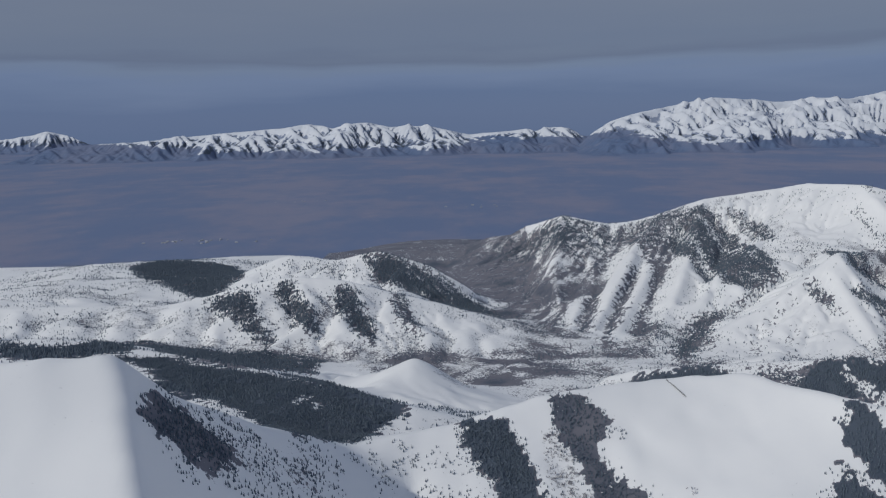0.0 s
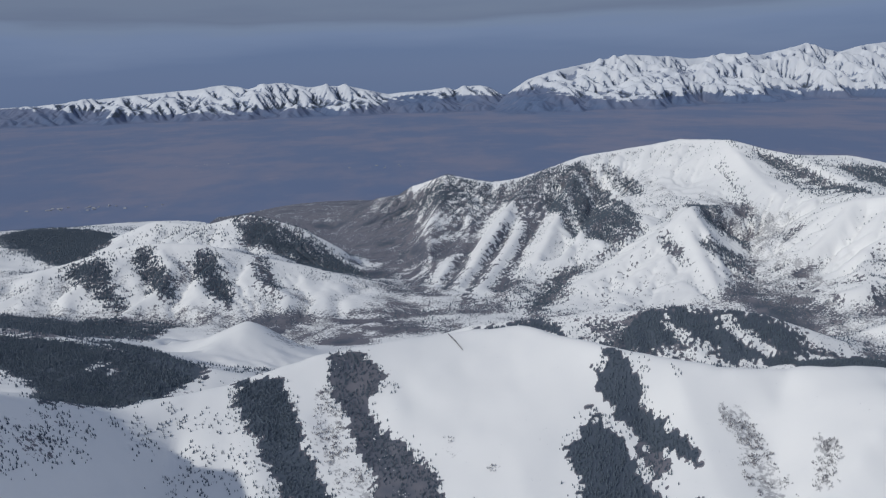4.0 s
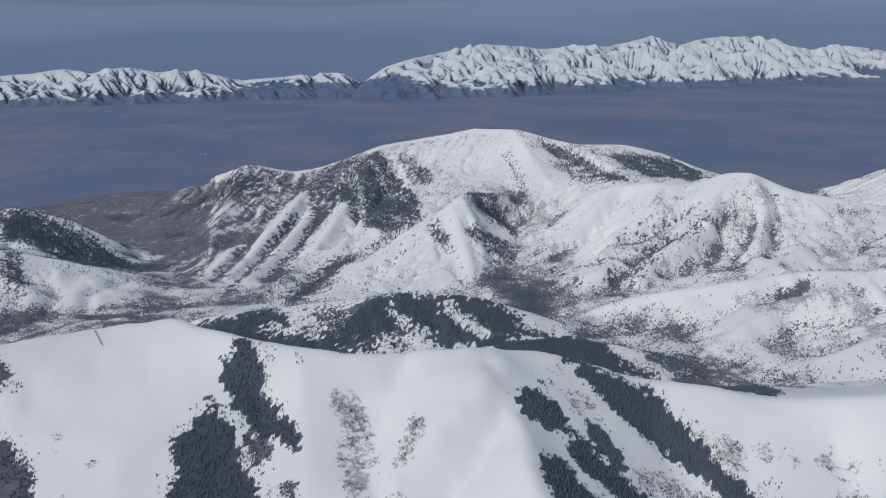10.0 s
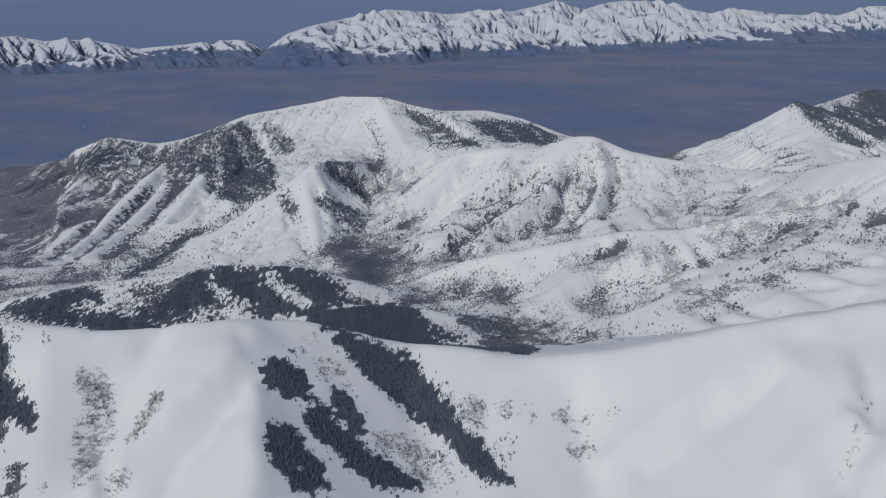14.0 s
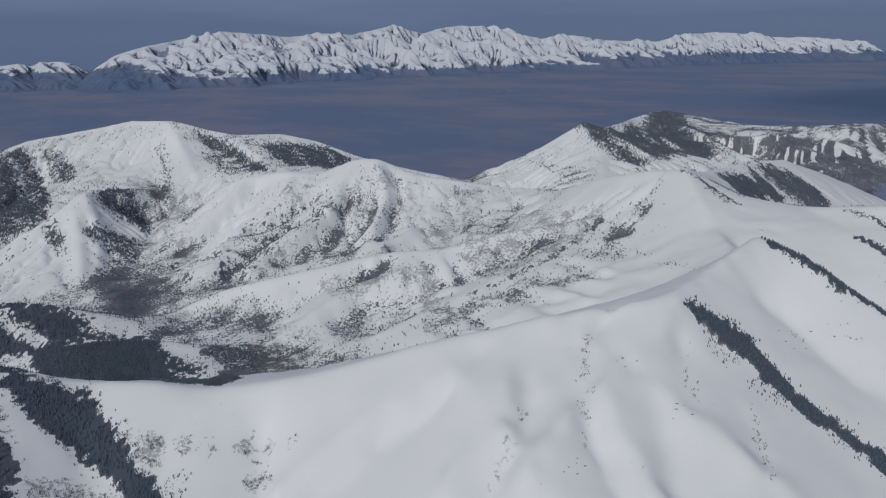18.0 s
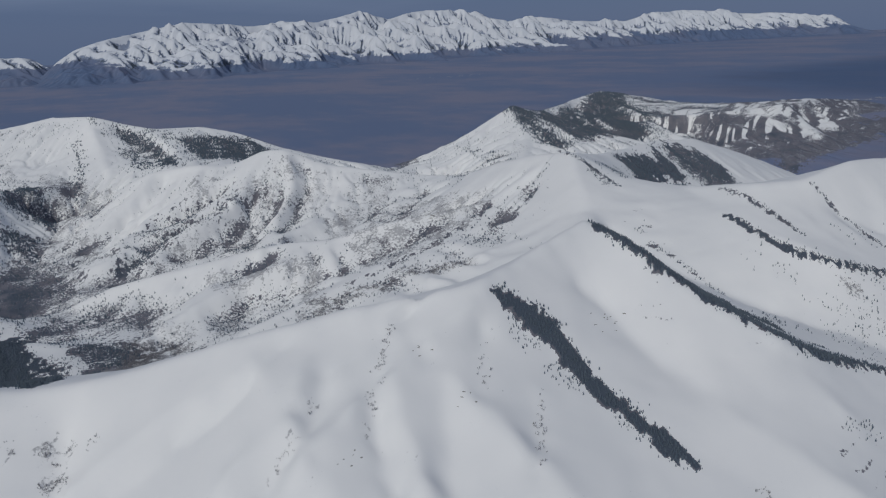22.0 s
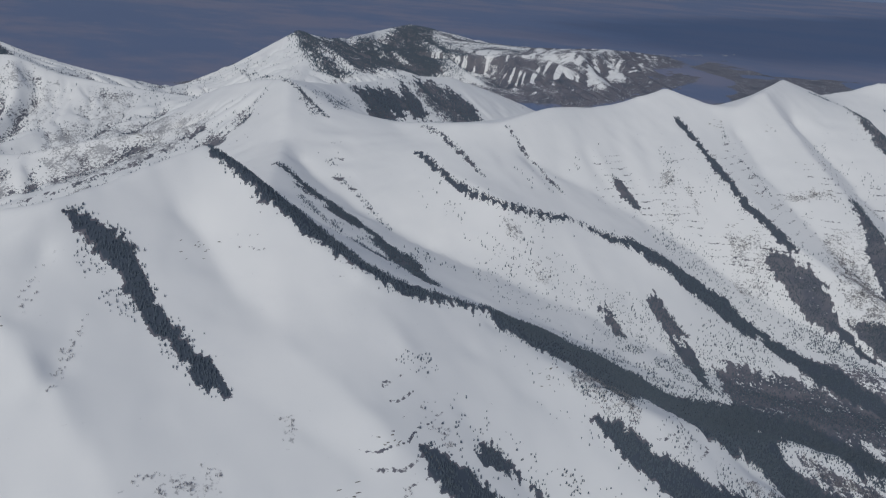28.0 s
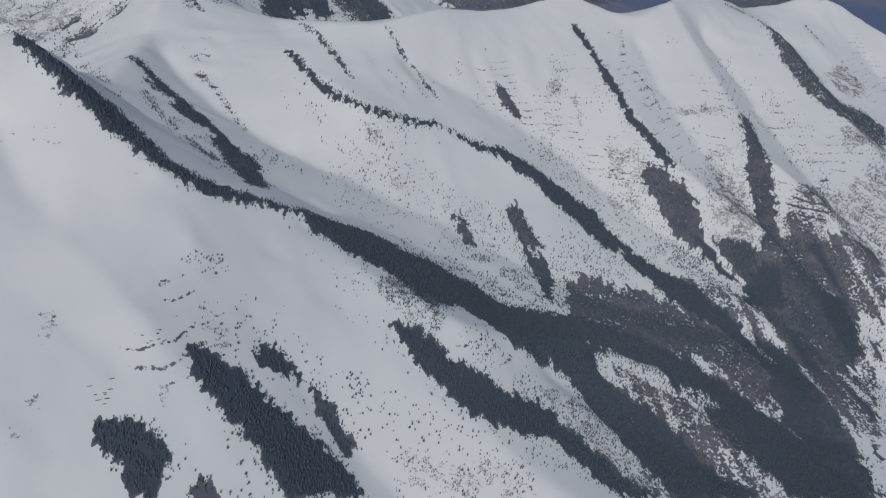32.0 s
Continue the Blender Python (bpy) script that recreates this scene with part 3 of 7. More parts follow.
def cut_gullies():
    gx, gy = np.meshgrid(FX0 + FINE * np.arange(FNX), FY0 + FINE * np.arange(FNY))
    z = sample(LAND["z"], gx, gy) + sample(LAND["ribs"], gx, gy) * np.clip((sample(LAND["z"], gx, gy) - 2) / 16, 0, 1) * 1.0
    near = sample(LAND["near"], gx, gy)
    i, j = np.round((gx - X0) / CELL).astype(int), np.round((gy - Y0) / CELL).astype(int)
    who = LAND["who"][j, i]
    force = np.array([0.1, 0.1, 0.12, 0.8, 1.0, 0.9, 0.9, 1.0, 0.7, 0.5, 0.6])[who]
    edge = np.minimum(np.minimum(gx - FX0, FX0 + FINE * FNX - gx), np.minimum(gy - FY0, FY0 + FINE * FNY - gy))
    force = blur(force, 3) * step(4, 40, edge) * step(1.0, 5.0, near) * step(1, 9, z)
    force = force * (1 - 0.75 * np.exp(-((gx - 300) / 48) ** 2 - ((gy - 560) / 50) ** 2))
    start = z + force * (0.5 * fbm(gx / 11, gy / 11, 3, 2) + 0.9 * fbm(gx / 32, gy / 32, 2, 4))
    cut = carve(start, 0.06 * force, 10, 3)
    cut = cut + step(0, 22, near) * blur(z - cut, 14)
    cut = z + (cut - z) * step(4, 40, edge)
    hollow = np.clip((blur(cut, 3) - cut) / 1.1, -1, 1)
    return {"cut": cut, "hollow": hollow}


GULLIES = cut_gullies()
FINE_GRID = (FINE, FX0, FY0)


def in_fine(x, y):
    return (x > FX0 + 4) & (x < FX0 + FINE * (FNX - 5)) & (y > FY0 + 4) & (y < FY0 + FINE * (FNY - 5))


def relief(x, y):
    """Height of the land at x, y, and the mountain that each place belongs to."""
    h = 1.2 * fbm(x / 260, y / 260, 3, 5)
    owner = np.zeros(x.shape, np.int64)
    zone = (x > X0 + 9) & (x < X0 + CELL * NX - 12) & (y > Y0 + 9) & (y < Y0 + CELL * NY - 12)
    xs, ys = x[zone], y[zone]
    hz = sample(LAND["z"], xs, ys)
    near = sample(LAND["near"], xs, ys)
    i, j = np.round((xs - X0) / CELL).astype(int), np.round((ys - Y0) / CELL).astype(int)
    rough = np.clip((hz - 2) / 16, 0, 1)
    skew = fbm(xs / 60, ys / 60, 2, 6)
    crag = ridged(xs / 20 + 0.6 * skew, ys / 20 + 0.6 * skew, 3, 2, 0.45)
    wild = np.isin(LAND["who"][j, i], (3, 4, 5, 6, 7, 8))
    cut = in_fine(xs, ys)
    smooth = hz + rough * 1.7 * sample(LAND["ribs"], xs, ys)
    smooth[cut] = sample(GULLIES["cut"], xs[cut], ys[cut], FINE_GRID)
    hz = smooth + rough * np.where(wild, 0.10, 0.12) * crag * step(0, 18, near)
    hz = hz + rough * (np.where(wild, 0.10, 0.30) * fbm(xs / 18, ys / 18, 3, 1) + np.where(wild, 0.10, 0.05) * fbm(xs / 5.0, ys / 5.0, 2, 4))
    oz = np.where(((near > 60) & (hz < 9) | (near > 100)) & (ys > 130), 0, LAND["who"][j, i])
    edge = np.minimum(np.minimum(xs - X0, X0 + CELL * NX - xs), np.minimum(ys - Y0, Y0 + CELL * NY - ys))
    w = step(9, 80, edge)
    h[zone], owner[zone] = hz * w + h[zone] * (1 - w), oz
    return h, owner


def gully_at(x, y):
    """How deep a place lies between the ribs, about -1 to 1."""
    out = np.zeros(x.shape)
    zone = (x > X0 + 9) & (x < X0 + CELL * NX - 12) & (y > Y0 + 9) & (y < Y0 + CELL * NY - 12)
    out[zone] = -0.8 * sample(LAND["ribs"], x[zone], y[zone])
    cut = in_fine(x, y)
    out[cut] = sample(GULLIES["hollow"], x[cut], y[cut], FINE_GRID)
    return np.clip(out, -1, 1)

# ---- materials ----
def node_material(name, roughness=0.9):
    mat = bpy.data.materials.new(name)
    mat.use_nodes = True
    nt = mat.node_tree
    p = nt.nodes["Principled BSDF"]
    p.inputs["Roughness"].default_value = roughness
    p.inputs["Specular IOR Level"].default_value = 0.25
    return mat, nt.nodes, nt.links, p


def noise_node(n, l, vector, scale, detail=4.0, rough=0.55):
    t = n.new("ShaderNodeTexNoise")
    t.inputs["Scale"].default_value, t.inputs["Detail"].default_value, t.inputs["Roughness"].default_value = scale, detail, rough
    l.new(vector, t.inputs["Vector"])
    return t.outputs["Fac"]


def math_node(n, l, op, a, b):
    t = n.new("ShaderNodeMath")
    t.operation = op
    for k, v in enumerate((a, b)):
        if isinstance(v, (int, float)):
            t.inputs[k].default_value = v
        else:
            l.new(v, t.inputs[k])
    return t.outputs["Value"]


def ramp_node(n, l, fac, lo, hi, a=0.0, b=1.0):
    t = n.new("ShaderNodeMapRange")
    t.interpolation_type = "SMOOTHSTEP"
    for key, v in (("From Min", lo), ("From Max", hi), ("To Min", a), ("To Max", b)):
        t.inputs[key].default_value = v
    l.new(fac, t.inputs["Value"])
    return t.outputs["Result"]


def mix_node(n, l, fac, a, b):
    t = n.new("ShaderNodeMix")
    t.data_type = "RGBA"
    for key, v in (("Factor", fac), ("A", a), ("B", b)):
        if isinstance(v, tuple):
            t.inputs[key].default_value = (*v, 1)
        elif isinstance(v, (int, float)):
            t.inputs[key].default_value = v
        else:
            l.new(v, t.inputs[key])
    return t.outputs["Result"]


def land_material(name, grain, soil_a, soil_b, hazed_steppe_a, hazed_steppe_b, snow_a=(0.79, 0.80, 0.81), snow_b=(0.83, 0.835, 0.84)):
    """Snow that lies broken over soil, brush and the dry plain: attributes say how bare each place is."""
    mat, n, l, p = node_material(name, 0.7)
    pos = n.new("ShaderNodeNewGeometry").outputs["Position"]

    def attribute(key):
        a = n.new("ShaderNodeAttribute")
        a.attribute_name = key
        return a.outputs["Fac"]
    bare, brush, steppe, wet, strata = attribute("bare"), attribute("brush"), attribute("steppe"), attribute("wet"), attribute("strata")
    fine = noise_node(n, l, pos, grain, 5, 0.62)
    mid = noise_node(n, l, pos, grain * 0.13, 4)
    wide = noise_node(n, l, pos, 0.018, 3)
    score = math_node(n, l, "ADD", bare, math_node(n, l, "MULTIPLY", math_node(n, l, "SUBTRACT", fine, 0.5), 0.95))
    score = math_node(n, l, "ADD", score, math_node(n, l, "MULTIPLY", math_node(n, l, "SUBTRACT", mid, 0.5), 0.55))
    # thin rock bands that follow the contour
    split = n.new("ShaderNodeSeparateXYZ")
    l.new(pos, split.inputs["Vector"])
    phase = math_node(n, l, "ADD", math_node(n, l, "MULTIPLY", split.outputs["Z"], 3.1), math_node(n, l, "MULTIPLY", mid, 9.0))
    band = ramp_node(n, l, math_node(n, l, "SINE", phase, 0.0), 0.45, 1.0, -0.03, 0.26)
    score = math_node(n, l, "ADD", score, math_node(n, l, "MULTIPLY", band, strata))
    open_soil = ramp_node(n, l, score, 0.45, 0.53)
    twig = math_node(n, l, "ADD", math_node(n, l, "MULTIPLY", brush, 0.48), math_node(n, l, "MULTIPLY", math_node(n, l, "SUBTRACT", fine, 0.5), 1.0))
    clump = math_node(n, l, "ADD", math_node(n, l, "MULTIPLY", mid, 0.25), math_node(n, l, "MULTIPLY", fine, 0.75))
    clump = math_node(n, l, "ADD", clump, math_node(n, l, "MULTIPLY", brush, 0.325))
    twigs = math_node(n, l, "MAXIMUM", ramp_node(n, l, twig, 0.36, 0.54, 0.0, 0.62), ramp_node(n, l, clump, 0.645, 0.76, 0.0, 0.66))
    snow = mix_node(n, l, ramp_node(n, l, wide, 0.35, 0.65), snow_a, snow_b)
    snow = mix_node(n, l, ramp_node(n, l, mid, 0.45, 0.80, 0.0, 0.25), snow, (0.74, 0.755, 0.78))
    soil = mix_node(n, l, ramp_node(n, l, mid, 0.35, 0.65), soil_a, soil_b)
    # needle litter, with the shade between trees put into its colour
    soil = mix_node(n, l, ramp_node(n, l, bare, 0.66, 0.80), soil, (0.074, 0.094, 0.126))
    ground = mix_node(n, l, twigs, snow, (0.245, 0.25, 0.275))
    ground = mix_node(n, l, open_soil, ground, soil)
    stretch = n.new("ShaderNodeMapping")
    stretch.inputs["Scale"].default_value = (0.7, 0.42, 1.0)
    stretch.inputs["Rotation"].default_value = (0, 0, 0.12)
    l.new(pos, stretch.inputs["Vector"])
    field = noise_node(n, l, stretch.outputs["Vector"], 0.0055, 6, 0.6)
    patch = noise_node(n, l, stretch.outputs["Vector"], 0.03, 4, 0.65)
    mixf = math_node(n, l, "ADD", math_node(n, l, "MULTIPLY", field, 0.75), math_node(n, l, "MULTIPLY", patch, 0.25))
    # tones of the dry plain, with the blue of haze mixed in
    dry = mix_node(n, l, ramp_node(n, l, mixf, 0.42, 0.60), hazed_steppe_a, hazed_steppe_b)
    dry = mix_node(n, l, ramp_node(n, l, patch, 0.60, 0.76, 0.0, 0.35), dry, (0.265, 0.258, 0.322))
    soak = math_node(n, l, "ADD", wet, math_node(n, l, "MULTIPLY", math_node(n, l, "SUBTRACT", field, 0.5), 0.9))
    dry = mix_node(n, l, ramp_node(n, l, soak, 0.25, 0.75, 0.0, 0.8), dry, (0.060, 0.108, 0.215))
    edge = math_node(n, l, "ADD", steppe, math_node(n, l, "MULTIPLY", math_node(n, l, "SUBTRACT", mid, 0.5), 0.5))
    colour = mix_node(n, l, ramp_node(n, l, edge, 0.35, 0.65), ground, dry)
    l.new(colour, p.inputs["Base Color"])
    bump = n.new("ShaderNodeBump")
    bump.inputs["Strength"].default_value, bump.inputs["Distance"].default_value = 0.22, 0.35
    l.new(math_node(n, l, "ADD", mid, math_node(n, l, "MULTIPLY", fine, 0.14)), bump.inputs["Height"])
    l.new(bump.outputs["Normal"], p.inputs["Normal"])
    return mat


def plant_material(name, dark, light):
    mat, n, l, p = node_material(name, 0.85)
    rnd = n.new("ShaderNodeNewGeometry").outputs["Random Per Island"]
    info = n.new("ShaderNodeObjectInfo").outputs["Random"]
    both = math_node(n, l, "FRACT", math_node(n, l, "ADD", rnd, info), 0.0)
    l.new(mix_node(n, l, both, dark, light), p.inputs["Base Color"])
    return mat


def plain_material(name, a, b, scale, roughness=0.8):
    mat, n, l, p = node_material(name, roughness)
    pos = n.new("ShaderNodeTexCoord").outputs["Object"]
    l.new(mix_node(n, l, ramp_node(n, l, noise_node(n, l, pos, scale), 0.35, 0.65), a, b), p.inputs["Base Color"])
    return mat


# distance haze put into soil and plain colours: lifted and turned blue
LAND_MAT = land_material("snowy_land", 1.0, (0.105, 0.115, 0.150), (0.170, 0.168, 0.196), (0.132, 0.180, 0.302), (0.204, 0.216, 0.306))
# snow, rock and foot of the ranges are coloured as seen through haze
RANGE_MAT = land_material("hazed_range_snow", 0.10, (0.190, 0.240, 0.350), (0.250, 0.290, 0.385), (0.105, 0.152, 0.262), (0.140, 0.172, 0.268), (0.60, 0.635, 0.70), (0.66, 0.69, 0.745))
# needles lightened and blued to stand for the haze before them
NEEDLES = plant_material("hazed_needles", (0.088, 0.120, 0.160), (0.125, 0.156, 0.194))
TWIGS = plant_material("bare_twigs", (0.185, 0.185, 0.205), (0.30, 0.30, 0.325))
BARK = plain_material("bark", (0.05, 0.04, 0.035), (0.09, 0.075, 0.065), 6.0)
ROCK = plain_material("grey_rock", (0.10, 0.095, 0.09), (0.20, 0.19, 0.18), 1.5)
PLANK = plain_material("weathered_wood", (0.05, 0.045, 0.04), (0.10, 0.085, 0.075), 4.0)
PALE = plain_material("pale_roofing", (0.32, 0.34, 0.38), (0.45, 0.46, 0.48), 0.2)

# ---- where woods and brush grow ----
GROVES = []
rng = np.random.RandomState(11)


def grove(kind, density, *corners):
    """A wood, brush, bare ground or open snow inside corners (x, y); what comes later lies on top."""
    GROVES.append((kind, density, np.array(corners, float)))


def belt(kind, density, width, *line):
    """A narrow wood or brush along a line."""
    p = np.array(line, float)
    t = np.gradient(p, axis=0)
    t /= np.maximum(np.linalg.norm(t, axis=1, keepdims=True), 1e-6)
    side = np.stack([-t[:, 1], t[:, 0]], 1) * width / 2
    GROVES.append((kind, density, np.vstack([p + side, (p - side)[::-1]])))


grove("conifer", 1.0, (1.3, 185.1), (11.1, 188.8), (15.5, 185.1), (14.9, 180.2), (20.2, 169.1), (29.1, 152.5), (19.8, 153.6), (10.4, 169.3))
grove("conifer", 0.8, (25.1, 195.9), (33.3, 197.5), (37.9, 189.1), (34.2, 180.8), (39.9, 171.7), (49.6, 160.2), (49.0, 148.7), (37.2, 151.8), (32.5, 168.2), (27.9, 178.7), (24.5, 187.8))
grove("brush", 0.7, (21.4, 185.0), (25.1, 187.9), (29.4, 176.0), (36.1, 151.8), (30.2, 152.6), (21.9, 175.1))
grove("mixed", 0.4, (-19.4, 175.9), (1.9, 181.9), (11.6, 169.5), (19.3, 157.4), (14.4, 152.8), (-14.5, 160.1))
grove("mixed", 0.5, (37.0, 192.9), (40.6, 192.0), (41.8, 184.9), (38.7, 184.4))
grove("brush", 0.6, (59.8, 161.6), (62.9, 161.6), (61.8, 158.1), (60.0, 158.7))
grove("brush", 0.6, (53.1, 149.5), (57.9, 152.8), (55.9, 146.9))
grove("brush", 0.25, (50.2, 169.5), (52.8, 169.8), (55.3, 164.5), (52.1, 164.0))
grove("conifer", 0.95, (315.2, 92.3), (318.3, 90.9), (326.0, 84.8), (326.1, 76.1), (325.9, 59.0), (328.2, 51.7), (329.6, 44.0), (329.4, 38.2), (327.7, 38.2), (324.5, 43.8), (323.5, 51.9), (322.4, 60.5), (321.6, 66.5), (321.4, 75.5), (318.9, 84.4), (315.0, 88.8))
grove("mixed", 0.45, (316, 92.5), (319, 84), (321.5, 75), (322, 62), (324, 50), (323, 48), (320, 58), (316, 68), (313.5, 78))
grove("brush", 0.5, (303.2, 30.1), (311.0, 28.2), (309.3, 24.3), (302.6, 27.2))
grove("brush", 0.3, (311.7, 27.6), (321.6, 25.5), (319.2, 20.8), (311.2, 23.9))
grove("mixed", 0.35, (495, 245), (521, 256), (532, 241), (568, 247), (579, 279), (558, 277))
belt("conifer", 0.9, 2.5, (525, 260), (528, 253), (532, 248), (535, 243))
belt("conifer", 0.9, 3, (558, 279), (556, 269), (557, 258), (566, 254))
grove("conifer", 0.8, (581, 278), (583, 268), (590, 262), (584, 249), (568, 247), (571, 260))
grove("mixed", 0.5, (543, 275), (555, 277), (552, 250), (540, 256))
grove("conifer", 0.8, (496, 250), (510, 254), (515, 240), (505, 233))
grove("mixed", 0.6, (446, 221), (445.0, 210.8), (444.9, 193.7), (438.1, 192.4))
grove("bare", 0.7, (629, 273), (822, 396), (943, 420), (1117, 499), (1131, 471), (1112, 459), (955, 402), (858, 376), (792, 359))
grove("mixed", 0.4, (-18.1, 174.5), (-10.8, 181.6), (-5.0, 176.1), (-4.5, 172.4), (-14.5, 168.4))
grove("conifer", 1.0, (2.6, 188.7), (9.3, 189.3), (14.9, 183.6), (20.3, 171.6), (11.6, 171.7), (7.9, 179.4))
belt("mixed", 0.8, 1.6, (443, 223), (445.5, 205.5), (444.7, 188.6))
belt("brush", 0.9, 0.9, (270.0, 91.7), (264.0, 86.0), (259.1, 82.8), (254.1, 81.1))
belt("brush", 0.8, 0.7, (291.9, 98.4), (284.8, 89.2), (277.6, 80.7), (273.9, 76.4))
belt("brush", 0.6, 0.5, (310.1, 83.8), (303.3, 76.9))
belt("brush", 0.8, 0.7, (311.4, 66.7), (304.5, 58.4), (298.1, 49.8))
belt("brush", 0.7, 0.5, (309.2, 84.7), (303.0, 77.0), (298.6, 69.9))
belt("brush", 0.7, 0.5, (290.8, 98.0), (277.2, 80.6), (273.9, 76.4))
belt("brush", 0.8, 2.0, (323.3, 215.9), (344.8, 213.9), (362.4, 208.6), (368.7, 202.5))
belt("mixed", 0.5, 1.5, (-12.8, 168.3), (-9.9, 165.3), (-3.7, 154.4))

# the rocky mountain
grove("bare", 0.66, (33, 702), (80, 692), (97, 681), (121, 667), (138, 644), (140, 587), (129, 613), (114, 585), (102, 586), (84, 545), (68, 504))
grove("mixed", 0.6, (45, 718), (80, 692), (97, 681), (121, 667), (138, 644), (118, 604), (93, 586), (63, 637))
grove("bare", 0.9, (105, 585), (112, 583), (79, 427), (71, 441))
grove("bare", 0.95, (129, 555), (121, 538), (93, 468), (80, 421), (85, 414), (100, 463), (123, 513))
grove("bare", 0.95, (163, 611), (138, 574), (137, 542), (130, 521), (105, 458), (96, 396), (119, 484), (135, 512), (151, 549), (159, 565))
grove("mixed", 0.8, (150, 660), (175, 654), (192, 644), (166, 612), (138, 572), (136, 630))
grove("snow", 0.8, (103, 585), (99, 588), (66, 474), (71, 449))
grove("snow", 0.95, (132, 598), (119, 597), (87, 474), (77, 430), (80, 427), (92, 468), (122, 550))
grove("snow", 0.9, (136, 547), (128, 544), (102, 465), (87, 426), (89, 417), (107, 463), (134, 534))
grove("snow", 0.75, (159, 562), (151, 549), (135, 512), (120, 484), (113, 458), (125, 439), (143, 457), (160, 474), (164, 484), (160, 530))
grove("mixed", 0.5, (113, 458), (125, 439), (143, 457), (160, 474), (148, 444), (122, 415), (101, 398))
grove("conifer", 0.95, (195, 642), (201, 631), (205, 611), (208, 592), (207, 541), (206, 513), (201, 497), (181, 476), (166, 487), (164, 537), (160, 568), (164, 607), (175, 621))
grove("conifer", 0.85, (213, 624), (221, 614), (228, 577), (223, 552), (212, 565), (212, 609))
belt("snow", 0.9, 3.5, (191, 620), (194, 599), (195, 558))
belt("snow", 0.9, 4.0, (176, 612), (172, 558), (169, 498))
belt("snow", 0.8, 3.0, (210, 613), (216, 591), (214, 551))
belt("snow", 0.8, 4.0, (202, 564), (198, 519))
grove("mixed", 0.95, (201, 497), (181, 475), (161, 458), (141, 448), (120, 419), (109, 387), (116, 382), (134, 422), (158, 454), (183, 465), (207, 495))
grove("snow", 0.95, (220, 457), (208, 490), (182, 472), (148, 441), (129, 384), (198, 385), (222, 402), (248, 441), (236, 455))
grove("conifer", 0.95, (242, 519), (248, 506), (253, 486), (259, 482), (251, 448), (246, 453), (238, 461), (227, 461))
grove("mixed", 0.9, (198, 451), (204, 451), (206, 439), (206, 417), (202, 425), (197, 436))
grove("conifer", 0.9, (215, 437), (222, 438), (234, 438), (245, 436), (235, 411), (229, 421), (220, 425))
grove("mixed", 0.5, (222, 412), (241, 422), (234, 402), (215, 387))
belt("bare", 0.9, 3.0, (193, 446), (171, 428), (148, 389))
belt("bare", 0.9, 3.0, (181, 419), (173, 405), (164, 385))
belt("bare", 0.6, 2.5, (166, 456), (147, 433), (133, 387))
grove("brush", 0.6, (187, 423), (191, 419), (187, 390), (185, 402))
grove("snow", 0.97, (221, 635), (298, 588), (313, 570), (304, 515), (280, 506), (265, 529), (245, 542), (240, 565), (230, 617))
belt("mixed", 0.7, 5, (285, 572), (282, 542), (273, 498), (271, 481))
grove("brush", 0.7, (228, 598), (239, 579), (243, 535), (237, 529), (231, 559))
grove("brush", 0.95, (265, 529), (279, 508), (278, 481), (257, 448), (262, 481), (256, 488))
grove("mixed", 0.6, (326, 566), (339, 542), (350, 525), (343, 518), (342, 490), (336, 457), (336, 510), (332, 537))
grove("conifer", 0.95, (312, 575), (317, 571), (326, 552), (330, 529), (332, 503), (328, 466), (326, 449), (319, 457), (326, 507), (324, 521), (318, 540), (314, 555))
grove("mixed", 0.5, (296, 587), (309, 576), (313, 565), (303, 556), (298, 571))
grove("mixed", 0.6, (306, 540), (318, 532), (320, 505), (317, 470), (307, 482), (305, 508))
grove("conifer", 0.95, (347, 524), (358, 519), (371, 520), (381, 514), (396, 517), (396, 488), (380, 460), (356, 430), (354, 446), (342, 459), (344, 490))
belt("snow", 0.9, 4, (364, 508), (359, 480), (351, 446))
belt("snow", 0.9, 3, (386, 510), (384, 490), (372, 455))
belt("snow", 0.8, 3, (342, 515), (339, 490), (333, 458))
# the valley of brush and the middle mountain
grove("brush", 0.95, (257, 543), (277, 500), (292, 469), (278, 458), (262, 445), (242, 423), (226, 399), (219, 395), (250, 450), (254, 486))
grove("brush", 0.95, (231, 409), (253, 397), (253, 355), (255, 338), (234, 313), (226, 343), (224, 368))
grove("mixed", 0.45, (231, 409), (253, 397), (253, 355), (255, 338), (234, 313), (226, 343), (224, 368))
belt("bare", 0.8, 2.5, (289, 452), (277, 456), (256, 439), (229, 408))
grove("snow", 0.9, (293, 449), (308, 440), (324, 432), (343, 420), (373, 448), (368, 388), (352, 395), (337, 402), (316, 400), (286, 395), (276, 414), (265, 422), (280, 443))
belt("bare", 0.9, 2.2, (324, 400), (299, 396), (271, 371), (258, 370))
belt("mixed", 0.9, 4, (344, 385), (322, 368), (307, 370), (286, 357), (276, 348))
grove("mixed", 0.5, (294, 394), (318, 389), (297, 365), (281, 351), (267, 348), (267, 355))
grove("conifer", 0.8, (268, 353), (277, 357), (272, 346), (267, 345))
grove("mixed", 0.7, (355, 392), (355, 380), (350, 360), (346, 358), (351, 380))
grove("brush", 0.8, (351, 393), (362, 391), (355, 355), (350, 361), (352, 388))
grove("brush", 0.7, (328, 415), (336, 414), (334, 404), (321, 402))
grove("brush", 0.9, (262, 418), (272, 413), (264, 392), (255, 396))
grove("brush", 0.7, (371, 391), (385, 394), (384, 384), (367, 375))
grove("mixed", 0.6, (322, 351), (342, 349), (329, 327), (289, 296))
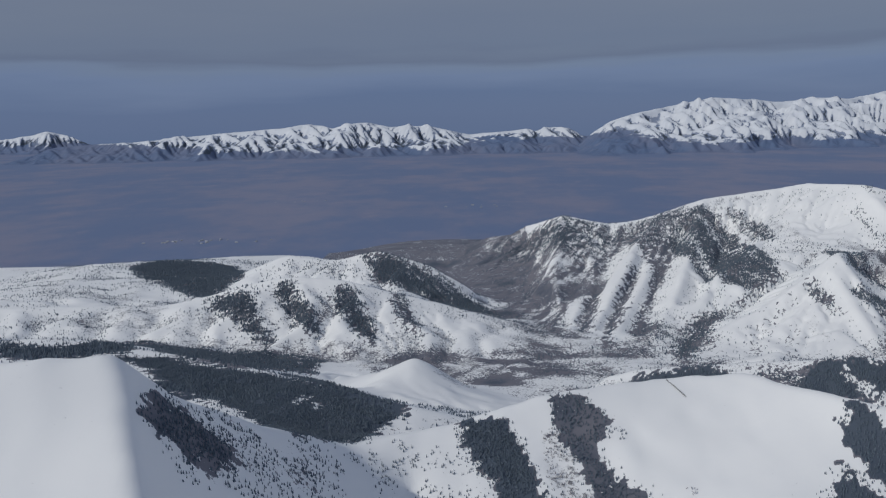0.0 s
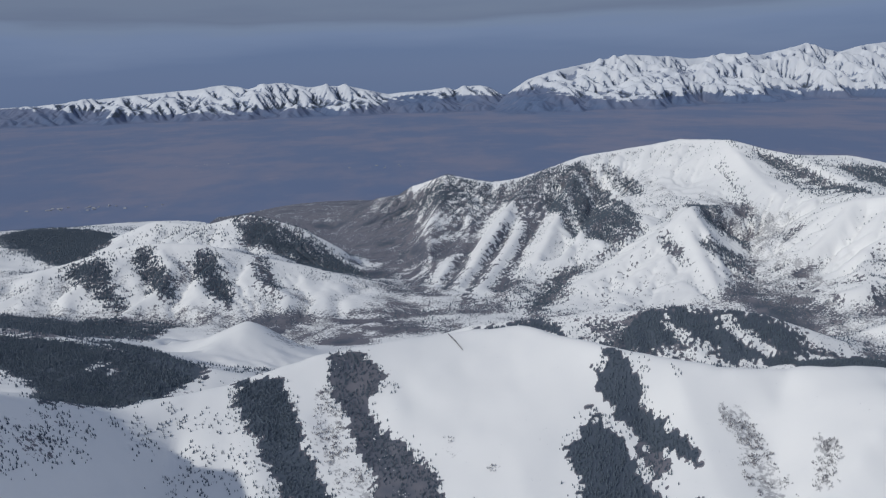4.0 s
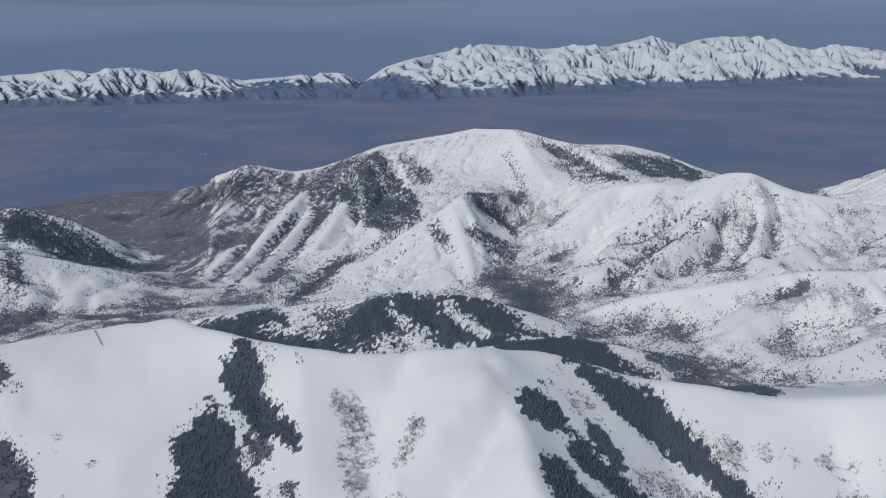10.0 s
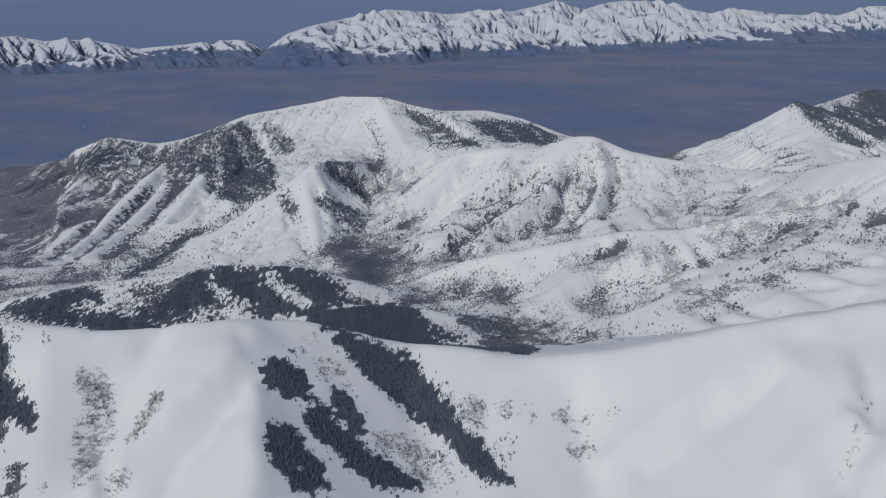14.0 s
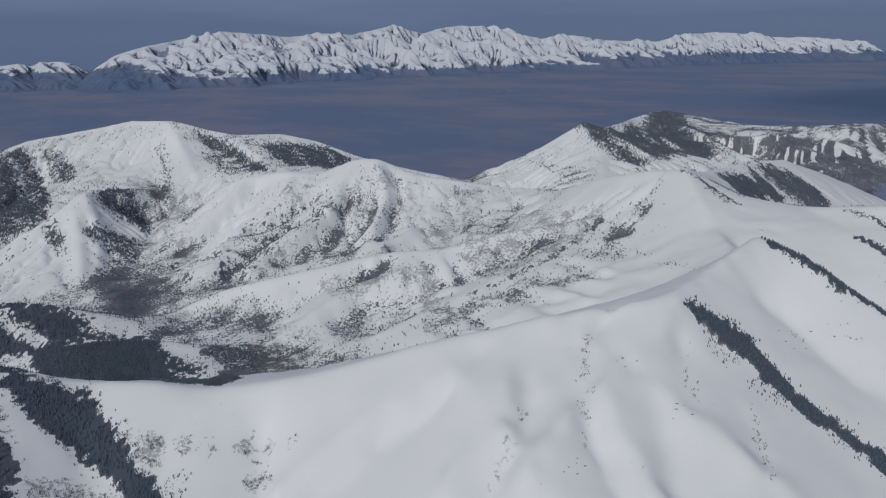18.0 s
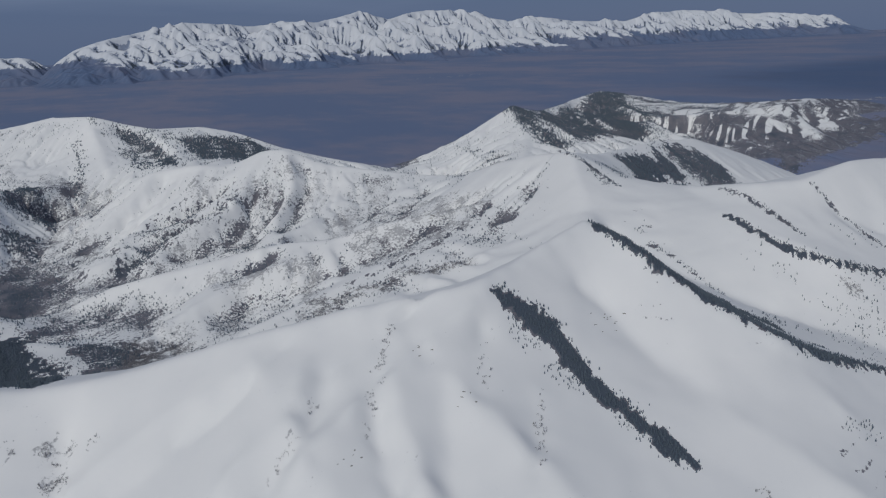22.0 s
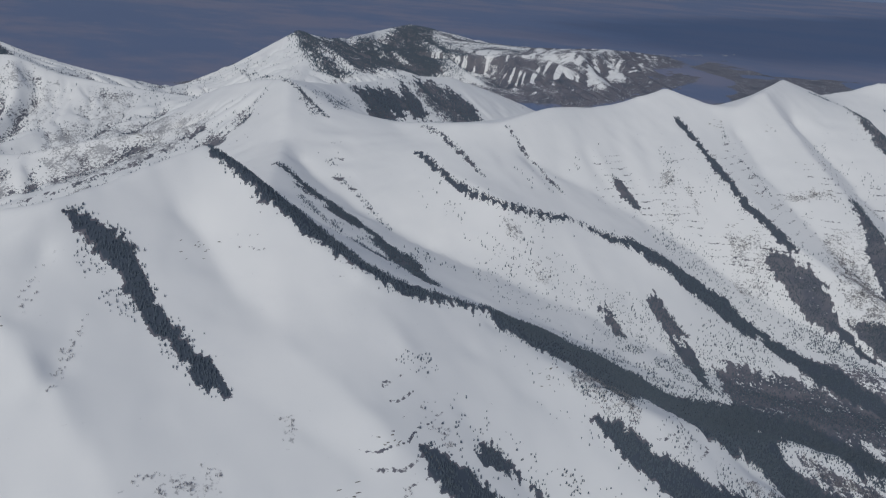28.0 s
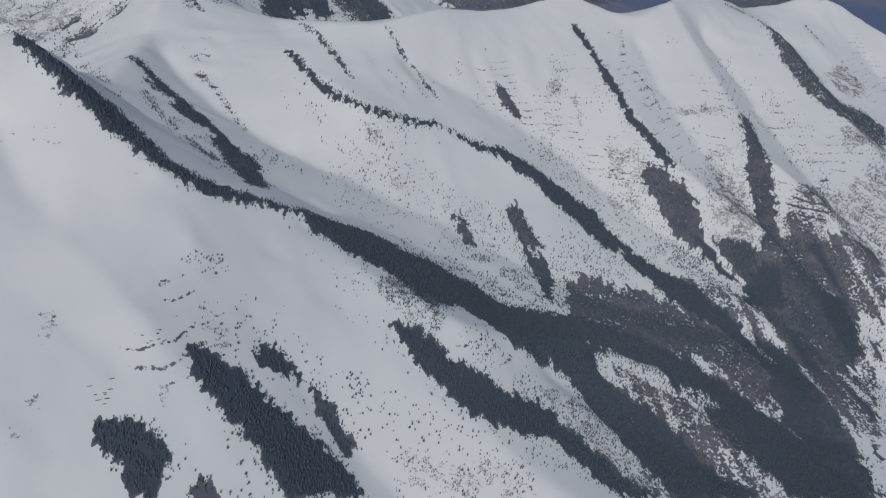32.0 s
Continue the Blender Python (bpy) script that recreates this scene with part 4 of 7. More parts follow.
grove("brush", 0.7, (313, 374), (322, 364), (316, 356), (288, 348))
belt("bare", 0.95, 2.6, (255, 394), (254, 357), (259, 345), (276, 334), (277, 302))
grove("brush", 0.95, (250, 303), (260, 301), (264, 289))
belt("brush", 0.8, 5, (275, 288), (264, 267))
grove("brush", 0.6, (277, 284), (285, 280), (279, 266), (274, 273))
grove("mixed", 0.35, (252, 326), (271, 303), (280, 282), (265, 267), (245, 311))
# middle mountain and foothills from the east
grove("brush", 0.75, (350, 393), (359, 394), (359, 371), (361, 362), (351, 367), (351, 387))
grove("brush", 0.7, (322, 414), (332, 412), (330, 402), (319, 401))
grove("brush", 0.8, (330, 366), (345, 363), (332, 330), (321, 340))
grove("brush", 0.6, (380, 376), (383, 367), (371, 349), (372, 360))
grove("brush", 0.6, (384, 347), (400, 346), (352, 268), (370, 321))
belt("mixed", 0.6, 4, (361, 394), (364, 382), (362, 364))
belt("mixed", 0.5, 4, (348, 385), (346, 353), (341, 350))
grove("brush", 0.7, (417, 365), (425, 361), (419, 349), (396, 322), (408, 348))
grove("brush", 0.7, (383, 346), (399, 344), (390, 330), (375, 329))
grove("brush", 0.6, (378, 371), (386, 368), (377, 352), (372, 355))
grove("brush", 0.8, (378, 253), (411, 271), (419, 257), (416, 245), (392, 242), (377, 247))
grove("brush", 0.8, (382, 236), (398, 235), (398, 231), (384, 231))
grove("brush", 0.7, (358, 262), (372, 256), (370, 252))
belt("brush", 0.7, 3, (424, 260), (424, 255), (414, 270), (407, 276))
grove("brush", 0.8, (187, 378), (205, 371), (222, 377), (245, 409), (286, 450), (277, 470), (253, 448), (232, 406), (224, 391), (205, 382))
grove("brush", 0.75, (217, 345), (234, 332), (249, 314), (259, 337), (254, 353), (252, 396), (245, 409), (228, 380))
grove("brush", 0.8, (251, 402), (256, 375), (264, 372), (270, 412), (264, 418), (255, 412))
belt("mixed", 0.7, 3, (258, 370), (269, 372), (285, 376), (306, 397), (323, 399))
grove("brush", 0.8, (276, 346), (288, 341), (314, 350), (304, 352), (300, 356), (288, 350))
grove("brush", 0.8, (322, 351), (345, 360), (344, 372), (332, 366))
grove("mixed", 0.3, (360, 392), (361, 371), (376, 380), (381, 394), (366, 400))
grove("brush", 0.8, (372, 250), (388, 250), (425, 255), (415, 245), (398, 232), (374, 230), (356, 227))
belt("brush", 1.0, 3, (356, 227), (368, 230), (384, 233), (399, 233))
grove("brush", 0.8, (348, 215), (359, 209), (364, 199), (376, 194), (379, 200), (371, 204), (362, 214), (351, 219))
grove("mixed", 0.5, (548, 493), (567, 483), (540, 438))
grove("mixed", 0.6, (548, 446), (547, 435), (523, 404), (520, 410))
grove("conifer", 0.9, (617, 509), (596, 461), (594, 438), (594, 412), (581, 411), (585, 439), (592, 473))
grove("mixed", 0.5, (826, 615), (836, 590), (813, 544), (754, 490), (649, 428), (606, 417), (606, 448), (613, 477))
grove("mixed", 0.9, (820, 645), (893, 680), (751, 503), (735, 500), (789, 591))
grove("mixed", 0.6, (714, 575), (726, 558), (642, 440), (626, 424), (678, 506))
belt("snow", 0.9, 8, (713, 557), (712, 529), (690, 480))
belt("snow", 0.9, 7, (814, 621), (788, 565), (761, 513))
belt("snow", 0.9, 7, (715, 551), (715, 520), (728, 504))
belt("snow", 0.9, 7, (601, 477), (599, 447), (601, 427))
belt("snow", 0.9, 7, (842, 610), (798, 532), (772, 488))
# the wooded hill in the valley
grove("conifer", 0.95, (93, 317), (102, 316), (108, 307), (109, 295), (92, 306))
grove("mixed", 0.45, (102, 316), (122, 305), (135, 301), (132, 286), (109, 294))
grove("conifer", 0.95, (135, 304), (148, 306), (158, 302), (169, 289), (128, 287), (131, 292))
grove("conifer", 0.95, (163, 302), (179, 300), (189, 293), (201, 286), (211, 282), (189, 281), (177, 293), (169, 298))
grove("mixed", 0.6, (122, 306), (135, 302), (132, 288), (123, 289))
belt("snow", 0.95, 4.0, (151, 302), (156, 291), (160, 283))
belt("snow", 0.95, 5.0, (172, 297), (190, 279))
grove("mixed", 0.8, (198, 254), (224, 283), (215, 249), (209, 245))
# the western hills
grove("conifer", 1.0, (-230, 603), (-228, 651), (-203, 651), (-161, 632), (-130, 525), (-141, 500), (-148, 494), (-159, 503), (-182, 535), (-208, 565))
grove("conifer", 1.0, (-129, 444), (-121, 448), (-104, 435), (-102, 420), (-94, 410), (-83, 394), (-90, 398), (-105, 412), (-120, 430))
grove("conifer", 1.0, (-93, 448), (-86, 445), (-78, 432), (-70, 420), (-65, 406), (-72, 405), (-83, 427), (-90, 435))
grove("conifer", 1.0, (-60, 446), (-54, 448), (-48, 431), (-40, 418), (-36, 400), (-42, 402), (-53, 417), (-59, 436))
grove("conifer", 0.9, (-57, 528), (-35, 525), (0, 518), (23, 500), (20, 480), (-2, 490), (-22, 498), (-43, 508))
grove("mixed", 0.85, (-56, 555), (-44, 515), (-32, 523), (-31, 497), (-45, 498))
grove("mixed", 0.35, (-133, 446), (-100, 514), (-87, 510), (-92, 450), (-105, 438), (-123, 443))
grove("brush", 0.8, (-195, 471), (-188, 476), (-162, 414), (-171, 411))
grove("brush", 0.7, (-182, 474), (-162, 461), (-149, 404), (-159, 411))
grove("brush", 0.7, (-213, 486), (-194, 506), (-185, 487), (-202, 471))
grove("brush", 0.5, (-152, 428), (-145, 434), (-133, 406), (-139, 404))
grove("brush", 0.9, (-148, 401), (-128, 401), (-85, 391), (-64, 394), (-35, 392), (-26, 386), (-68, 386), (-102, 390), (-124, 367))
grove("brush", 0.5, (-286, 558), (-260, 559), (-230, 497), (-241, 480))
grove("conifer", 1.0, (-163, 291), (-144, 279), (-116, 292), (-108, 270), (-114, 272), (-124, 265), (-148, 263))
grove("conifer", 1.0, (-111, 266), (-95, 267), (-78, 254), (-59, 248), (-15, 218), (-20, 211), (-20, 182), (-27, 176), (-32, 160), (-49, 202))
grove("mixed", 0.8, (-95, 287), (-105, 390), (-81, 386), (-60, 359), (-50, 304), (-67, 296), (-73, 258))
grove("conifer", 0.8, (-48.0, 124.0), (-47.6, 128.0), (-44.6, 133.3), (-41.1, 136.0), (-37.5, 137.3), (-38.4, 129.8), (-40.8, 123.8), (-45.2, 117.8))
grove("mixed", 0.8, (-41.1, 136.0), (-37.5, 137.3), (-35.9, 132.9), (-38.7, 123.1), (-41.1, 121.1))
grove("mixed", 0.7, (-45.1, 138.5), (-43.3, 144.4), (-36.4, 151.3), (-33.7, 149.9), (-35.9, 142.8), (-41.1, 140.3))
grove("mixed", 0.5, (-33.1, 153.4), (-29.3, 162.2), (-19.4, 174.1), (-18.8, 166.9), (-29.6, 147.8))
grove("mixed", 0.75, (-48.5, 125.0), (-46.6, 136.2), (-39.8, 143.7), (-32.4, 153.8), (-27.7, 155.1), (-20.2, 156.3), (-30.2, 141.4), (-37.1, 132.2), (-41.8, 120.3), (-43.7, 117.8))
grove("mixed", 0.5, (-43.7, 117.8), (-36.9, 131.3), (-28.4, 144.5), (-20.1, 156.0), (-36.3, 120.8), (-40.0, 114.3))
belt("snow", 0.9, 3, (-74, 255), (-72, 261))
belt("snow", 0.9, 3, (-42.7, 218.4), (-40.0, 224.9), (-35.7, 218.7))

# the near spur and the slopes behind it
grove("conifer", 1.0, (354.7, 104.3), (356.6, 102.1), (360.4, 101.0), (364.0, 96.1), (367.1, 89.6), (371.4, 86.6), (372.8, 78.2), (373.8, 71.3), (374.7, 60.0), (378.2, 55.3), (384.2, 51.8), (390.8, 48.9), (397.3, 45.4), (400.6, 43.6), (398.1, 42.9), (391.2, 45.8), (380.6, 48.4), (374.4, 51.0), (370.4, 56.2), (368.2, 63.9), (364.3, 69.9), (362.5, 78.9), (359.5, 84.9), (357.1, 93.0), (355.0, 99.6))
grove("conifer", 1.0, (401.2, 44.5), (409.3, 44.6), (420.0, 47.7), (429.4, 45.9), (434.2, 41.4), (409.2, 31.9), (404.9, 37.7), (401.0, 42.4))
belt("conifer", 0.9, 3.5, (403, 153), (404, 145), (405.5, 136), (408, 120), (409.5, 108), (409, 95))
belt("mixed", 0.6, 3, (396.5, 133.5), (393, 112), (395, 97.3), (394.5, 73.6))
grove("mixed", 0.8, (399.5, 139.1), (406.6, 135.5), (403.8, 126.2), (399.5, 130.4))
grove("conifer", 0.85, (402.5, 123.0), (408.0, 124.2), (411.1, 114.8), (406.8, 108.2), (402.1, 111.2), (400.5, 116.9))
grove("conifer", 0.85, (404.9, 101.8), (409.4, 98.5), (413.3, 86.8), (405.1, 67.3), (396.0, 58.8), (399.3, 73.7), (403.5, 93.8))
grove("mixed", 0.35, (400.9, 206.3), (388.3, 144.8), (383.7, 113.1), (372.9, 93.3), (393.4, 184.0))
grove("mixed", 0.25, (389.4, 125.4), (397.4, 111.3), (404.4, 98.2), (400.9, 72.4), (389.4, 66.8), (390.4, 102.9))
belt("mixed", 0.7, 2.0, (424.8, 152.1), (425.3, 141.4), (425.5, 130.5), (424.0, 114.3))
grove("mixed", 0.5, (426.0, 163.7), (434.9, 160.8), (431.6, 154.2), (425.9, 157.3))
belt("conifer", 0.9, 2.0, (456.9, 145.7), (455.6, 131.3), (454.7, 119.5), (456.3, 112.3), (461.5, 101.2), (473.6, 95.3), (488.8, 92.4))
belt("mixed", 0.9, 1.8, (471.8, 161.3), (470.8, 145.8), (469.2, 130.0), (468.0, 118.1))
belt("mixed", 0.8, 1.5, (495.4, 138.8), (496.9, 130.0), (499.6, 123.2), (498.1, 106.5))
grove("brush", 0.6, (458.9, 99.5), (463.1, 94.0), (460.7, 88.0), (456.5, 91.1))
grove("brush", 0.6, (459.1, 81.2), (465.8, 79.5), (457.9, 72.8), (453.1, 73.4))
grove("scattered", 0.05, (439.6, 92.3), (458.7, 87.4), (476.6, 76.3), (461.2, 56.2), (436.8, 56.0), (427.6, 66.9))
grove("conifer", 1.0, (489.2, 91.8), (498.8, 81.2), (507.1, 77.7), (514.5, 66.4), (523.3, 57.9), (529.6, 49.3), (529.9, 41.3), (531.7, 31.5), (519.8, 34.2), (517.5, 43.8), (513.2, 54.1), (506.9, 64.6), (502.7, 74.9), (495.6, 79.6))
belt("conifer", 0.9, 3.0, (585.9, 121.4), (583.8, 110.3), (580.5, 97.4), (575.1, 83.0), (570.1, 69.5), (568.9, 56.0), (567.0, 46.3))
grove("conifer", 0.8, (560.9, 53.9), (564.2, 43.4), (563.8, 35.3), (560.7, 26.7), (557.0, 19.4), (550.9, 20.6), (551.9, 30.7), (554.7, 43.3), (557.6, 51.5))
belt("mixed", 0.6, 2.0, (604.9, 109.0), (598.6, 101.6))
belt("mixed", 0.7, 1.6, (596.8, 93.7), (597.0, 82.1), (592.1, 73.3))
grove("conifer", 0.8, (529.4, 109.4), (532.0, 105.0), (531.6, 93.1), (529.3, 95.3), (527.8, 103.4))
grove("brush", 0.7, (553.3, 101.8), (559.7, 100.6), (551.0, 93.2), (545.8, 95.6))
grove("brush", 0.6, (557.3, 93.0), (559.0, 90.2), (552.2, 75.8), (550.9, 80.0))
grove("brush", 0.6, (554.0, 70.1), (559.9, 61.2), (557.2, 56.1), (551.6, 65.1))
grove("brush", 0.7, (598.2, 71.7), (613.8, 64.1), (612.5, 60.9), (599.0, 68.0))
grove("brush", 0.5, (534.8, 89.9), (543.5, 85.7), (539.6, 83.4))
grove("conifer", 0.8, (618.7, 51.7), (626.2, 52.2), (611.8, 34.7), (603.1, 25.1), (590.7, 11.3), (573.5, -1.7), (565.1, 1.1), (585.6, 17.5), (597.5, 32.3), (603.8, 36.9))
grove("mixed", 0.85, (704.4, 96.7), (733.1, 99.3), (710.5, 72.3), (708.3, 58.7), (729.1, 45.9), (733.1, 35.6), (714.8, 26.4), (688.4, 33.3), (681.4, 50.4), (685.4, 66.6), (691.4, 80.2))
grove("brush", 0.8, (733.1, 72.0), (757.5, 76.7), (757.3, 61.3), (738.1, 55.5), (726.9, 61.3))
grove("brush", 0.9, (677.1, 34.7), (719.2, 34.0), (708.6, 23.3), (666.6, 24.1))
belt("mixed", 0.7, 1.2, (697.8, 121.4), (706.4, 112.1), (704.4, 96.7))
belt("mixed", 0.6, 1.2, (764.8, 109.7), (757.6, 89.9))
# brush and loose trees put here to darken a slope that lies in shade
grove("brush", 0.6, (601.4, 12.9), (650.7, 10.9), (686.7, 14.4), (626.5, -17.7), (580.9, 0.2))
grove("mixed", 0.3, (592.5, 9.3), (655.0, -1.2), (625.9, -17.4), (580.9, 0.2))
grove("scattered", 0.1, (473.5, 71.3), (484.8, 59.8), (492.0, 43.4), (490.5, 41.7), (453.8, 46.3))
grove("scattered", 0.12, (536.1, 86.5), (547.4, 66.9), (536.5, 51.6), (528.3, 62.8), (519.4, 73.5))
grove("mixed", 0.22, (550.0, 63.2), (556.3, 49.1), (550.1, 21.6), (531.7, 31.5), (533.2, 48.6))
grove("conifer", 0.75, (491.1, 57.9), (496.3, 56.6), (494.6, 48.4), (494.0, 40.6), (487.0, 42.8), (488.1, 50.1))
grove("conifer", 0.7, (468.4, 59.3), (473.9, 59.1), (468.8, 46.6), (466.2, 49.5))
grove("brush", 0.7, (561.4, 21.8), (579.0, 13.5), (565.9, 0.1), (555.3, 14.2))
grove("brush", 0.45, (593.0, 48.3), (605.1, 38.0), (579.9, 17.7), (562.2, 22.7))
# the deep wooded valley
# bare ground under the woods, raised to put the valley's shade into colour
grove("bare", 0.78, (500, 30), (520, 14), (531, 20), (548, -6), (530, -40), (500, -75), (440, -50), (455, -20), (480, 5))
grove("bare", 0.86, (562.2, 5.2), (626.5, -17.7), (505.1, -77.3), (498.4, -73.7), (520.9, -45.7), (539.9, -24.4), (547.4, -6.8))
grove("mixed", 0.35, (453.8, 46.3), (528.8, 32.6), (523.4, 17.5), (496.0, 30.0), (476.6, 14.0), (452.1, 21.1), (444.1, 34.7))
grove("conifer", 0.85, (486.3, 43.0), (491.3, 38.7), (489.4, 30.7), (474.6, 18.7), (484.6, 35.1))
grove("conifer", 1.0, (442.9, 33.4), (449.7, 27.1), (450.7, 19.7), (467.1, 14.8), (476.7, 9.4), (484.3, 0.6), (490.8, -7.6), (494.0, -19.9), (500.9, -29.0), (501.9, -36.6), (498.2, -45.8), (502.3, -56.1), (500.8, -67.2), (498.4, -73.7), (483.6, -66.3), (480.8, -55.5), (480.0, -45.0), (479.4, -35.0), (477.1, -25.6), (482.6, -11.5), (476.5, -1.6), (471.4, -0.1), (456.7, -14.6), (455.6, -21.6), (457.3, -31.4), (459.3, -42.8), (463.7, -51.7), (469.6, -59.2), (456.5, -47.1), (452.4, -36.5), (451.7, -25.3), (443.0, -11.6), (437.7, -9.5), (434.9, -3.3), (437.4, 10.7), (431.9, 15.7), (424.4, 11.8))
grove("conifer", 1.0, (528.8, 32.6), (531.3, 20.4), (533.6, 8.9), (532.8, -1.4), (534.3, -13.0), (535.1, -23.3), (528.2, -36.4), (522.1, -46.3), (518.5, -44.6), (520.0, -32.8), (528.4, -14.3), (525.9, -3.7), (523.5, 7.3), (523.9, 21.3), (523.1, 29.7))
grove("conifer", 0.95, (576.3, -19.2), (579.5, -26.5), (568.9, -37.2), (557.7, -42.4), (560.1, -34.9), (563.3, -27.9))
grove("conifer", 1.0, (401, 42), (414, 45), (426, 45), (430, 40), (441, 38), (445, 31), (452, 27), (454, 19), (464, 16), (474, 11), (476, 4), (449, -19), (443, -12), (436, -7), (433, -4), (433, 4), (430, 11), (418, 10), (416, 24), (410, 28), (406, 34))
grove("mixed", 0.5, (409, 21), (416, 17), (422, 10), (417, 2), (415, -3), (412, 1), (409, 7), (407, 13))
grove("conifer", 0.95, (407, 8), (410, 4), (411, -2), (415, -6), (418, -10), (421, -17), (429, -21), (431, -27), (432, -34), (440, -49), (429, -47), (424, -30), (415, -24), (410, -20), (408, -14), (406, -8), (406, -2), (405, 4))
grove("mixed", 0.35, (417, -1), (427, 0), (431, -7), (434, -16), (439, -24), (433, -26), (425, -18), (419, -9), (416, -5))
grove("mixed", 0.4, (387, -20), (395, -25), (404, -28), (410, -29), (414, -35), (410, -40), (385, -23))
grove("scattered", 0.08, (391, -1), (408, -12), (418, -30), (404, -28), (388, -18))
grove("mixed", 0.95, (493, 29), (504, 23), (517, 14), (526, -8), (528, -16), (514, -36), (508, -46), (505, -36), (502, -21), (495, -11), (485, -2), (469, 5))
grove("conifer", 0.95, (452, -7), (478, 1), (490, -9), (497, -21), (500, -33), (498, -49), (497, -62), (495, -72), (479, -64), (484, -51), (483, -38), (477, -28), (469, -14))
grove("mixed", 0.6, (472, -2), (485, -13), (483, -34), (484, -49), (481, -63), (468, -54), (467, -36), (461, -21))
grove("conifer", 0.9, (446, -14), (458, -20), (464, -28), (466, -37), (468, -48), (470, -59), (448, -51), (446, -37), (445, -27))
grove("mixed", 0.7, (439, -20), (450, -27), (451, -52), (433, -48), (433, -35), (430, -28))
grove("conifer", 0.8, (558, 17), (562, 8), (566, -5), (576, -15), (574, -30), (566, -42), (552, -43), (541, -33), (544, -22), (549, -8), (554, 5))
grove("mixed", 0.6, (550, 25), (552, 9), (554, -4), (544, -3), (541, 9), (538, 29))
grove("mixed", 0.9, (584, 5), (596, -11), (591, -21), (583, -25), (576, -15), (565, -9))
grove("conifer", 0.85, (534, -16), (540, -27), (530, -44), (517, -64), (506, -77), (492, -70), (503, -54), (512, -39))
grove("mixed", 0.5, (560, -38), (573, -45), (535, -63), (526, -60))
grove("mixed", 0.3, (484, 48), (488, 30), (479, 16), (458, 25), (463, 44), (467, 55))
belt("snow", 0.9, 2, (535, -14), (533, -19), (527, -29))
belt("snow", 0.9, 2, (479, -27), (482, -31), (485, -36))
belt("snow", 0.9, 3, (526, -60), (518, -67), (506, -75))
grove("brush", 0.8, (461.5, -14.6), (472.4, -23.9), (484.3, -49.6), (477.9, -51.4), (472.6, -40.2), (463.1, -26.2))
grove("snow", 0.7, (472.6, -2.0), (480.3, -10.5), (476.1, -26.5), (485.1, -36.0), (480.6, -35.4), (471.4, -24.7), (462.5, -13.7))
grove("snow", 0.95, (553.8, 16.3), (555.2, 12.4), (554.1, -2.2), (545.1, -5.1), (548.6, 3.6))
grove("snow", 0.8, (578.6, -31.6), (582.0, -39.8), (562.9, -43.7))
grove("snow", 0.7, (523.8, -59.3), (513.5, -73.5), (505.1, -77.3), (513.3, -66.8))
grove("brush", 0.7, (431.6, -14.3), (439.4, -22.0), (439.7, -35.0), (444.2, -46.4), (450.0, -51.7), (434.4, -46.7), (432.3, -33.8))
grove("brush", 0.5, (396.1, -24.5), (406.1, -28.8), (410.9, -35.8), (408.3, -38.9), (393.4, -28.1))
grove("scattered", 0.2, (419.2, -28.5), (429.8, -38.5), (427.2, -43.1), (411.0, -32.0))
# woods and brush of the near slope
grove("conifer", 1.0, (358.1, 14.6), (361.2, 12.7), (365.0, 8.7), (368.1, 3.3), (371.7, -2.8), (376.1, -9.1), (378.1, -16.1), (379.0, -21.8), (362.7, -18.4), (361.9, -11.2), (360.5, -4.7), (358.3, 0.3), (357.2, 11.0))
grove("conifer", 0.9, (370.7, 11.4), (375.8, 12.3), (379.4, 7.2), (379.4, 4.0), (374.9, 6.0), (372.6, 8.3), (370.3, 8.9))
grove("conifer", 0.85, (380.6, 3.6), (382.1, 0.6), (382.8, -4.4), (383.1, -10.0), (380.0, -13.3), (379.4, -8.3), (378.8, -1.7))
grove("conifer", 1.0, (336.1, 6.6), (340.6, 5.7), (344.1, 2.3), (347.0, -1.7), (345.9, -4.8), (343.1, -6.4), (340.5, -9.2), (338.2, -8.2), (337.0, 0.3), (335.7, 3.9))
grove("conifer", 0.8, (345.6, -10.3), (350.3, -9.5), (351.8, -13.9))
grove("mixed", 0.3, (345.9, -3.4), (349.7, -7.8), (345.6, -10.3))
grove("scattered", 0.06, (356.0, 20.3), (379.5, 24.3), (388.1, 2.4), (388.4, -12.2), (378.0, -13.5), (375.3, 0.2), (366.6, 13.5))
grove("scattered", 0.35, (366.2, 33.6), (370.0, 34.3), (375.9, 33.5), (375.1, 30.0), (369.0, 28.7))
grove("scattered", 0.03, (394.6, 33.2), (410.5, 32.0), (406.8, 14.8), (409.1, -7.3), (403.9, -14.1), (395.6, 7.8))
grove("scattered", 0.25, (390.1, 2.5), (393.1, -0.7), (388.8, -5.7), (386.6, -3.0))
grove("scattered", 0.1, (360.5, -4.7), (361.9, -11.2), (361.4, -17.8), (352.5, -14.2), (356.5, -6.4), (354.1, 7.7))
grove("brush", 0.6, (334.7, 31.2), (338.0, 30.7), (335.2, 24.5), (333.1, 24.6))
grove("brush", 0.9, (327.4, 14.8), (330.1, 14.8), (330.0, 13.3), (327.6, 13.3))
grove("brush", 0.8, (322.4, 9.9), (327.7, 10.9), (327.5, 9.8), (322.5, 8.4))
grove("brush", 0.6, (348.7, 7.6), (350.9, 7.5), (350.5, 2.6), (348.6, 4.1))
grove("brush", 0.6, (362.5, 17.1), (368.3, 16.8), (366.2, 12.7))
grove("brush", 0.5, (390.4, -15.1), (397.3, -22.8), (394.0, -27.3), (386.7, -21.8))
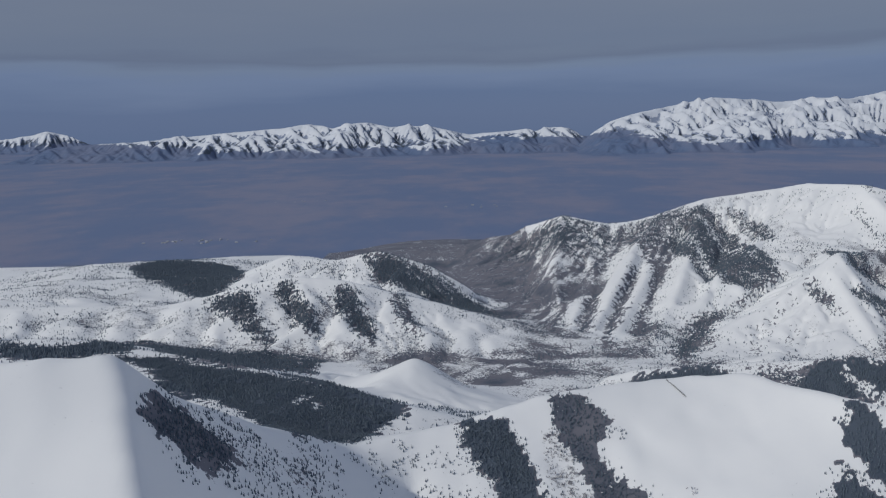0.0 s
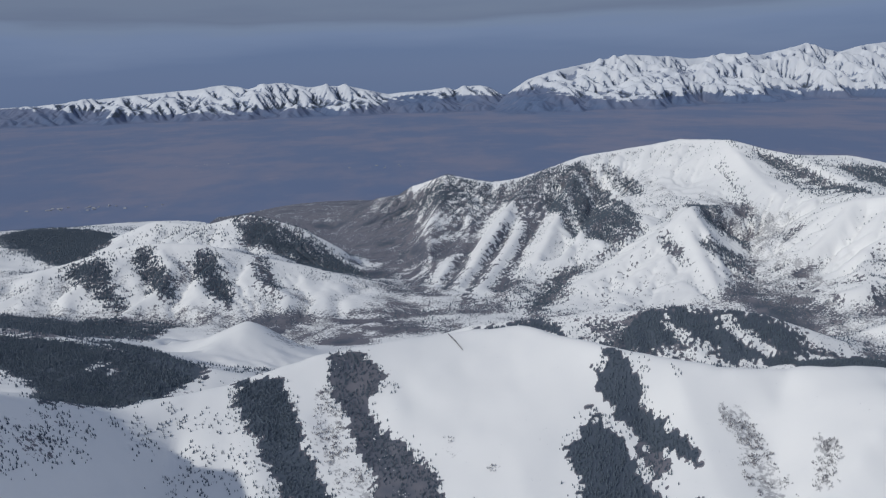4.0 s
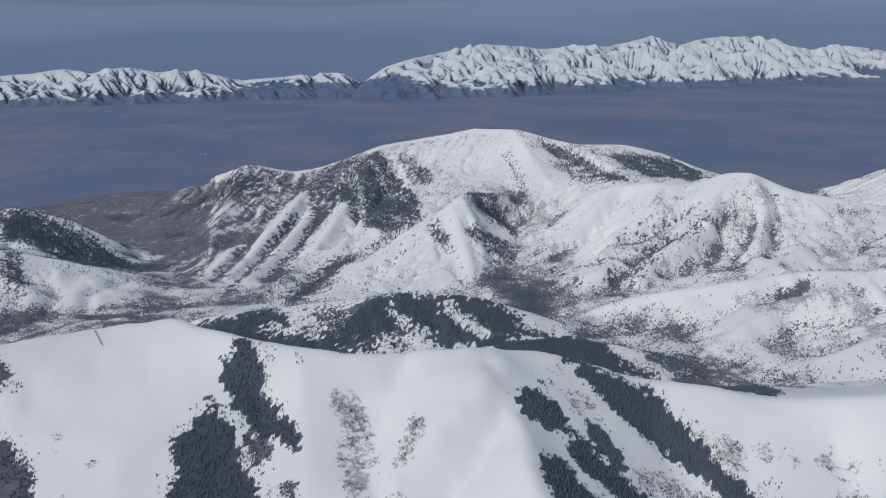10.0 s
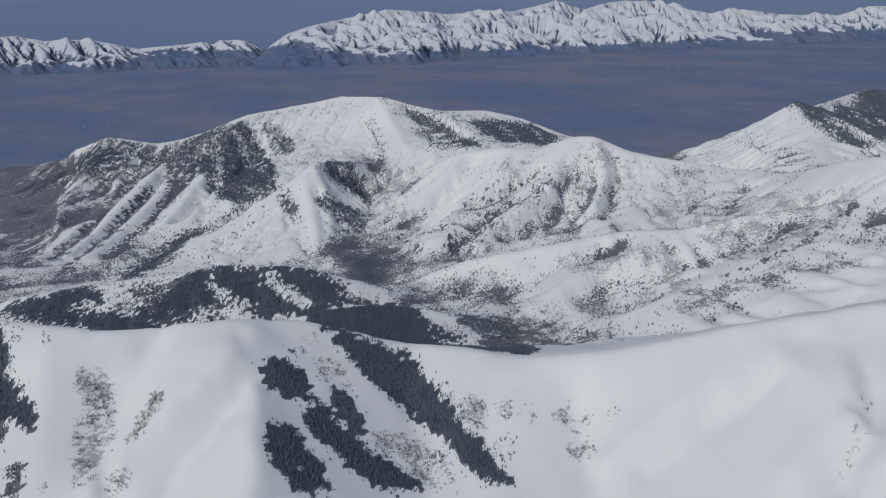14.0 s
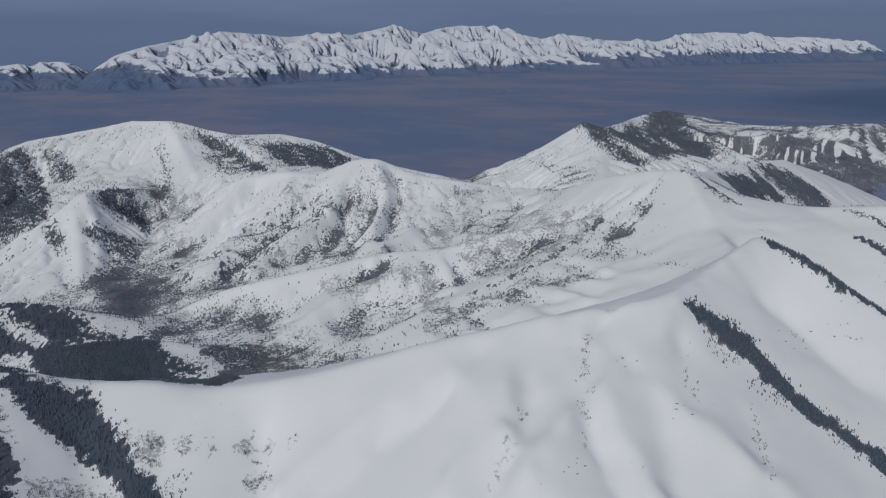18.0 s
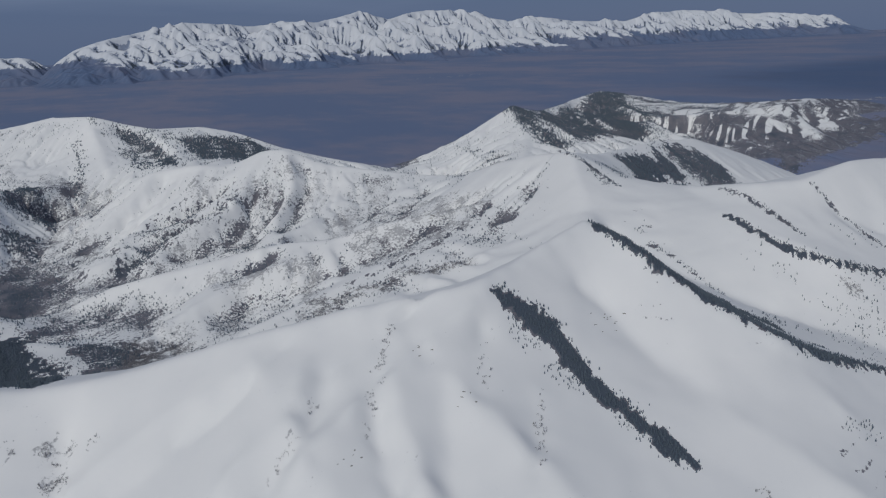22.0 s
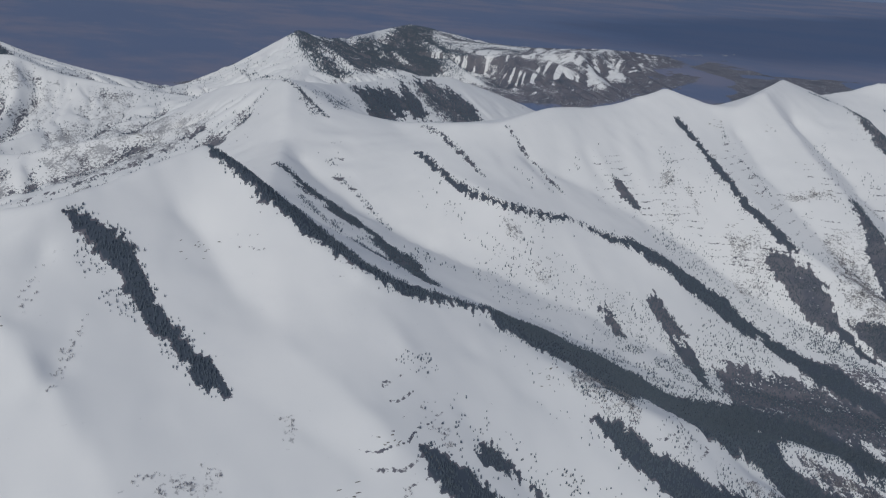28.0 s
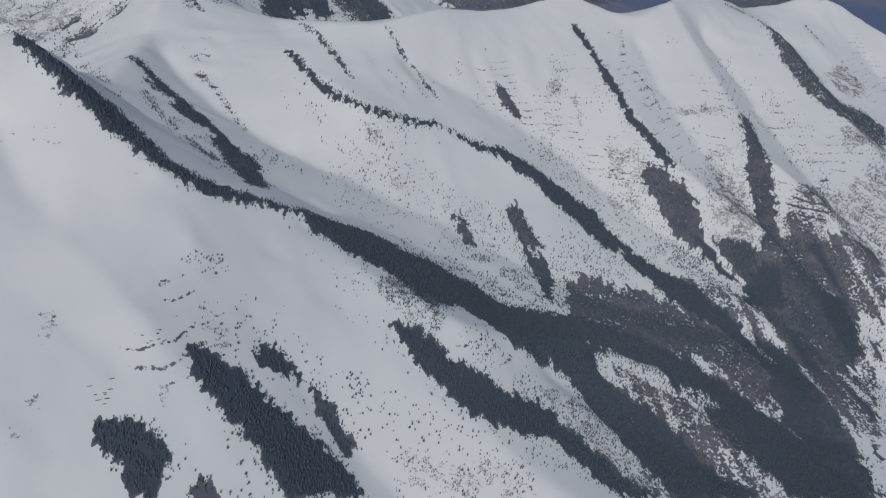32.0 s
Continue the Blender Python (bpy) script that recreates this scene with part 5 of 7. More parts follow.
grove("brush", 0.9, (408.9, 21.2), (417.7, 20.0), (422.0, 11.2), (416.7, 2.6), (410.7, 7.6), (407.6, 14.4))
grove("mixed", 0.4, (408.9, 21.2), (417.7, 20.0), (422.0, 11.2), (416.7, 2.6), (410.7, 7.6), (407.6, 14.4))
grove("conifer", 1.0, (406.7, 6.7), (410.6, 4.4), (413.3, -1.9), (408.0, -8.7), (406.8, -2.3))
# behind the right ridge
grove("conifer", 0.8, (493, 247), (505, 250), (514, 235), (470, 181), (497, 238))
grove("conifer", 0.8, (519, 262), (530, 256), (532, 241), (523, 246))
grove("mixed", 0.8, (552, 273), (579, 272), (583, 255), (553, 244), (545, 256))
grove("conifer", 0.9, (596, 489), (599, 454), (609, 431), (594, 433), (637, 545))
grove("mixed", 0.6, (632, 511), (830, 648), (840, 614), (830, 549), (772, 478), (700, 475), (632, 431), (622, 452))
grove("brush", 0.8, (385, 387), (394, 378), (386, 366), (380, 370))
grove("brush", 0.6, (400, 368), (411, 368), (396, 341), (391, 342))
grove("brush", 0.85, (354, 260), (396, 332), (423, 327), (419, 269), (388, 248), (366, 252), (351, 250))
grove("conifer", 0.9, (34, 492), (13, 453), (-18, 492), (-42, 504))
grove("mixed", 0.6, (-84, 520), (-42, 504), (-18, 492), (-40, 496), (-67, 503))
grove("bare", 0.6, (38, 699), (93, 685), (133, 662), (144, 651), (132, 613), (102, 584), (63, 530), (33, 602))
grove("mixed", 0.7, (93, 685), (133, 662), (144, 651), (124, 618), (88, 606), (62, 681))
grove("mixed", 0.8, (108, 292), (135, 304), (148, 306), (181, 298), (214, 282))
grove("brush", 0.95, (88, 315), (76, 370), (58, 376))

# the near slope
grove("conifer", 1.0, (91.3, 182.5), (94.5, 181.9), (97.6, 178.7), (96.2, 176.8), (98.3, 173.2), (97.7, 170.5), (101.2, 164.3), (103.3, 159.1), (105.0, 155.2), (102.9, 153.3), (99.6, 158.0), (94.4, 164.4), (91.5, 167.2), (90.2, 171.7), (88.4, 174.8), (88.7, 178.9), (90.9, 179.3))
grove("mixed", 0.7, (98.0, 179.4), (102.5, 177.0), (101.5, 175.3), (98.4, 176.9))
grove("mixed", 0.7, (105.1, 176.8), (107.8, 175.4), (107.2, 172.1), (105.5, 173.2))
grove("conifer", 0.75, (92.1, 161.4), (97.8, 161.6), (98.4, 154.5), (95.6, 152.0), (93.1, 157.4))
grove("conifer", 1.0, (84.8, 170.5), (86.9, 170.1), (89.7, 162.7), (91.5, 156.7), (94.2, 148.6), (95.7, 139.1), (77.1, 142.7), (76.2, 147.6), (78.9, 152.6), (77.2, 160.8), (79.3, 163.5), (81.7, 163.0), (81.8, 166.0), (85.0, 167.1))
grove("mixed", 0.85, (98.9, 146.9), (101.3, 146.8), (103.7, 144.3), (103.6, 137.2), (100.2, 138.5))
grove("brush", 0.8, (96.6, 147.6), (99.8, 145.1), (99.1, 140.8), (96.7, 142.8))
grove("brush", 0.9, (112.4, 165.0), (116.8, 165.5), (120.1, 164.0), (120.8, 157.2), (119.9, 146.6), (118.2, 138.1), (114.9, 134.3), (112.7, 136.6), (112.2, 144.2), (113.4, 152.2), (113.3, 157.7))
grove("brush", 0.9, (128.7, 153.2), (131.9, 149.9), (131.0, 146.2), (129.3, 143.5), (126.9, 140.5), (124.7, 139.1), (123.0, 140.5), (123.5, 143.0), (126.2, 145.2), (127.8, 148.1))
grove("brush", 0.8, (118.7, 134.4), (121.7, 134.1), (124.2, 131.5), (122.1, 129.9), (118.8, 131.5))
grove("brush", 0.7, (105.9, 138.9), (107.5, 139.3), (107.8, 136.1), (106.3, 136.2))
grove("brush", 0.6, (125.6, 133.4), (128.0, 133.5), (127.4, 131.6))
grove("conifer", 1.0, (154.6, 150.3), (158.6, 152.2), (162.6, 146.8), (162.2, 140.9), (156.9, 138.5), (152.8, 144.5))
grove("conifer", 1.0, (151.9, 128.3), (156.6, 131.0), (158.2, 126.9), (154.5, 113.7), (152.2, 117.5), (149.9, 121.8))
grove("mixed", 0.6, (157.5, 154.9), (164.3, 156.4), (163.9, 153.2), (157.7, 152.1))
grove("brush", 0.8, (164.1, 162.3), (168.3, 162.4), (166.9, 157.4), (163.9, 158.2))
grove("conifer", 1.0, (174.1, 162.1), (179.0, 161.6), (185.8, 158.1), (190.2, 153.9), (191.3, 149.3), (192.9, 143.8), (194.6, 136.7), (196.6, 129.0), (198.6, 121.7), (200.6, 116.1), (195.7, 117.7), (193.8, 123.1), (191.4, 129.7), (188.4, 137.6), (183.0, 142.9), (178.0, 147.6), (174.7, 154.8), (171.3, 159.3))
grove("conifer", 1.0, (162.4, 141.5), (165.0, 138.5), (167.7, 133.1), (171.6, 129.2), (176.6, 126.3), (181.3, 122.8), (181.6, 121.4), (172.2, 119.4), (166.4, 124.0), (161.9, 128.0), (159.6, 131.6))
grove("conifer", 1.0, (158.0, 125.9), (160.3, 122.9), (161.3, 115.8), (154.5, 113.7))
grove("conifer", 0.85, (168.2, 144.6), (172.0, 143.6), (172.8, 135.2), (172.3, 131.2), (169.2, 132.4), (167.4, 139.2))
grove("brush", 0.8, (165.5, 152.4), (171.3, 153.2), (173.7, 148.8), (173.7, 145.9), (168.7, 144.8), (165.9, 147.5))
grove("brush", 0.9, (174.0, 133.6), (180.5, 134.2), (186.1, 132.1), (190.0, 124.4), (188.6, 119.6), (183.4, 121.5), (179.5, 127.0), (174.5, 130.0))
grove("mixed", 0.3, (174.0, 133.6), (180.5, 134.2), (186.1, 132.1), (190.0, 124.4), (188.6, 119.6), (183.4, 121.5), (179.5, 127.0), (174.5, 130.0))
grove("brush", 0.9, (193.7, 145.5), (197.4, 142.8), (201.6, 137.3), (202.5, 133.2), (200.1, 130.2), (195.7, 132.9), (194.2, 140.0))
grove("mixed", 0.2, (193.7, 145.5), (197.4, 142.8), (201.6, 137.3), (202.5, 133.2), (200.1, 130.2), (195.7, 132.9), (194.2, 140.0))
grove("brush", 0.8, (204.5, 135.3), (209.2, 133.2), (206.6, 130.1), (203.6, 131.6))
grove("mixed", 0.6, (201.4, 127.4), (206.0, 126.3), (202.2, 120.0), (198.9, 121.5))
grove("brush", 0.95, (216.5, 128.9), (221.6, 129.1), (224.6, 124.6), (223.2, 121.6), (218.7, 122.6), (217.0, 126.3))
grove("brush", 0.95, (216.0, 123.8), (221.9, 120.2), (219.6, 115.8), (216.4, 117.4), (215.4, 120.4))
grove("brush", 0.7, (212.2, 132.4), (213.7, 131.6), (211.1, 127.9), (210.3, 129.0))
grove("brush", 0.4, (226.8, 122.2), (230.1, 120.1), (227.7, 117.8), (226.0, 120.2))
grove("brush", 0.4, (207.8, 138.1), (211.7, 136.1), (210.1, 135.0), (207.5, 136.6))
grove("scattered", 0.03, (176.0, 147.2), (186.2, 141.4), (191.4, 127.7), (186.9, 134.1), (178.0, 139.7))
# the wooded hollow behind the near crest
grove("conifer", 0.95, (194, 255), (214, 282), (225, 281), (221, 249), (222, 239), (233, 231), (224, 232), (215, 239), (176, 162), (169, 164))
grove("mixed", 0.8, (246, 256), (255, 254), (260, 242), (250, 225), (244, 233))
grove("brush", 0.95, (257, 246), (270, 245), (277, 235), (268, 231), (222, 165), (249, 222))
grove("brush", 0.9, (276.7, 228.2), (280.7, 220.9), (245.2, 171.3))
grove("brush", 0.95, (328, 254), (338, 251), (319, 224), (317, 213), (314, 207), (307, 210), (318, 232))
grove("brush", 0.95, (318.6, 223.9), (329.7, 219.4), (349.6, 211.2), (344.6, 205.6), (330.8, 212.7), (313.8, 207.0))
grove("brush", 0.7, (299, 255), (311, 252), (302, 239), (295, 249))
grove("brush", 0.8, (316, 250), (318, 241), (302, 221), (305, 233))
grove("brush", 0.7, (300, 270), (317, 273), (326, 266), (321, 261), (306, 262), (297, 262))
grove("mixed", 0.6, (243, 304), (254, 308), (261, 301), (251, 287), (244, 286))
belt("brush", 0.8, 5, (272, 289), (265, 271))
grove("brush", 0.8, (268, 261), (279, 250), (275, 243), (266, 250))
belt("bare", 0.8, 2.0, (208, 249), (240, 273), (260, 257), (272, 244))
grove("conifer", 1.0, (71, 315), (95, 315), (94, 304), (99, 292), (90, 294), (80, 302))
grove("conifer", 1.0, (118, 294), (124, 290), (140, 284), (150, 284), (152, 282))
grove("conifer", 1.0, (140, 304), (145, 309), (157, 304), (168, 299), (177, 289), (181, 280), (169, 280), (157, 288), (147, 294))
grove("conifer", 0.95, (169, 302), (180, 302), (195, 297), (204, 291), (188, 284), (178, 293))
grove("mixed", 0.8, (117, 308), (134, 305), (142, 296), (146, 286), (132, 289), (121, 298))
belt("snow", 0.9, 3.0, (148, 301), (156, 290), (164, 283))
belt("snow", 0.95, 5.0, (171, 298), (179, 289), (186, 280))
belt("snow", 0.8, 5.0, (101, 304), (112, 292))
grove("conifer", 1.0, (181, 282), (191, 282), (206, 252), (215, 243), (221, 234), (226, 156), (219, 148), (209, 158), (203, 234), (181, 243))
grove("mixed", 0.85, (234, 245), (242, 256), (252, 251), (253, 236), (237, 173), (238, 234))
grove("brush", 0.95, (254, 256), (266, 248), (272, 239), (259, 233), (236, 153))

# the peak and what lies before it
grove("mixed", 0.95, (606, 485), (814, 636), (826, 606), (756, 498), (653, 429), (614, 422), (607, 446), (605, 470))
grove("bare", 0.42, (606, 485), (814, 636), (826, 606), (756, 498), (653, 429), (614, 422), (607, 446), (605, 470))
grove("conifer", 0.95, (597, 486), (601, 473), (598, 434), (608, 419), (584, 409), (588, 447))
grove("conifer", 0.95, (727, 549), (717, 509), (662, 463), (715, 550))
grove("conifer", 0.95, (808, 634), (758, 499), (739, 502))
grove("conifer", 0.9, (824, 598), (794, 537), (774, 482), (824, 578))
belt("snow", 0.8, 6, (761, 606), (716, 539), (713, 523))
belt("snow", 0.85, 5, (804, 588), (770, 486))
belt("snow", 0.8, 4, (613, 476), (611, 443), (614, 426))
belt("snow", 0.7, 5, (728, 532), (726, 510))
grove("snow", 0.9, (602, 494), (579, 490), (543, 489), (563, 413), (584, 409), (594, 447), (597, 476))
grove("mixed", 0.6, (544, 441), (558, 432), (534, 422))
grove("brush", 0.8, (569, 438), (572, 429), (558, 415))
grove("conifer", 0.9, (508, 254), (522, 258), (527, 243), (520, 238), (508, 241), (507, 247))
grove("conifer", 0.85, (543, 272), (544, 255), (541, 244), (527, 238), (535, 261))
grove("mixed", 0.9, (571, 278), (576, 268), (585, 249), (477, 159), (556, 244), (550, 253), (551, 269))
grove("conifer", 0.85, (445.3, 217.9), (446.1, 209.7), (444.9, 189.1))
grove("mixed", 0.4, (450.6, 215.0), (492.1, 238.4), (453.6, 194.4), (449.3, 202.4))
grove("brush", 0.9, (361, 266), (375, 254), (393, 249), (418, 259), (424, 257), (414, 238), (401, 242), (375, 229), (359, 230), (353, 251))
belt("bare", 0.75, 2.2, (331.6, 224.2), (349.1, 223.1), (373.1, 226.5), (398.5, 234.6), (414.3, 239.2))
grove("brush", 0.95, (398, 236), (389, 242), (374, 230), (377, 228))
grove("brush", 0.8, (412, 366), (423, 367), (398, 326), (398, 336))
grove("brush", 0.8, (387, 350), (394, 343), (378, 329))
belt("bare", 0.6, 1.6, (366.3, 204.0), (355.2, 211.6), (342.6, 216.2))

# dark east side of the western hill and the valley floor
grove("conifer", 0.95, (-38, 526), (32, 489), (6, 449), (-25, 494), (-43, 510))
grove("mixed", 0.6, (-43, 510), (-25, 494), (-34, 493), (-57, 512))
grove("brush", 0.95, (-104, 392), (-65, 390), (-18, 391), (32, 399), (55, 381), (44, 359), (10, 354), (8, 301), (-2, 299), (-51, 383), (-68, 358))
grove("bare", 0.5, (-104, 392), (-65, 390), (-18, 391), (32, 399), (55, 381), (44, 359), (10, 354), (8, 301), (-2, 299), (-51, 383), (-68, 358))
grove("conifer", 1.0, (-58, 274), (-53, 291), (-25, 245), (-11, 224), (-18, 216), (-24, 207))
grove("bare", 0.78, (8, 632), (38, 712), (91, 669), (112, 647), (99, 596), (72, 546), (56, 526), (42, 485))
grove("mixed", 0.6, (38, 712), (91, 669), (112, 647), (95, 605), (66, 636), (43, 660))

grove("conifer", 1.0, (75, 308), (88, 297), (102, 289), (117, 173), (131, 281), (146, 281), (125, 286), (102, 296), (85, 307))

# the western hill, south side
grove("conifer", 1.0, (-134, 448), (-126, 446), (-103, 432), (-100, 416), (-94, 408), (-83, 394), (-90, 399), (-103, 409), (-112, 417), (-128, 440))
grove("conifer", 1.0, (-94, 449), (-87, 448), (-84, 439), (-73, 424), (-67, 412), (-63, 401), (-70, 405), (-82, 421), (-91, 436))
grove("conifer", 1.0, (-62, 446), (-53, 447), (-47, 430), (-40, 421), (-36, 400), (-42, 402), (-50, 418), (-58, 430))
grove("mixed", 0.9, (-32, 447), (-26, 461), (-19, 435), (-10, 398), (-15, 409), (-26, 424))
grove("mixed", 0.95, (-44, 525), (1, 493), (-14, 492), (-32, 495), (-44, 506))
grove("conifer", 0.9, (1, 496), (-14, 502), (-28, 515))
grove("mixed", 0.4, (-124, 526), (-102, 533), (-66, 522), (-63, 504), (-95, 515), (-110, 514))
grove("conifer", 1.0, (-241, 622), (-234, 649), (-204, 662), (-166, 646), (-141, 516), (-131, 451), (-155, 493), (-190, 538), (-214, 563))
grove("brush", 0.95, (-107, 397), (-83, 393), (-60, 394), (-30, 396), (-23, 392), (-36, 384), (-72, 386), (-102, 391))
grove("bare", 0.42, (-107, 397), (-83, 393), (-60, 394), (-30, 396), (-23, 392), (-36, 384), (-72, 386), (-102, 391))
grove("mixed", 0.9, (-163, 400), (-110, 374), (-87, 387), (-57, 379), (-65, 250), (-89, 263))
grove("conifer", 1.0, (-97, 260), (-74, 249), (-54, 243), (-39, 223), (-78, 218))
belt("snow", 0.8, 3, (-84, 259), (-76, 255))
belt("snow", 0.7, 3, (-82, 311), (-63, 281))
grove("bare", 0.78, (-11, 709), (32, 736), (58, 705), (87, 581), (108, 587), (92, 542), (68, 478), (60, 423), (27, 582), (8, 659))
# grey brush and rock bands of the right ridge
grove("brush", 0.75, (597.6, 69.9), (606.8, 68.2), (616.2, 62.8), (616.1, 57.8), (604.0, 63.4))
grove("brush", 0.6, (594.5, 47.7), (589.3, 22.4), (566.6, 17.3), (562.6, 22.5), (572.4, 32.1))
grove("brush", 0.8, (563.6, 21.2), (584.2, 18.7), (567.7, 3.1), (564.2, 5.3), (561.2, 15.0))
grove("conifer", 0.85, (560.9, 12.7), (563.9, 7.0), (560.9, -0.4), (555.3, 2.1), (556.6, 8.1))
grove("brush", 0.55, (554.1, 69.2), (566.2, 58.9), (556.3, 48.5), (546.4, 43.9), (539.4, 50.3), (549.7, 62.1))
grove("mixed", 0.75, (597.1, 11.2), (647.0, 20.8), (563.1, -22.8), (556.5, -15.9), (577.3, 0.5))
grove("bare", 0.55, (597.1, 11.2), (647.0, 20.8), (563.1, -22.8), (556.5, -15.9), (577.3, 0.5))
grove("conifer", 1.0, (562.3, -2.2), (562.9, -7.6), (556.5, -15.9), (544.0, -8.6), (555.1, -2.9))
grove("mixed", 0.5, (539.1, 34.8), (550.1, 26.7), (551.7, 11.4), (548.4, -0.5), (536.3, 5.3), (535.7, 19.5), (532.6, 29.9))
belt("conifer", 0.9, 2.2, (553.9, 21.4), (553.1, 12.5), (551.3, 1.1))

# brush on the spurs of the middle mountain
grove("brush", 0.9, (322, 355), (344, 372), (344, 356), (313, 287), (320, 349))
grove("brush", 0.8, (343, 386), (358, 395), (354, 379), (344, 379))
grove("brush", 0.8, (362, 397), (375, 394), (382, 389), (368, 380))
grove("brush", 0.9, (257, 429), (267, 413), (263, 369), (251, 393))
grove("brush", 0.8, (321, 416), (340, 415), (339, 407), (322, 404))
grove("brush", 0.85, (374, 342), (392, 342), (357, 266), (346, 269))
grove("brush", 0.8, (413, 368), (427, 366), (411, 346))
grove("brush", 1.0, (324, 266), (341, 263), (322, 221), (320, 249))
grove("brush", 0.7, (366, 366), (383, 372), (369, 352))
grove("brush", 0.8, (356, 264), (373, 254), (354, 220), (347, 242))
grove("brush", 0.9, (294, 284), (322, 273), (319, 262), (294, 262))
belt("bare", 0.75, 2.0, (344, 387), (327, 380), (308, 373), (292, 359))
belt("bare", 0.7, 1.8, (316, 400), (297, 398), (274, 371), (260, 370))
grove("mixed", 0.7, (302, 399), (318, 378), (304, 359), (281, 346), (272, 357))
grove("mixed", 0.6, (342, 384), (350, 359), (342, 333), (344, 372))
grove("conifer", 0.9, (244, 481), (253, 481), (248, 452))


def inside(x, y, poly):
    hit = np.zeros(x.shape, bool)
    for (ax, ay), (bx, by) in zip(poly, np.roll(poly, -1, 0)):
        m = (ay > y) != (by > y)
        cut = ax + (y - ay) * (bx - ax) / (by - ay if by != ay else 1e-9)
        hit ^= m & (x < cut)
    return hit


def ragged(x, y, poly, grow=0.0):
    """Whether places lie inside a wood, whose edge is uneven and lies a little outside its corners."""
    span = math.sqrt(max(1.0, np.prod(np.ptp(poly, axis=0))))
    amp = min(2.6, 0.05 * span + 0.5) if poly[:, 1].mean() > 230 else min(1.1, 0.03 * span + 0.3)
    # far woods thin out over a wider edge
    loose = (1.6 if poly[:, 1].mean() > 360 else 0.9) if poly[:, 1].mean() > 230 else 0.4
    px, py = x + amp * fbm(x / 5.0, y / 5.0, 3, 1), y + amp * fbm(x / 5.0 + 40, y / 5.0 + 7, 3, 2)
    px, py = px + loose * rng.randn(len(x)), py + 2.2 * loose * rng.randn(len(x))
    out = inside(px, py, poly)
    for dx, dy in ((grow, 0), (-grow, 0), (0, grow), (0, -grow)):
        if grow:
            out |= inside(px + dx, py + dy, poly)
    return out


def open_snow(x, y, after):
    """Whether places lie in open snow that was named after the wood of that number."""
    out = np.zeros(x.shape, bool)
    for kind, density, poly in GROVES[after:]:
        if kind == "snow":
            lo, hi = poly.min(0) - 4, poly.max(0) + 4
            m = np.nonzero((x > lo[0]) & (x < hi[0]) & (y > lo[1]) & (y < hi[1]))[0]
            m = m[ragged(x[m], y[m], poly)]
            out[m[rng.rand(len(m)) < density - 0.3]] = True
    return out


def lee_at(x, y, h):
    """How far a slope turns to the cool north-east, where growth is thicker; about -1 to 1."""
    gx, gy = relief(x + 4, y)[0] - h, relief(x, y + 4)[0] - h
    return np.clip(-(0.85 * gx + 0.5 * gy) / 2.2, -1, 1)


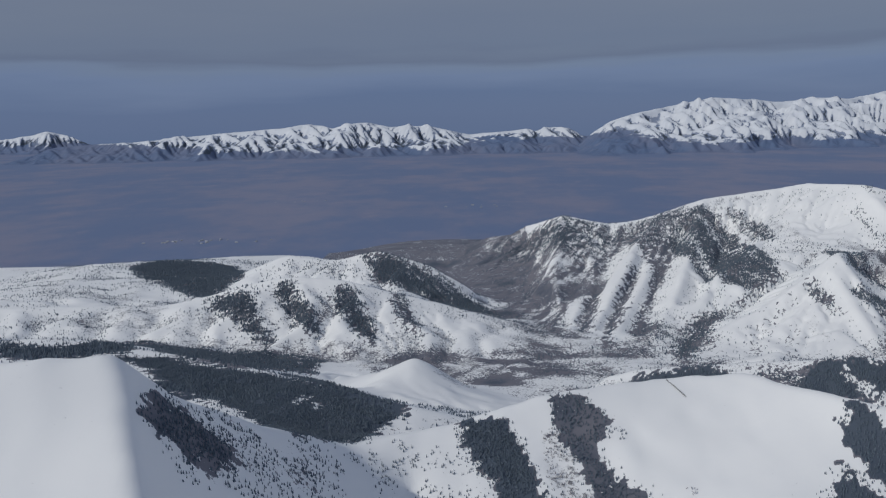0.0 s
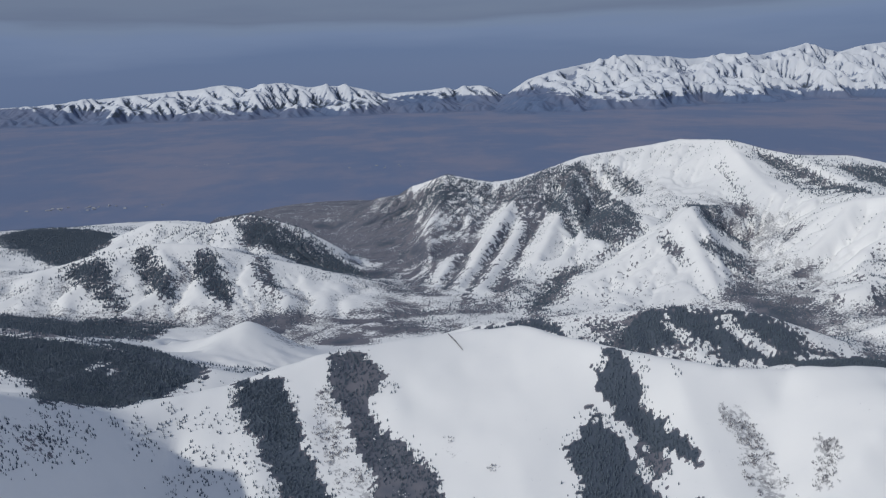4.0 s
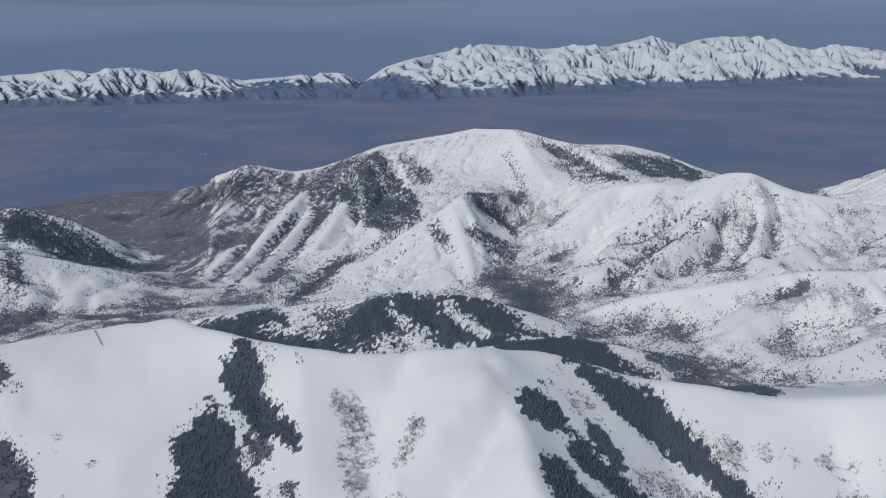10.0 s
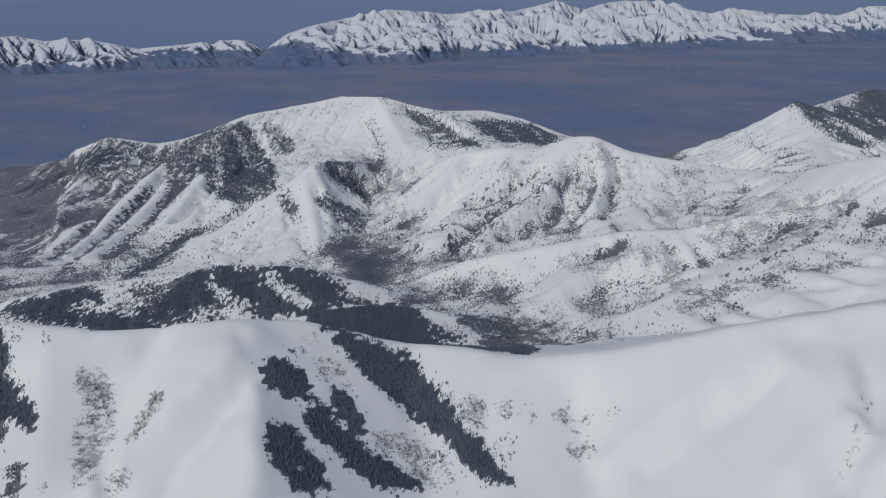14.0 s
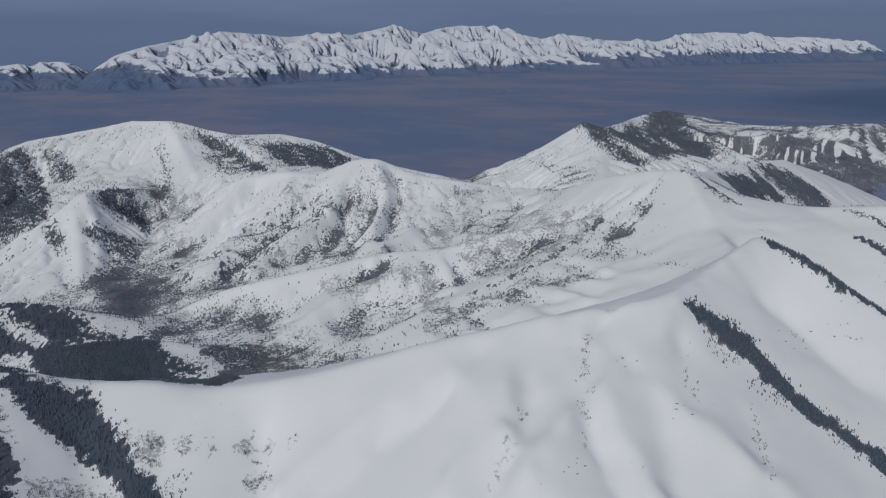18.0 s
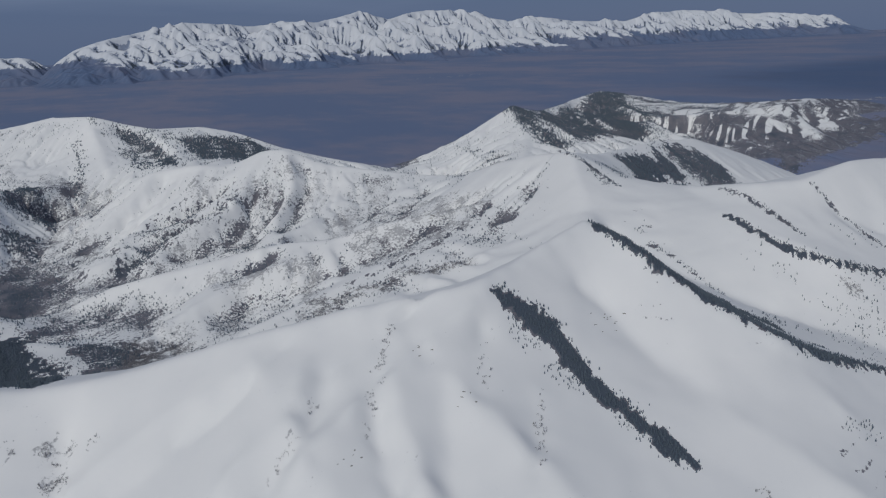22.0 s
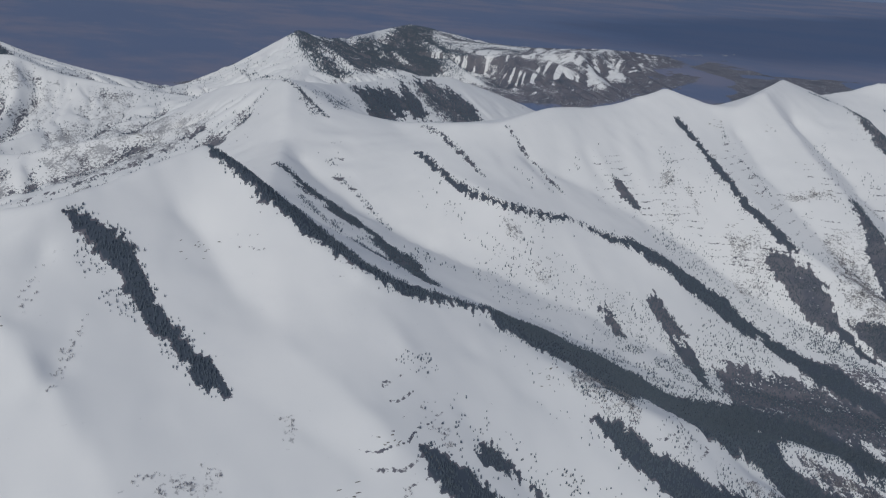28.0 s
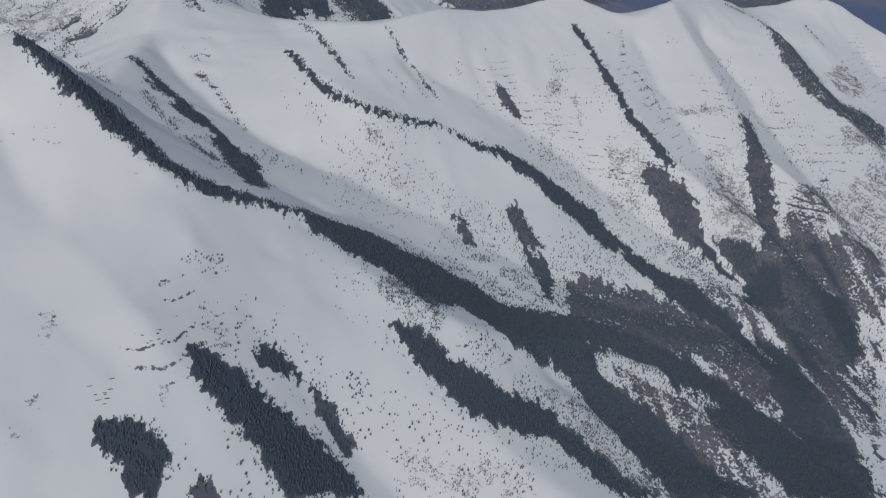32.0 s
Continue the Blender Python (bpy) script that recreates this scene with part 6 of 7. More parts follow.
def cover(x, y, h, owner):
    """How bare, how brushy and how much steppe each place is."""
    base = np.array([0.62, 0.03, 0.06, 0.28, 0.28, 0.29, 0.27, 0.62, 0.16, 0.36, 0.18])[owner]
    patchy = fbm(x / 34, y / 34, 3, 3)
    gully = gully_at(x, y)
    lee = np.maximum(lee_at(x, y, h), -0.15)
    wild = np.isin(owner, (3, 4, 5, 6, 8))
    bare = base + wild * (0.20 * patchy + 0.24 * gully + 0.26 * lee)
    bare = bare + np.isin(owner, (1, 2)) * 0.08 * gully + (owner == 6) * 0.17 * step(615, 660, x)
    # narrow snow chutes down the brown ridge
    along, down = 0.62 * x - 0.78 * y, 0.78 * x + 0.62 * y
    along = along + 5 * fbm(x / 45, y / 45, 2, 5)
    chute = step(0.12, 0.26, perlin(along / 5.0, down / 150, 4)) * step(-0.35, 0.1, fbm(x / 30, y / 30, 2, 1))
    bare = np.where(owner == 7, 0.63 + 0.15 * patchy - 0.42 * chute * step(3, 14, h) - 0.16 * step(30, 38, h), bare)
    basin = (x > -160) & (x < 330) & (y > 195) & (y < 520)
    low = basin * step(20, 9, h)
    bare = np.maximum(bare, low * (0.46 + 0.3 * patchy))
    # where rock bands that follow the contour break the snow
    strata = (owner == 2) * (y < 150) * step(6, 16, h) * step(490, 530, x) * step(66, 44, h) * step(-0.35, 0.2, fbm(x / 40 + 9, y / 40, 2, 2))
    strata = strata + 0.8 * (owner == 1) * step(6, 16, h) * step(335, 350, x) * step(0.0, 0.3, fbm(x / 22 + 3, y / 22, 2, 7))
    strata = strata + 0.6 * (owner == 1) * np.exp(-((x - 352) / 13) ** 2 - ((y - 20) / 13) ** 2)
    bare = bare + 0.10 * strata
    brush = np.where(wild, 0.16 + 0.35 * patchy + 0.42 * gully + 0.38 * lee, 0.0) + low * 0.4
    soil = np.zeros(x.shape, bool)
    for kind, density, poly in GROVES:
        lo, hi = poly.min(0) - 4, poly.max(0) + 4
        m = np.nonzero((x > lo[0]) & (x < hi[0]) & (y > lo[1]) & (y < hi[1]))[0]
        if not len(m):
            continue
        m = m[ragged(x[m], y[m], poly, 0.3 if kind == "conifer" else 0.0)]
        if kind in ("conifer", "mixed"):
            # ground under woods counts as bare, which darkens it like tree shade
            bare[m] = np.maximum(bare[m], 0.12 + ((0.72 if y[m].mean() < 360 else 0.46) if kind == "conifer" else 0.36 if density < 0.8 else 0.52) * density)
        elif kind == "brush":
            brush[m] = np.maximum(brush[m], (0.18 + 0.7 * density) * np.where(y[m] > 230, 0.72, 0.62) + 0.35 * fbm(x[m] / 7, y[m] / 7, 3, 4))
            bare[m] += 0.05 * density
        elif kind == "snow":
            bare[m] = bare[m] * (1 - density) + 0.03
            brush[m] = brush[m] * (1 - density)
        elif kind == "bare":
            soil[m] = True
            q, s = x[m] * 0.904 - y[m] * 0.427, x[m] * 0.427 + y[m] * 0.904
            bare[m] = np.maximum(bare[m], 0.10 + 0.54 * density + 0.16 * perlin(q / 9.0 + 0.4 * fbm(s / 50, q / 50, 2, 1), s / 120, 6) + 0.22 * perlin(q / 3.4, s / 45, 3))
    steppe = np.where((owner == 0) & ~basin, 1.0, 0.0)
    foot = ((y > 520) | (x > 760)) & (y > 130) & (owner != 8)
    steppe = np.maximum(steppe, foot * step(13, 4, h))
    apron = (x > -110) & (x < 70) & (y > 500) & (y < 850) & ((h > 1.5) | (y < 720)) & (owner != 8)
    # the brown ridge runs out into the plain
    run_out = step(-0.55, 0.15, fbm(x / 60, y / 60, 3, 2) + 1.0 - 2.4 * step(1150, 1420, x)) * (x > 640) * (y > 150 + 0.3 * (x - 640)) * step(60, 0, y - 470 - 0.37 * (x - 897)) * (owner == 0)
    apron = np.maximum(apron, run_out)
    bare = np.maximum(bare, (0.60 + 0.2 * patchy) * (apron > 0.05))
    steppe = steppe * (1 - np.maximum(apron, soil))
    bare = np.maximum(bare, foot * step(24, 10, h) * 0.62)
    wet = step(900, 1900, x) * step(100, 700, y) * step(1700, 800, y)
    return np.clip(bare, 0, 1), np.clip(brush, 0, 1), steppe, wet, strata


# ---- ground and mountains ----
def ticks(*spans):
    out = []
    for a, b, s in spans:
        out += list(np.arange(a, b, s))
    return out


def reach(a, b, s, grow):
    out = [a]
    while (b - out[-1]) * np.sign(b - a) > 0:
        out.append(out[-1] + s * np.sign(b - a))
        s *= grow
    return out[1:]


XS = np.array(reach(-330, -5600, 8, 1.2)[::-1] + ticks((-330, -80, 2.4), (-80, 640, 1.2), (640, 860, 1.7), (860, 1340, 6.0)) + reach(1340, 5800, 10, 1.2))
YS = np.array(reach(-140, -1500, 6, 1.3)[::-1] + ticks((-140, 0, 1.6), (0, 230, 1.15), (230, 700, 1.3), (700, 900, 5.0)) + reach(900, 6000, 6, 1.15))
GX, GY = np.meshgrid(XS, YS)
GH, GO = relief(GX, GY)
BARE, BRUSH, STEPPE, WET, STRATA = [a.reshape(GX.shape) for a in cover(GX.ravel(), GY.ravel(), GH.ravel(), GO.ravel())]


def grid_mesh(name, co, quads, masks, mat):
    me = bpy.data.meshes.new(name)
    me.vertices.add(len(co))
    me.vertices.foreach_set("co", co.ravel().astype(np.float32))
    me.loops.add(quads.size)
    me.loops.foreach_set("vertex_index", quads.ravel().astype(np.int32))
    me.polygons.add(len(quads))
    me.polygons.foreach_set("loop_start", np.arange(0, quads.size, quads.shape[1], dtype=np.int32))
    me.polygons.foreach_set("use_smooth", np.ones(len(quads), bool))
    me.update()
    for key, values in masks.items():
        me.attributes.new(key, "FLOAT", "POINT").data.foreach_set("value", values.astype(np.float32))
    me.materials.append(mat)
    return me


def sheet(name, k):
    """The faces of the land that belong to one mountain, as a mesh."""
    ny, nx = GH.shape
    j, i = np.nonzero(GO[:-1, :-1] == k)
    a = j * nx + i
    quads = np.stack([a, a + 1, a + nx + 1, a + nx], 1)
    used, inv = np.unique(quads, return_inverse=True)
    co = np.stack([GX.ravel()[used], GY.ravel()[used], GH.ravel()[used]], 1)
    masks = {"bare": BARE.ravel()[used], "brush": BRUSH.ravel()[used], "steppe": STEPPE.ravel()[used], "wet": WET.ravel()[used], "strata": STRATA.ravel()[used]}
    return grid_mesh(name, co, inv.reshape(-1, 4), masks, LAND_MAT)


LABELS = {
    "ground": "dry valley plain tinted haze-blue, with thin patches of snow",
    "near_ridge": "smooth snow-covered ridge with dark conifer gullies",
    "right_ridge": "steep snow-covered ridge with thin lines of conifers",
    "foothill": "low snowy foothill spotted with grey brush",
    "rocky_mountain": "broad snowy mountain with dark streaked rocky flank",
    "middle_mountain": "rounded snowy mountain with brushy gullies",
    "peak": "pointed snowy peak with wooded rocky slopes behind",
    "brown_ridge": "bare brown ridge with narrow snow chutes",
    "left_mountain": "snowy hill with four dark wooded gullies",
    "forest_hill": "low hill covered by dark conifer forest",
    "cone_hill": "small sharp snowy hill on the valley floor",
}
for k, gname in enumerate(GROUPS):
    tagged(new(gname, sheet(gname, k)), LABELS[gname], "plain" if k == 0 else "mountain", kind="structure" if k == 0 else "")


# ---- distant ranges ----
def mountain_range(name, label, depth, seed, snowline, *points):
    """A far range along a crest through points (x, y, z), cut by water into spurs on both flanks."""
    p = np.array(points, float)
    cell = 5.0
    xs = np.arange(p[0, 0] - 140, p[-1, 0] + 140, cell)
    vs = np.arange(-1.3 * depth, depth * 0.14, cell)
    x, v = np.meshgrid(xs, vs)
    top = np.interp(x, p[:, 0], p[:, 2]) * step(p[0, 0] - 140, p[0, 0] + 30, x) * step(p[-1, 0] + 140, p[-1, 0] - 30, x)
    sway = 26 * fbm(x / 160, 0 * x + seed, 3, seed)
    far = np.where(v < sway, (sway - v) / (depth + sway), (v - sway) / np.maximum(depth * 0.25 - sway, 30))
    far = far * np.where(v < sway, np.maximum(1.05 + 0.30 * fbm(x / 130, 0 * x + 3.7, 3, seed + 1), 0.8), 1.0)
    z = top * np.clip(1 - far, 0, 1) ** 1.15
    free = step(0.01, 0.08, far)
    z = z + free * step(1.0, 0.8, far) * (0.16 * top * fbm(x / 150, v / 110, 3, seed + 2) + 0.10 * top * (ridged((x + 0.7 * v) / 75, v / 210, 2, seed + 4) - 1.1) + 0.05 * top * fbm(x / 38, v / 38, 3, seed + 4))
    z = np.maximum(z, 0.02 * (1 - far))
    base = blur(z, 8)
    z = carve(z, 0.085 * free, 9, seed)
    z = z + 0.75 * free * np.maximum(base - blur(z, 8), 0)
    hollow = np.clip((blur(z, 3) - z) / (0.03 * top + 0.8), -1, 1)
    y = np.interp(x, p[:, 0], p[:, 1]) + v
    nx, ny = len(xs), len(vs)
    j, i = np.mgrid[0:ny - 1, 0:nx - 1]
    a = (j * nx + i).ravel()
    quads = np.stack([a, a + 1, a + nx + 1, a + nx], 1)
    line = z + 12 * fbm(x / 90, v / 90, 4, seed) - 6 * hollow
    # ends lose snow, so that they fade as if into haze
    if seed == 1:
        line = line - 42 * step(-700, -1400, x) - 26 * step(20, 180, x)
    if seed == 3:
        line = line - 34 * step(800, 600, x)
    # shade put into the bare mask: east faces, turned from the sun, and hollows
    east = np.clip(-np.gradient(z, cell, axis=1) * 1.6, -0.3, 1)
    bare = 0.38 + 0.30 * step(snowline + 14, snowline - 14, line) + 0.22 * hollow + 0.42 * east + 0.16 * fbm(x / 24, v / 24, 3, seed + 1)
    # the steppe mask gives the low foot the haze-blue plain tones
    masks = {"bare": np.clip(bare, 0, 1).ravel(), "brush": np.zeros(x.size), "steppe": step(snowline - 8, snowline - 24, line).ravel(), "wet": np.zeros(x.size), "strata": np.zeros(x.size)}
    root = tagged(new(name), label, "mountain range")
    co = np.stack([x.ravel(), y.ravel(), z.ravel() - 2.0], 1)
    high = line.ravel()[quads].mean(1) > snowline - 8
    for piece, pick in (("snowy_flank", high), ("bare_foot", ~high)):
        used, inv = np.unique(quads[pick], return_inverse=True)
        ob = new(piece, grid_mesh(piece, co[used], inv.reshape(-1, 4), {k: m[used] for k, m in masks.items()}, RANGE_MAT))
        ob.parent = root
    return root


mountain_range("mountain_range", "distant long snow-covered mountain range above the plain", 300, 1, 45,
               (-1465, 3109, 52), (-1336, 3107, 60), (-1156, 3104, 66), (-1039, 3102, 74), (-912, 3100, 86), (-785, 3098, 95), (-690, 3097, 102), (-595, 3095, 108), (-492, 3094, 122), (-407, 3093, 102), (-333, 3091, 119),
               (-270, 3090, 122), (-197, 3089, 103), (-134, 3088, 106), (-51, 3087, 102), (32, 3086, 82), (95, 3085, 70), (178, 3084, 73), (246, 3090, 78), (306, 3090, 84), (342, 3090, 74), (379, 3090, 84), (428, 3090, 88), (470, 3090, 84), (506, 3090, 62))
mountain_range("mountain_range", "distant high snow-covered mountain range with ribbed flanks", 430, 3, 50,
               (564, 2963, 95), (632, 2976, 117), (711, 2992, 138), (834, 3016, 158), (984, 3046, 184), (1094, 3068, 174), (1258, 3101, 164), (1384, 3126, 176), (1514, 3152, 169), (1625, 3174, 185), (1740, 3197, 211), (1809, 3204, 191),
               (1880, 3212, 173), (1969, 3222, 194), (2085, 3235, 206), (2261, 3226, 194), (2400, 3220, 165), (2515, 3213, 146))
mountain_range("mountain_range", "faint distant snowy mountain range coloured as if fading into haze", 300, 5, 72,
               (2400, 3260, 140), (2515, 3213, 146), (2688, 3204, 161), (2882, 3194, 134), (2985, 3189, 128), (3193, 3178, 125), (3371, 3169, 156), (3641, 3155, 167), (3803, 3122, 147), (3960, 3060, 138), (4109, 2996, 131), (4280, 2930, 112), (4424, 2867, 96))
mountain_range("mountain_range", "small faint far snowy mountain range tinted blue for haze", 220, 7, 60,
               (-2300, 4150, 60), (-2058, 4150, 92), (-1971, 4150, 112), (-1888, 4150, 90), (-1778, 4150, 50))

# ---- woods and brush ----
def cone_tree(sides, tiers):
    """One conifer as tiers of cones with drooping, uneven rims; 1 high and about 0.65 wide."""
    verts, faces = [], []
    r = random.Random(sides * 31 + tiers)
    for t in range(tiers):
        z0, z1 = 0.06 + 0.94 * t / tiers * 0.85, min(1.0, 0.06 + 0.94 * (t + 1.45) / tiers)
        w = 0.27 * (1 - 0.74 * t / tiers)
        k = len(verts)
        for s in range(sides):
            a = 2 * math.pi * (s + 0.5 * (t % 2)) / sides
            q = w * r.uniform(0.72, 1.12)
            verts.append((q * math.cos(a), q * math.sin(a), z0 + r.uniform(-0.03, 0.03)))
        verts.append((0, 0, z1))
        for s in range(sides):
            faces.append((k + s, k + (s + 1) % sides, k + sides))
    return np.array(verts), np.array(faces)


def twig_clump():
    """One leafless shrub: a fan of tapering stems."""
    verts, faces = [], []
    r = random.Random(5)
    for s in range(3):
        a, lean, hgt = r.uniform(0, 6.3), r.uniform(0.1, 0.5), r.uniform(0.6, 1.0)
        bx, by = 0.12 * math.cos(a), 0.12 * math.sin(a)
        tx, ty = bx + lean * math.cos(a), by + lean * math.sin(a)
        k = len(verts)
        for q in range(3):
            b = a + q * 2.1
            verts.append((tx + 0.13 * math.cos(b), ty + 0.13 * math.sin(b), hgt * 0.55))
        verts += [(bx, by, 0), (tx * 1.15, ty * 1.15, hgt)]
        faces.append((k, k + 1, k + 3))
        for q in range(3):
            faces += [(k + q, k + (q + 1) % 3, k + 4)]
    return np.array(verts), np.array(faces)


def scatter(name, template, places, sizes, mat, seed, spread_xy=1.0):
    """Many plants at places (x, y, z), joined."""
    tv, tf = template
    r = np.random.RandomState(seed)
    n = len(places)
    a = r.rand(n) * 2 * math.pi
    c, s = np.cos(a)[:, None], np.sin(a)[:, None]
    w = (sizes * (0.8 + 0.4 * r.rand(n)) * spread_xy)[:, None]
    x = (tv[None, :, 0] * c - tv[None, :, 1] * s) * w + places[:, 0:1]
    y = (tv[None, :, 0] * s + tv[None, :, 1] * c) * w + places[:, 1:2]
    z = tv[None, :, 2] * sizes[:, None] + places[:, 2:3]
    co = np.stack([x, y, z], 2).reshape(-1, 3)
    faces = (tf[None] + (np.arange(n) * len(tv))[:, None, None]).reshape(-1, 3)
    me = grid_mesh(name, co, faces, {}, mat)
    me.polygons.foreach_set("use_smooth", np.zeros(len(faces), bool))
    return new(name, me)


def land_at(x, y):
    h, owner = relief(x, y)
    return h


TREE_DOT, TREE_LOW, TREE_MID, SHRUB = cone_tree(4, 1), cone_tree(3, 2), cone_tree(4, 2), twig_clump()
LONE = []
for number, (kind, density, poly) in enumerate(GROVES):
    if kind in ("bare", "snow"):
        continue
    lo, hi = poly.min(0), poly.max(0)
    per = {"conifer": 3.9, "mixed": 2.6, "scattered": 4.0, "brush": 4.2}[kind] * density
    cy = (lo[1] + hi[1]) / 2
    if cy > 230:
        per *= 0.10 if kind == "brush" else 0.28
    n = int(np.prod(hi - lo) * per)
    if n < 1:
        continue
    x, y = lo[0] + rng.rand(n) * (hi[0] - lo[0]), lo[1] + rng.rand(n) * (hi[1] - lo[1])
    nxt = np.roll(poly, -1, 0)
    wide = abs(np.sum(poly[:, 0] * nxt[:, 1] - poly[:, 1] * nxt[:, 0])) / np.sum(np.linalg.norm(nxt - poly, axis=1))
    soft = min(1.0, 0.09 * wide + 0.08)
    m = ragged(x + soft * rng.randn(n), y + soft * rng.randn(n), poly, 0.35 if kind == "conifer" else 0.0)
    if kind == "mixed":
        m &= fbm(x / 7, y / 7, 3, 5) > 0.2 - 0.75 * density
    elif kind == "conifer":
        m &= fbm(x / 5, y / 5, 3, 5) > -0.62 + (1 - density)
    elif kind == "brush":
        m &= fbm(x / 4, y / 4, 2, 6) > -0.1 + 0.35 * fbm(x / 14, y / 14, 2, 2)
    m &= ~open_snow(x, y, number)
    x, y = x[m], y[m]
    if len(x) < 4:
        continue
    if kind == "conifer" and cy < 230:
        stray = rng.rand(len(x)) < 0.10
        x, y = np.concatenate([x, x[stray] + 1.5 * rng.randn(stray.sum())]), np.concatenate([y, y[stray] + 2.0 * rng.randn(stray.sum())])
    z = land_at(x, y) - 0.05
    places = np.stack([x, y, z], 1)
    size = 0.48 + 0.50 * rng.rand(len(x)) ** 1.5 + (0.25 if cy > 230 else 0.0) + (0.35 if math.hypot(poly[:, 0].mean() - 260, cy) > 420 else 0.0)
    if kind == "scattered":
        LONE.append((places, size * 0.85))
    elif kind == "brush":
        tagged(scatter("brush_patch", SHRUB, places, 0.35 + 0.45 * rng.rand(len(x)) ** 1.5, TWIGS, len(x)), "patch of leafless grey brush standing in snow", "brush", "brush patches", "stuff")
    else:
        near = math.hypot(poly[:, 0].mean() - 220, poly[:, 1].mean()) < 240
        ob = scatter("conifer_grove", TREE_DOT if cy > 230 else TREE_MID if near else TREE_LOW, places, size * (1.0 if kind == "conifer" else 0.9), NEEDLES, len(x))
        tagged(ob, "dense dark green conifer grove on a snowy slope" if kind == "conifer" else "loose stand of dark conifers on broken snow", "trees", "conifer groves", "stuff")

# thin growth over the farther mountains and the rest of the lone trees
n = 215000
x, y = -330 + rng.rand(n) * 1250, 200 + rng.rand(n) * 520
h, owner = relief(x, y)
m = np.isin(owner, (3, 4, 5, 6, 8, 9)) & (h > 4)
x, y, h, owner = x[m], y[m], h[m], owner[m]
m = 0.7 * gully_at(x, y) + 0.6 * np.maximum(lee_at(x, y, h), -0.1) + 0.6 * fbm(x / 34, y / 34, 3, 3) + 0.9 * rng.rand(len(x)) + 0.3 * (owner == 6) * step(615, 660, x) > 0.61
m &= ~open_snow(x, y, 0)
places = np.stack([x[m], y[m], h[m] - 0.05], 1)
# loose trees on the right ridge and round the deep valley
x, y = 400 + rng.rand(26000) * 330, -70 + rng.rand(26000) * 200
h, owner = relief(x, y)
m = np.isin(owner, (1, 2)) & (x + 0.9 * y > 425) & (0.75 * fbm(x / 26, y / 26, 3, 4) + 0.9 * rng.rand(len(x)) + 0.012 * (24 - h) > 0.94)
loose = np.stack([x[m], y[m], h[m] - 0.05], 1)
tagged(scatter("scattered_conifers", TREE_LOW, loose, 0.45 + 0.65 * rng.rand(len(loose)), NEEDLES, 4), "small dark conifers dotted over a steep snowy slope", "trees", "", "stuff")
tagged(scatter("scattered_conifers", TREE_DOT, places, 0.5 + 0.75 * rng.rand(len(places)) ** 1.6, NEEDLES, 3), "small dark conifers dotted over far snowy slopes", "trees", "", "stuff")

# ---- single trees on the near slopes ----
def part(name, me, mat, parent, label=""):
    me.materials.append(mat)
    ob = new(name, me)
    ob.parent = parent
    if label:
        ob["label"] = label
    return ob


def mesh_of(name, bm):
    me = bpy.data.meshes.new(name)
    bm.to_mesh(me)
    bm.free()
    return me


def lone_conifer(seed):
    root = new("conifer_tree")
    tagged(root, "single dark green conifer standing in open snow", "tree", "lone conifers")
    tv, tf = cone_tree(8 + seed % 3, 5 + seed % 2)
    crown = bpy.data.meshes.new("crown")
    crown.from_pydata([tuple(v * (1, 1, 0.93) + (0, 0, 0.07)) for v in tv], [], [tuple(int(q) for q in f) for f in tf])
    bm = bmesh.new()
    bmesh.ops.create_cone(bm, cap_ends=True, segments=6, radius1=0.045, radius2=0.02, depth=0.36, matrix=Matrix.Translation((0, 0, 0.10)))
    part("trunk", mesh_of("trunk", bm), BARK, root)
    part("crown", crown, NEEDLES, root)
    return root


all_places = np.vstack([p for p, s in LONE])
all_sizes = np.concatenate([s for p, s in LONE])
dist = np.hypot(all_places[:, 0] - 330, all_places[:, 1] + 60)
order = np.argsort(dist)
models = [lone_conifer(s) for s in range(4)]
for k, idx in enumerate(order[:290]):
    px, py, pz = all_places[idx]
    s = all_sizes[idx]
    m = Matrix.Translation((px, py, pz)) @ pose(0, 0, 0, rng.uniform(-3, 3), rng.uniform(-3, 3), rng.uniform(0, 360)) @ Matrix.Diagonal((s * rng.uniform(1.0, 1.4), s * rng.uniform(1.0, 1.4), s, 1))
    if k < 4:
        models[k].matrix_basis = m
    else:
        made = copy_thing(models[k % 4], Matrix.Identity(4))
        made.matrix_basis = m
rest = order[290:]
if len(rest):
    tagged(scatter("scattered_conifers", TREE_MID, all_places[rest], all_sizes[rest], NEEDLES, 8), "small dark conifers dotted over open snow", "trees", "", "stuff")

# ---- snow fence on the near crest ----
def bar(bm, a, b, w):
    """A square bar from a to b."""
    a, b = Vector(a), Vector(b)
    m = Matrix.Translation((a + b) / 2) @ (b - a).to_track_quat("Z", "Y").to_matrix().to_4x4() @ Matrix.Diagonal((w, w, (b - a).length, 1))
    bmesh.ops.create_cube(bm, size=1.0, matrix=m)


def snow_fence(a, b, count):
    root = new("snow_fence")
    tagged(root, "long dark wooden snow fence running down the crest", "fence")
    xs, ys = np.linspace(a[0], b[0], count), np.linspace(a[1], b[1], count)
    zs = land_at(xs, ys)
    tops = [(x, y, z + 0.36) for x, y, z in zip(xs, ys, zs)]
    for x, y, z in zip(xs, ys, zs):
        bm = bmesh.new()
        bar(bm, (x, y, z - 0.15), (x, y, z + 0.38), 0.05)
        part("post", mesh_of("post", bm), PLANK, root)
    for p, q in zip(tops, tops[1:]):
        for low in (0.0, 0.17, 0.32):
            bm = bmesh.new()
            bar(bm, (p[0], p[1], p[2] - low), (q[0], q[1], q[2] - low), 0.035)
            part("rail", mesh_of("rail", bm), PLANK, root)
    return root


snow_fence((55.8, 204.5), (58.7, 196.8), 14)


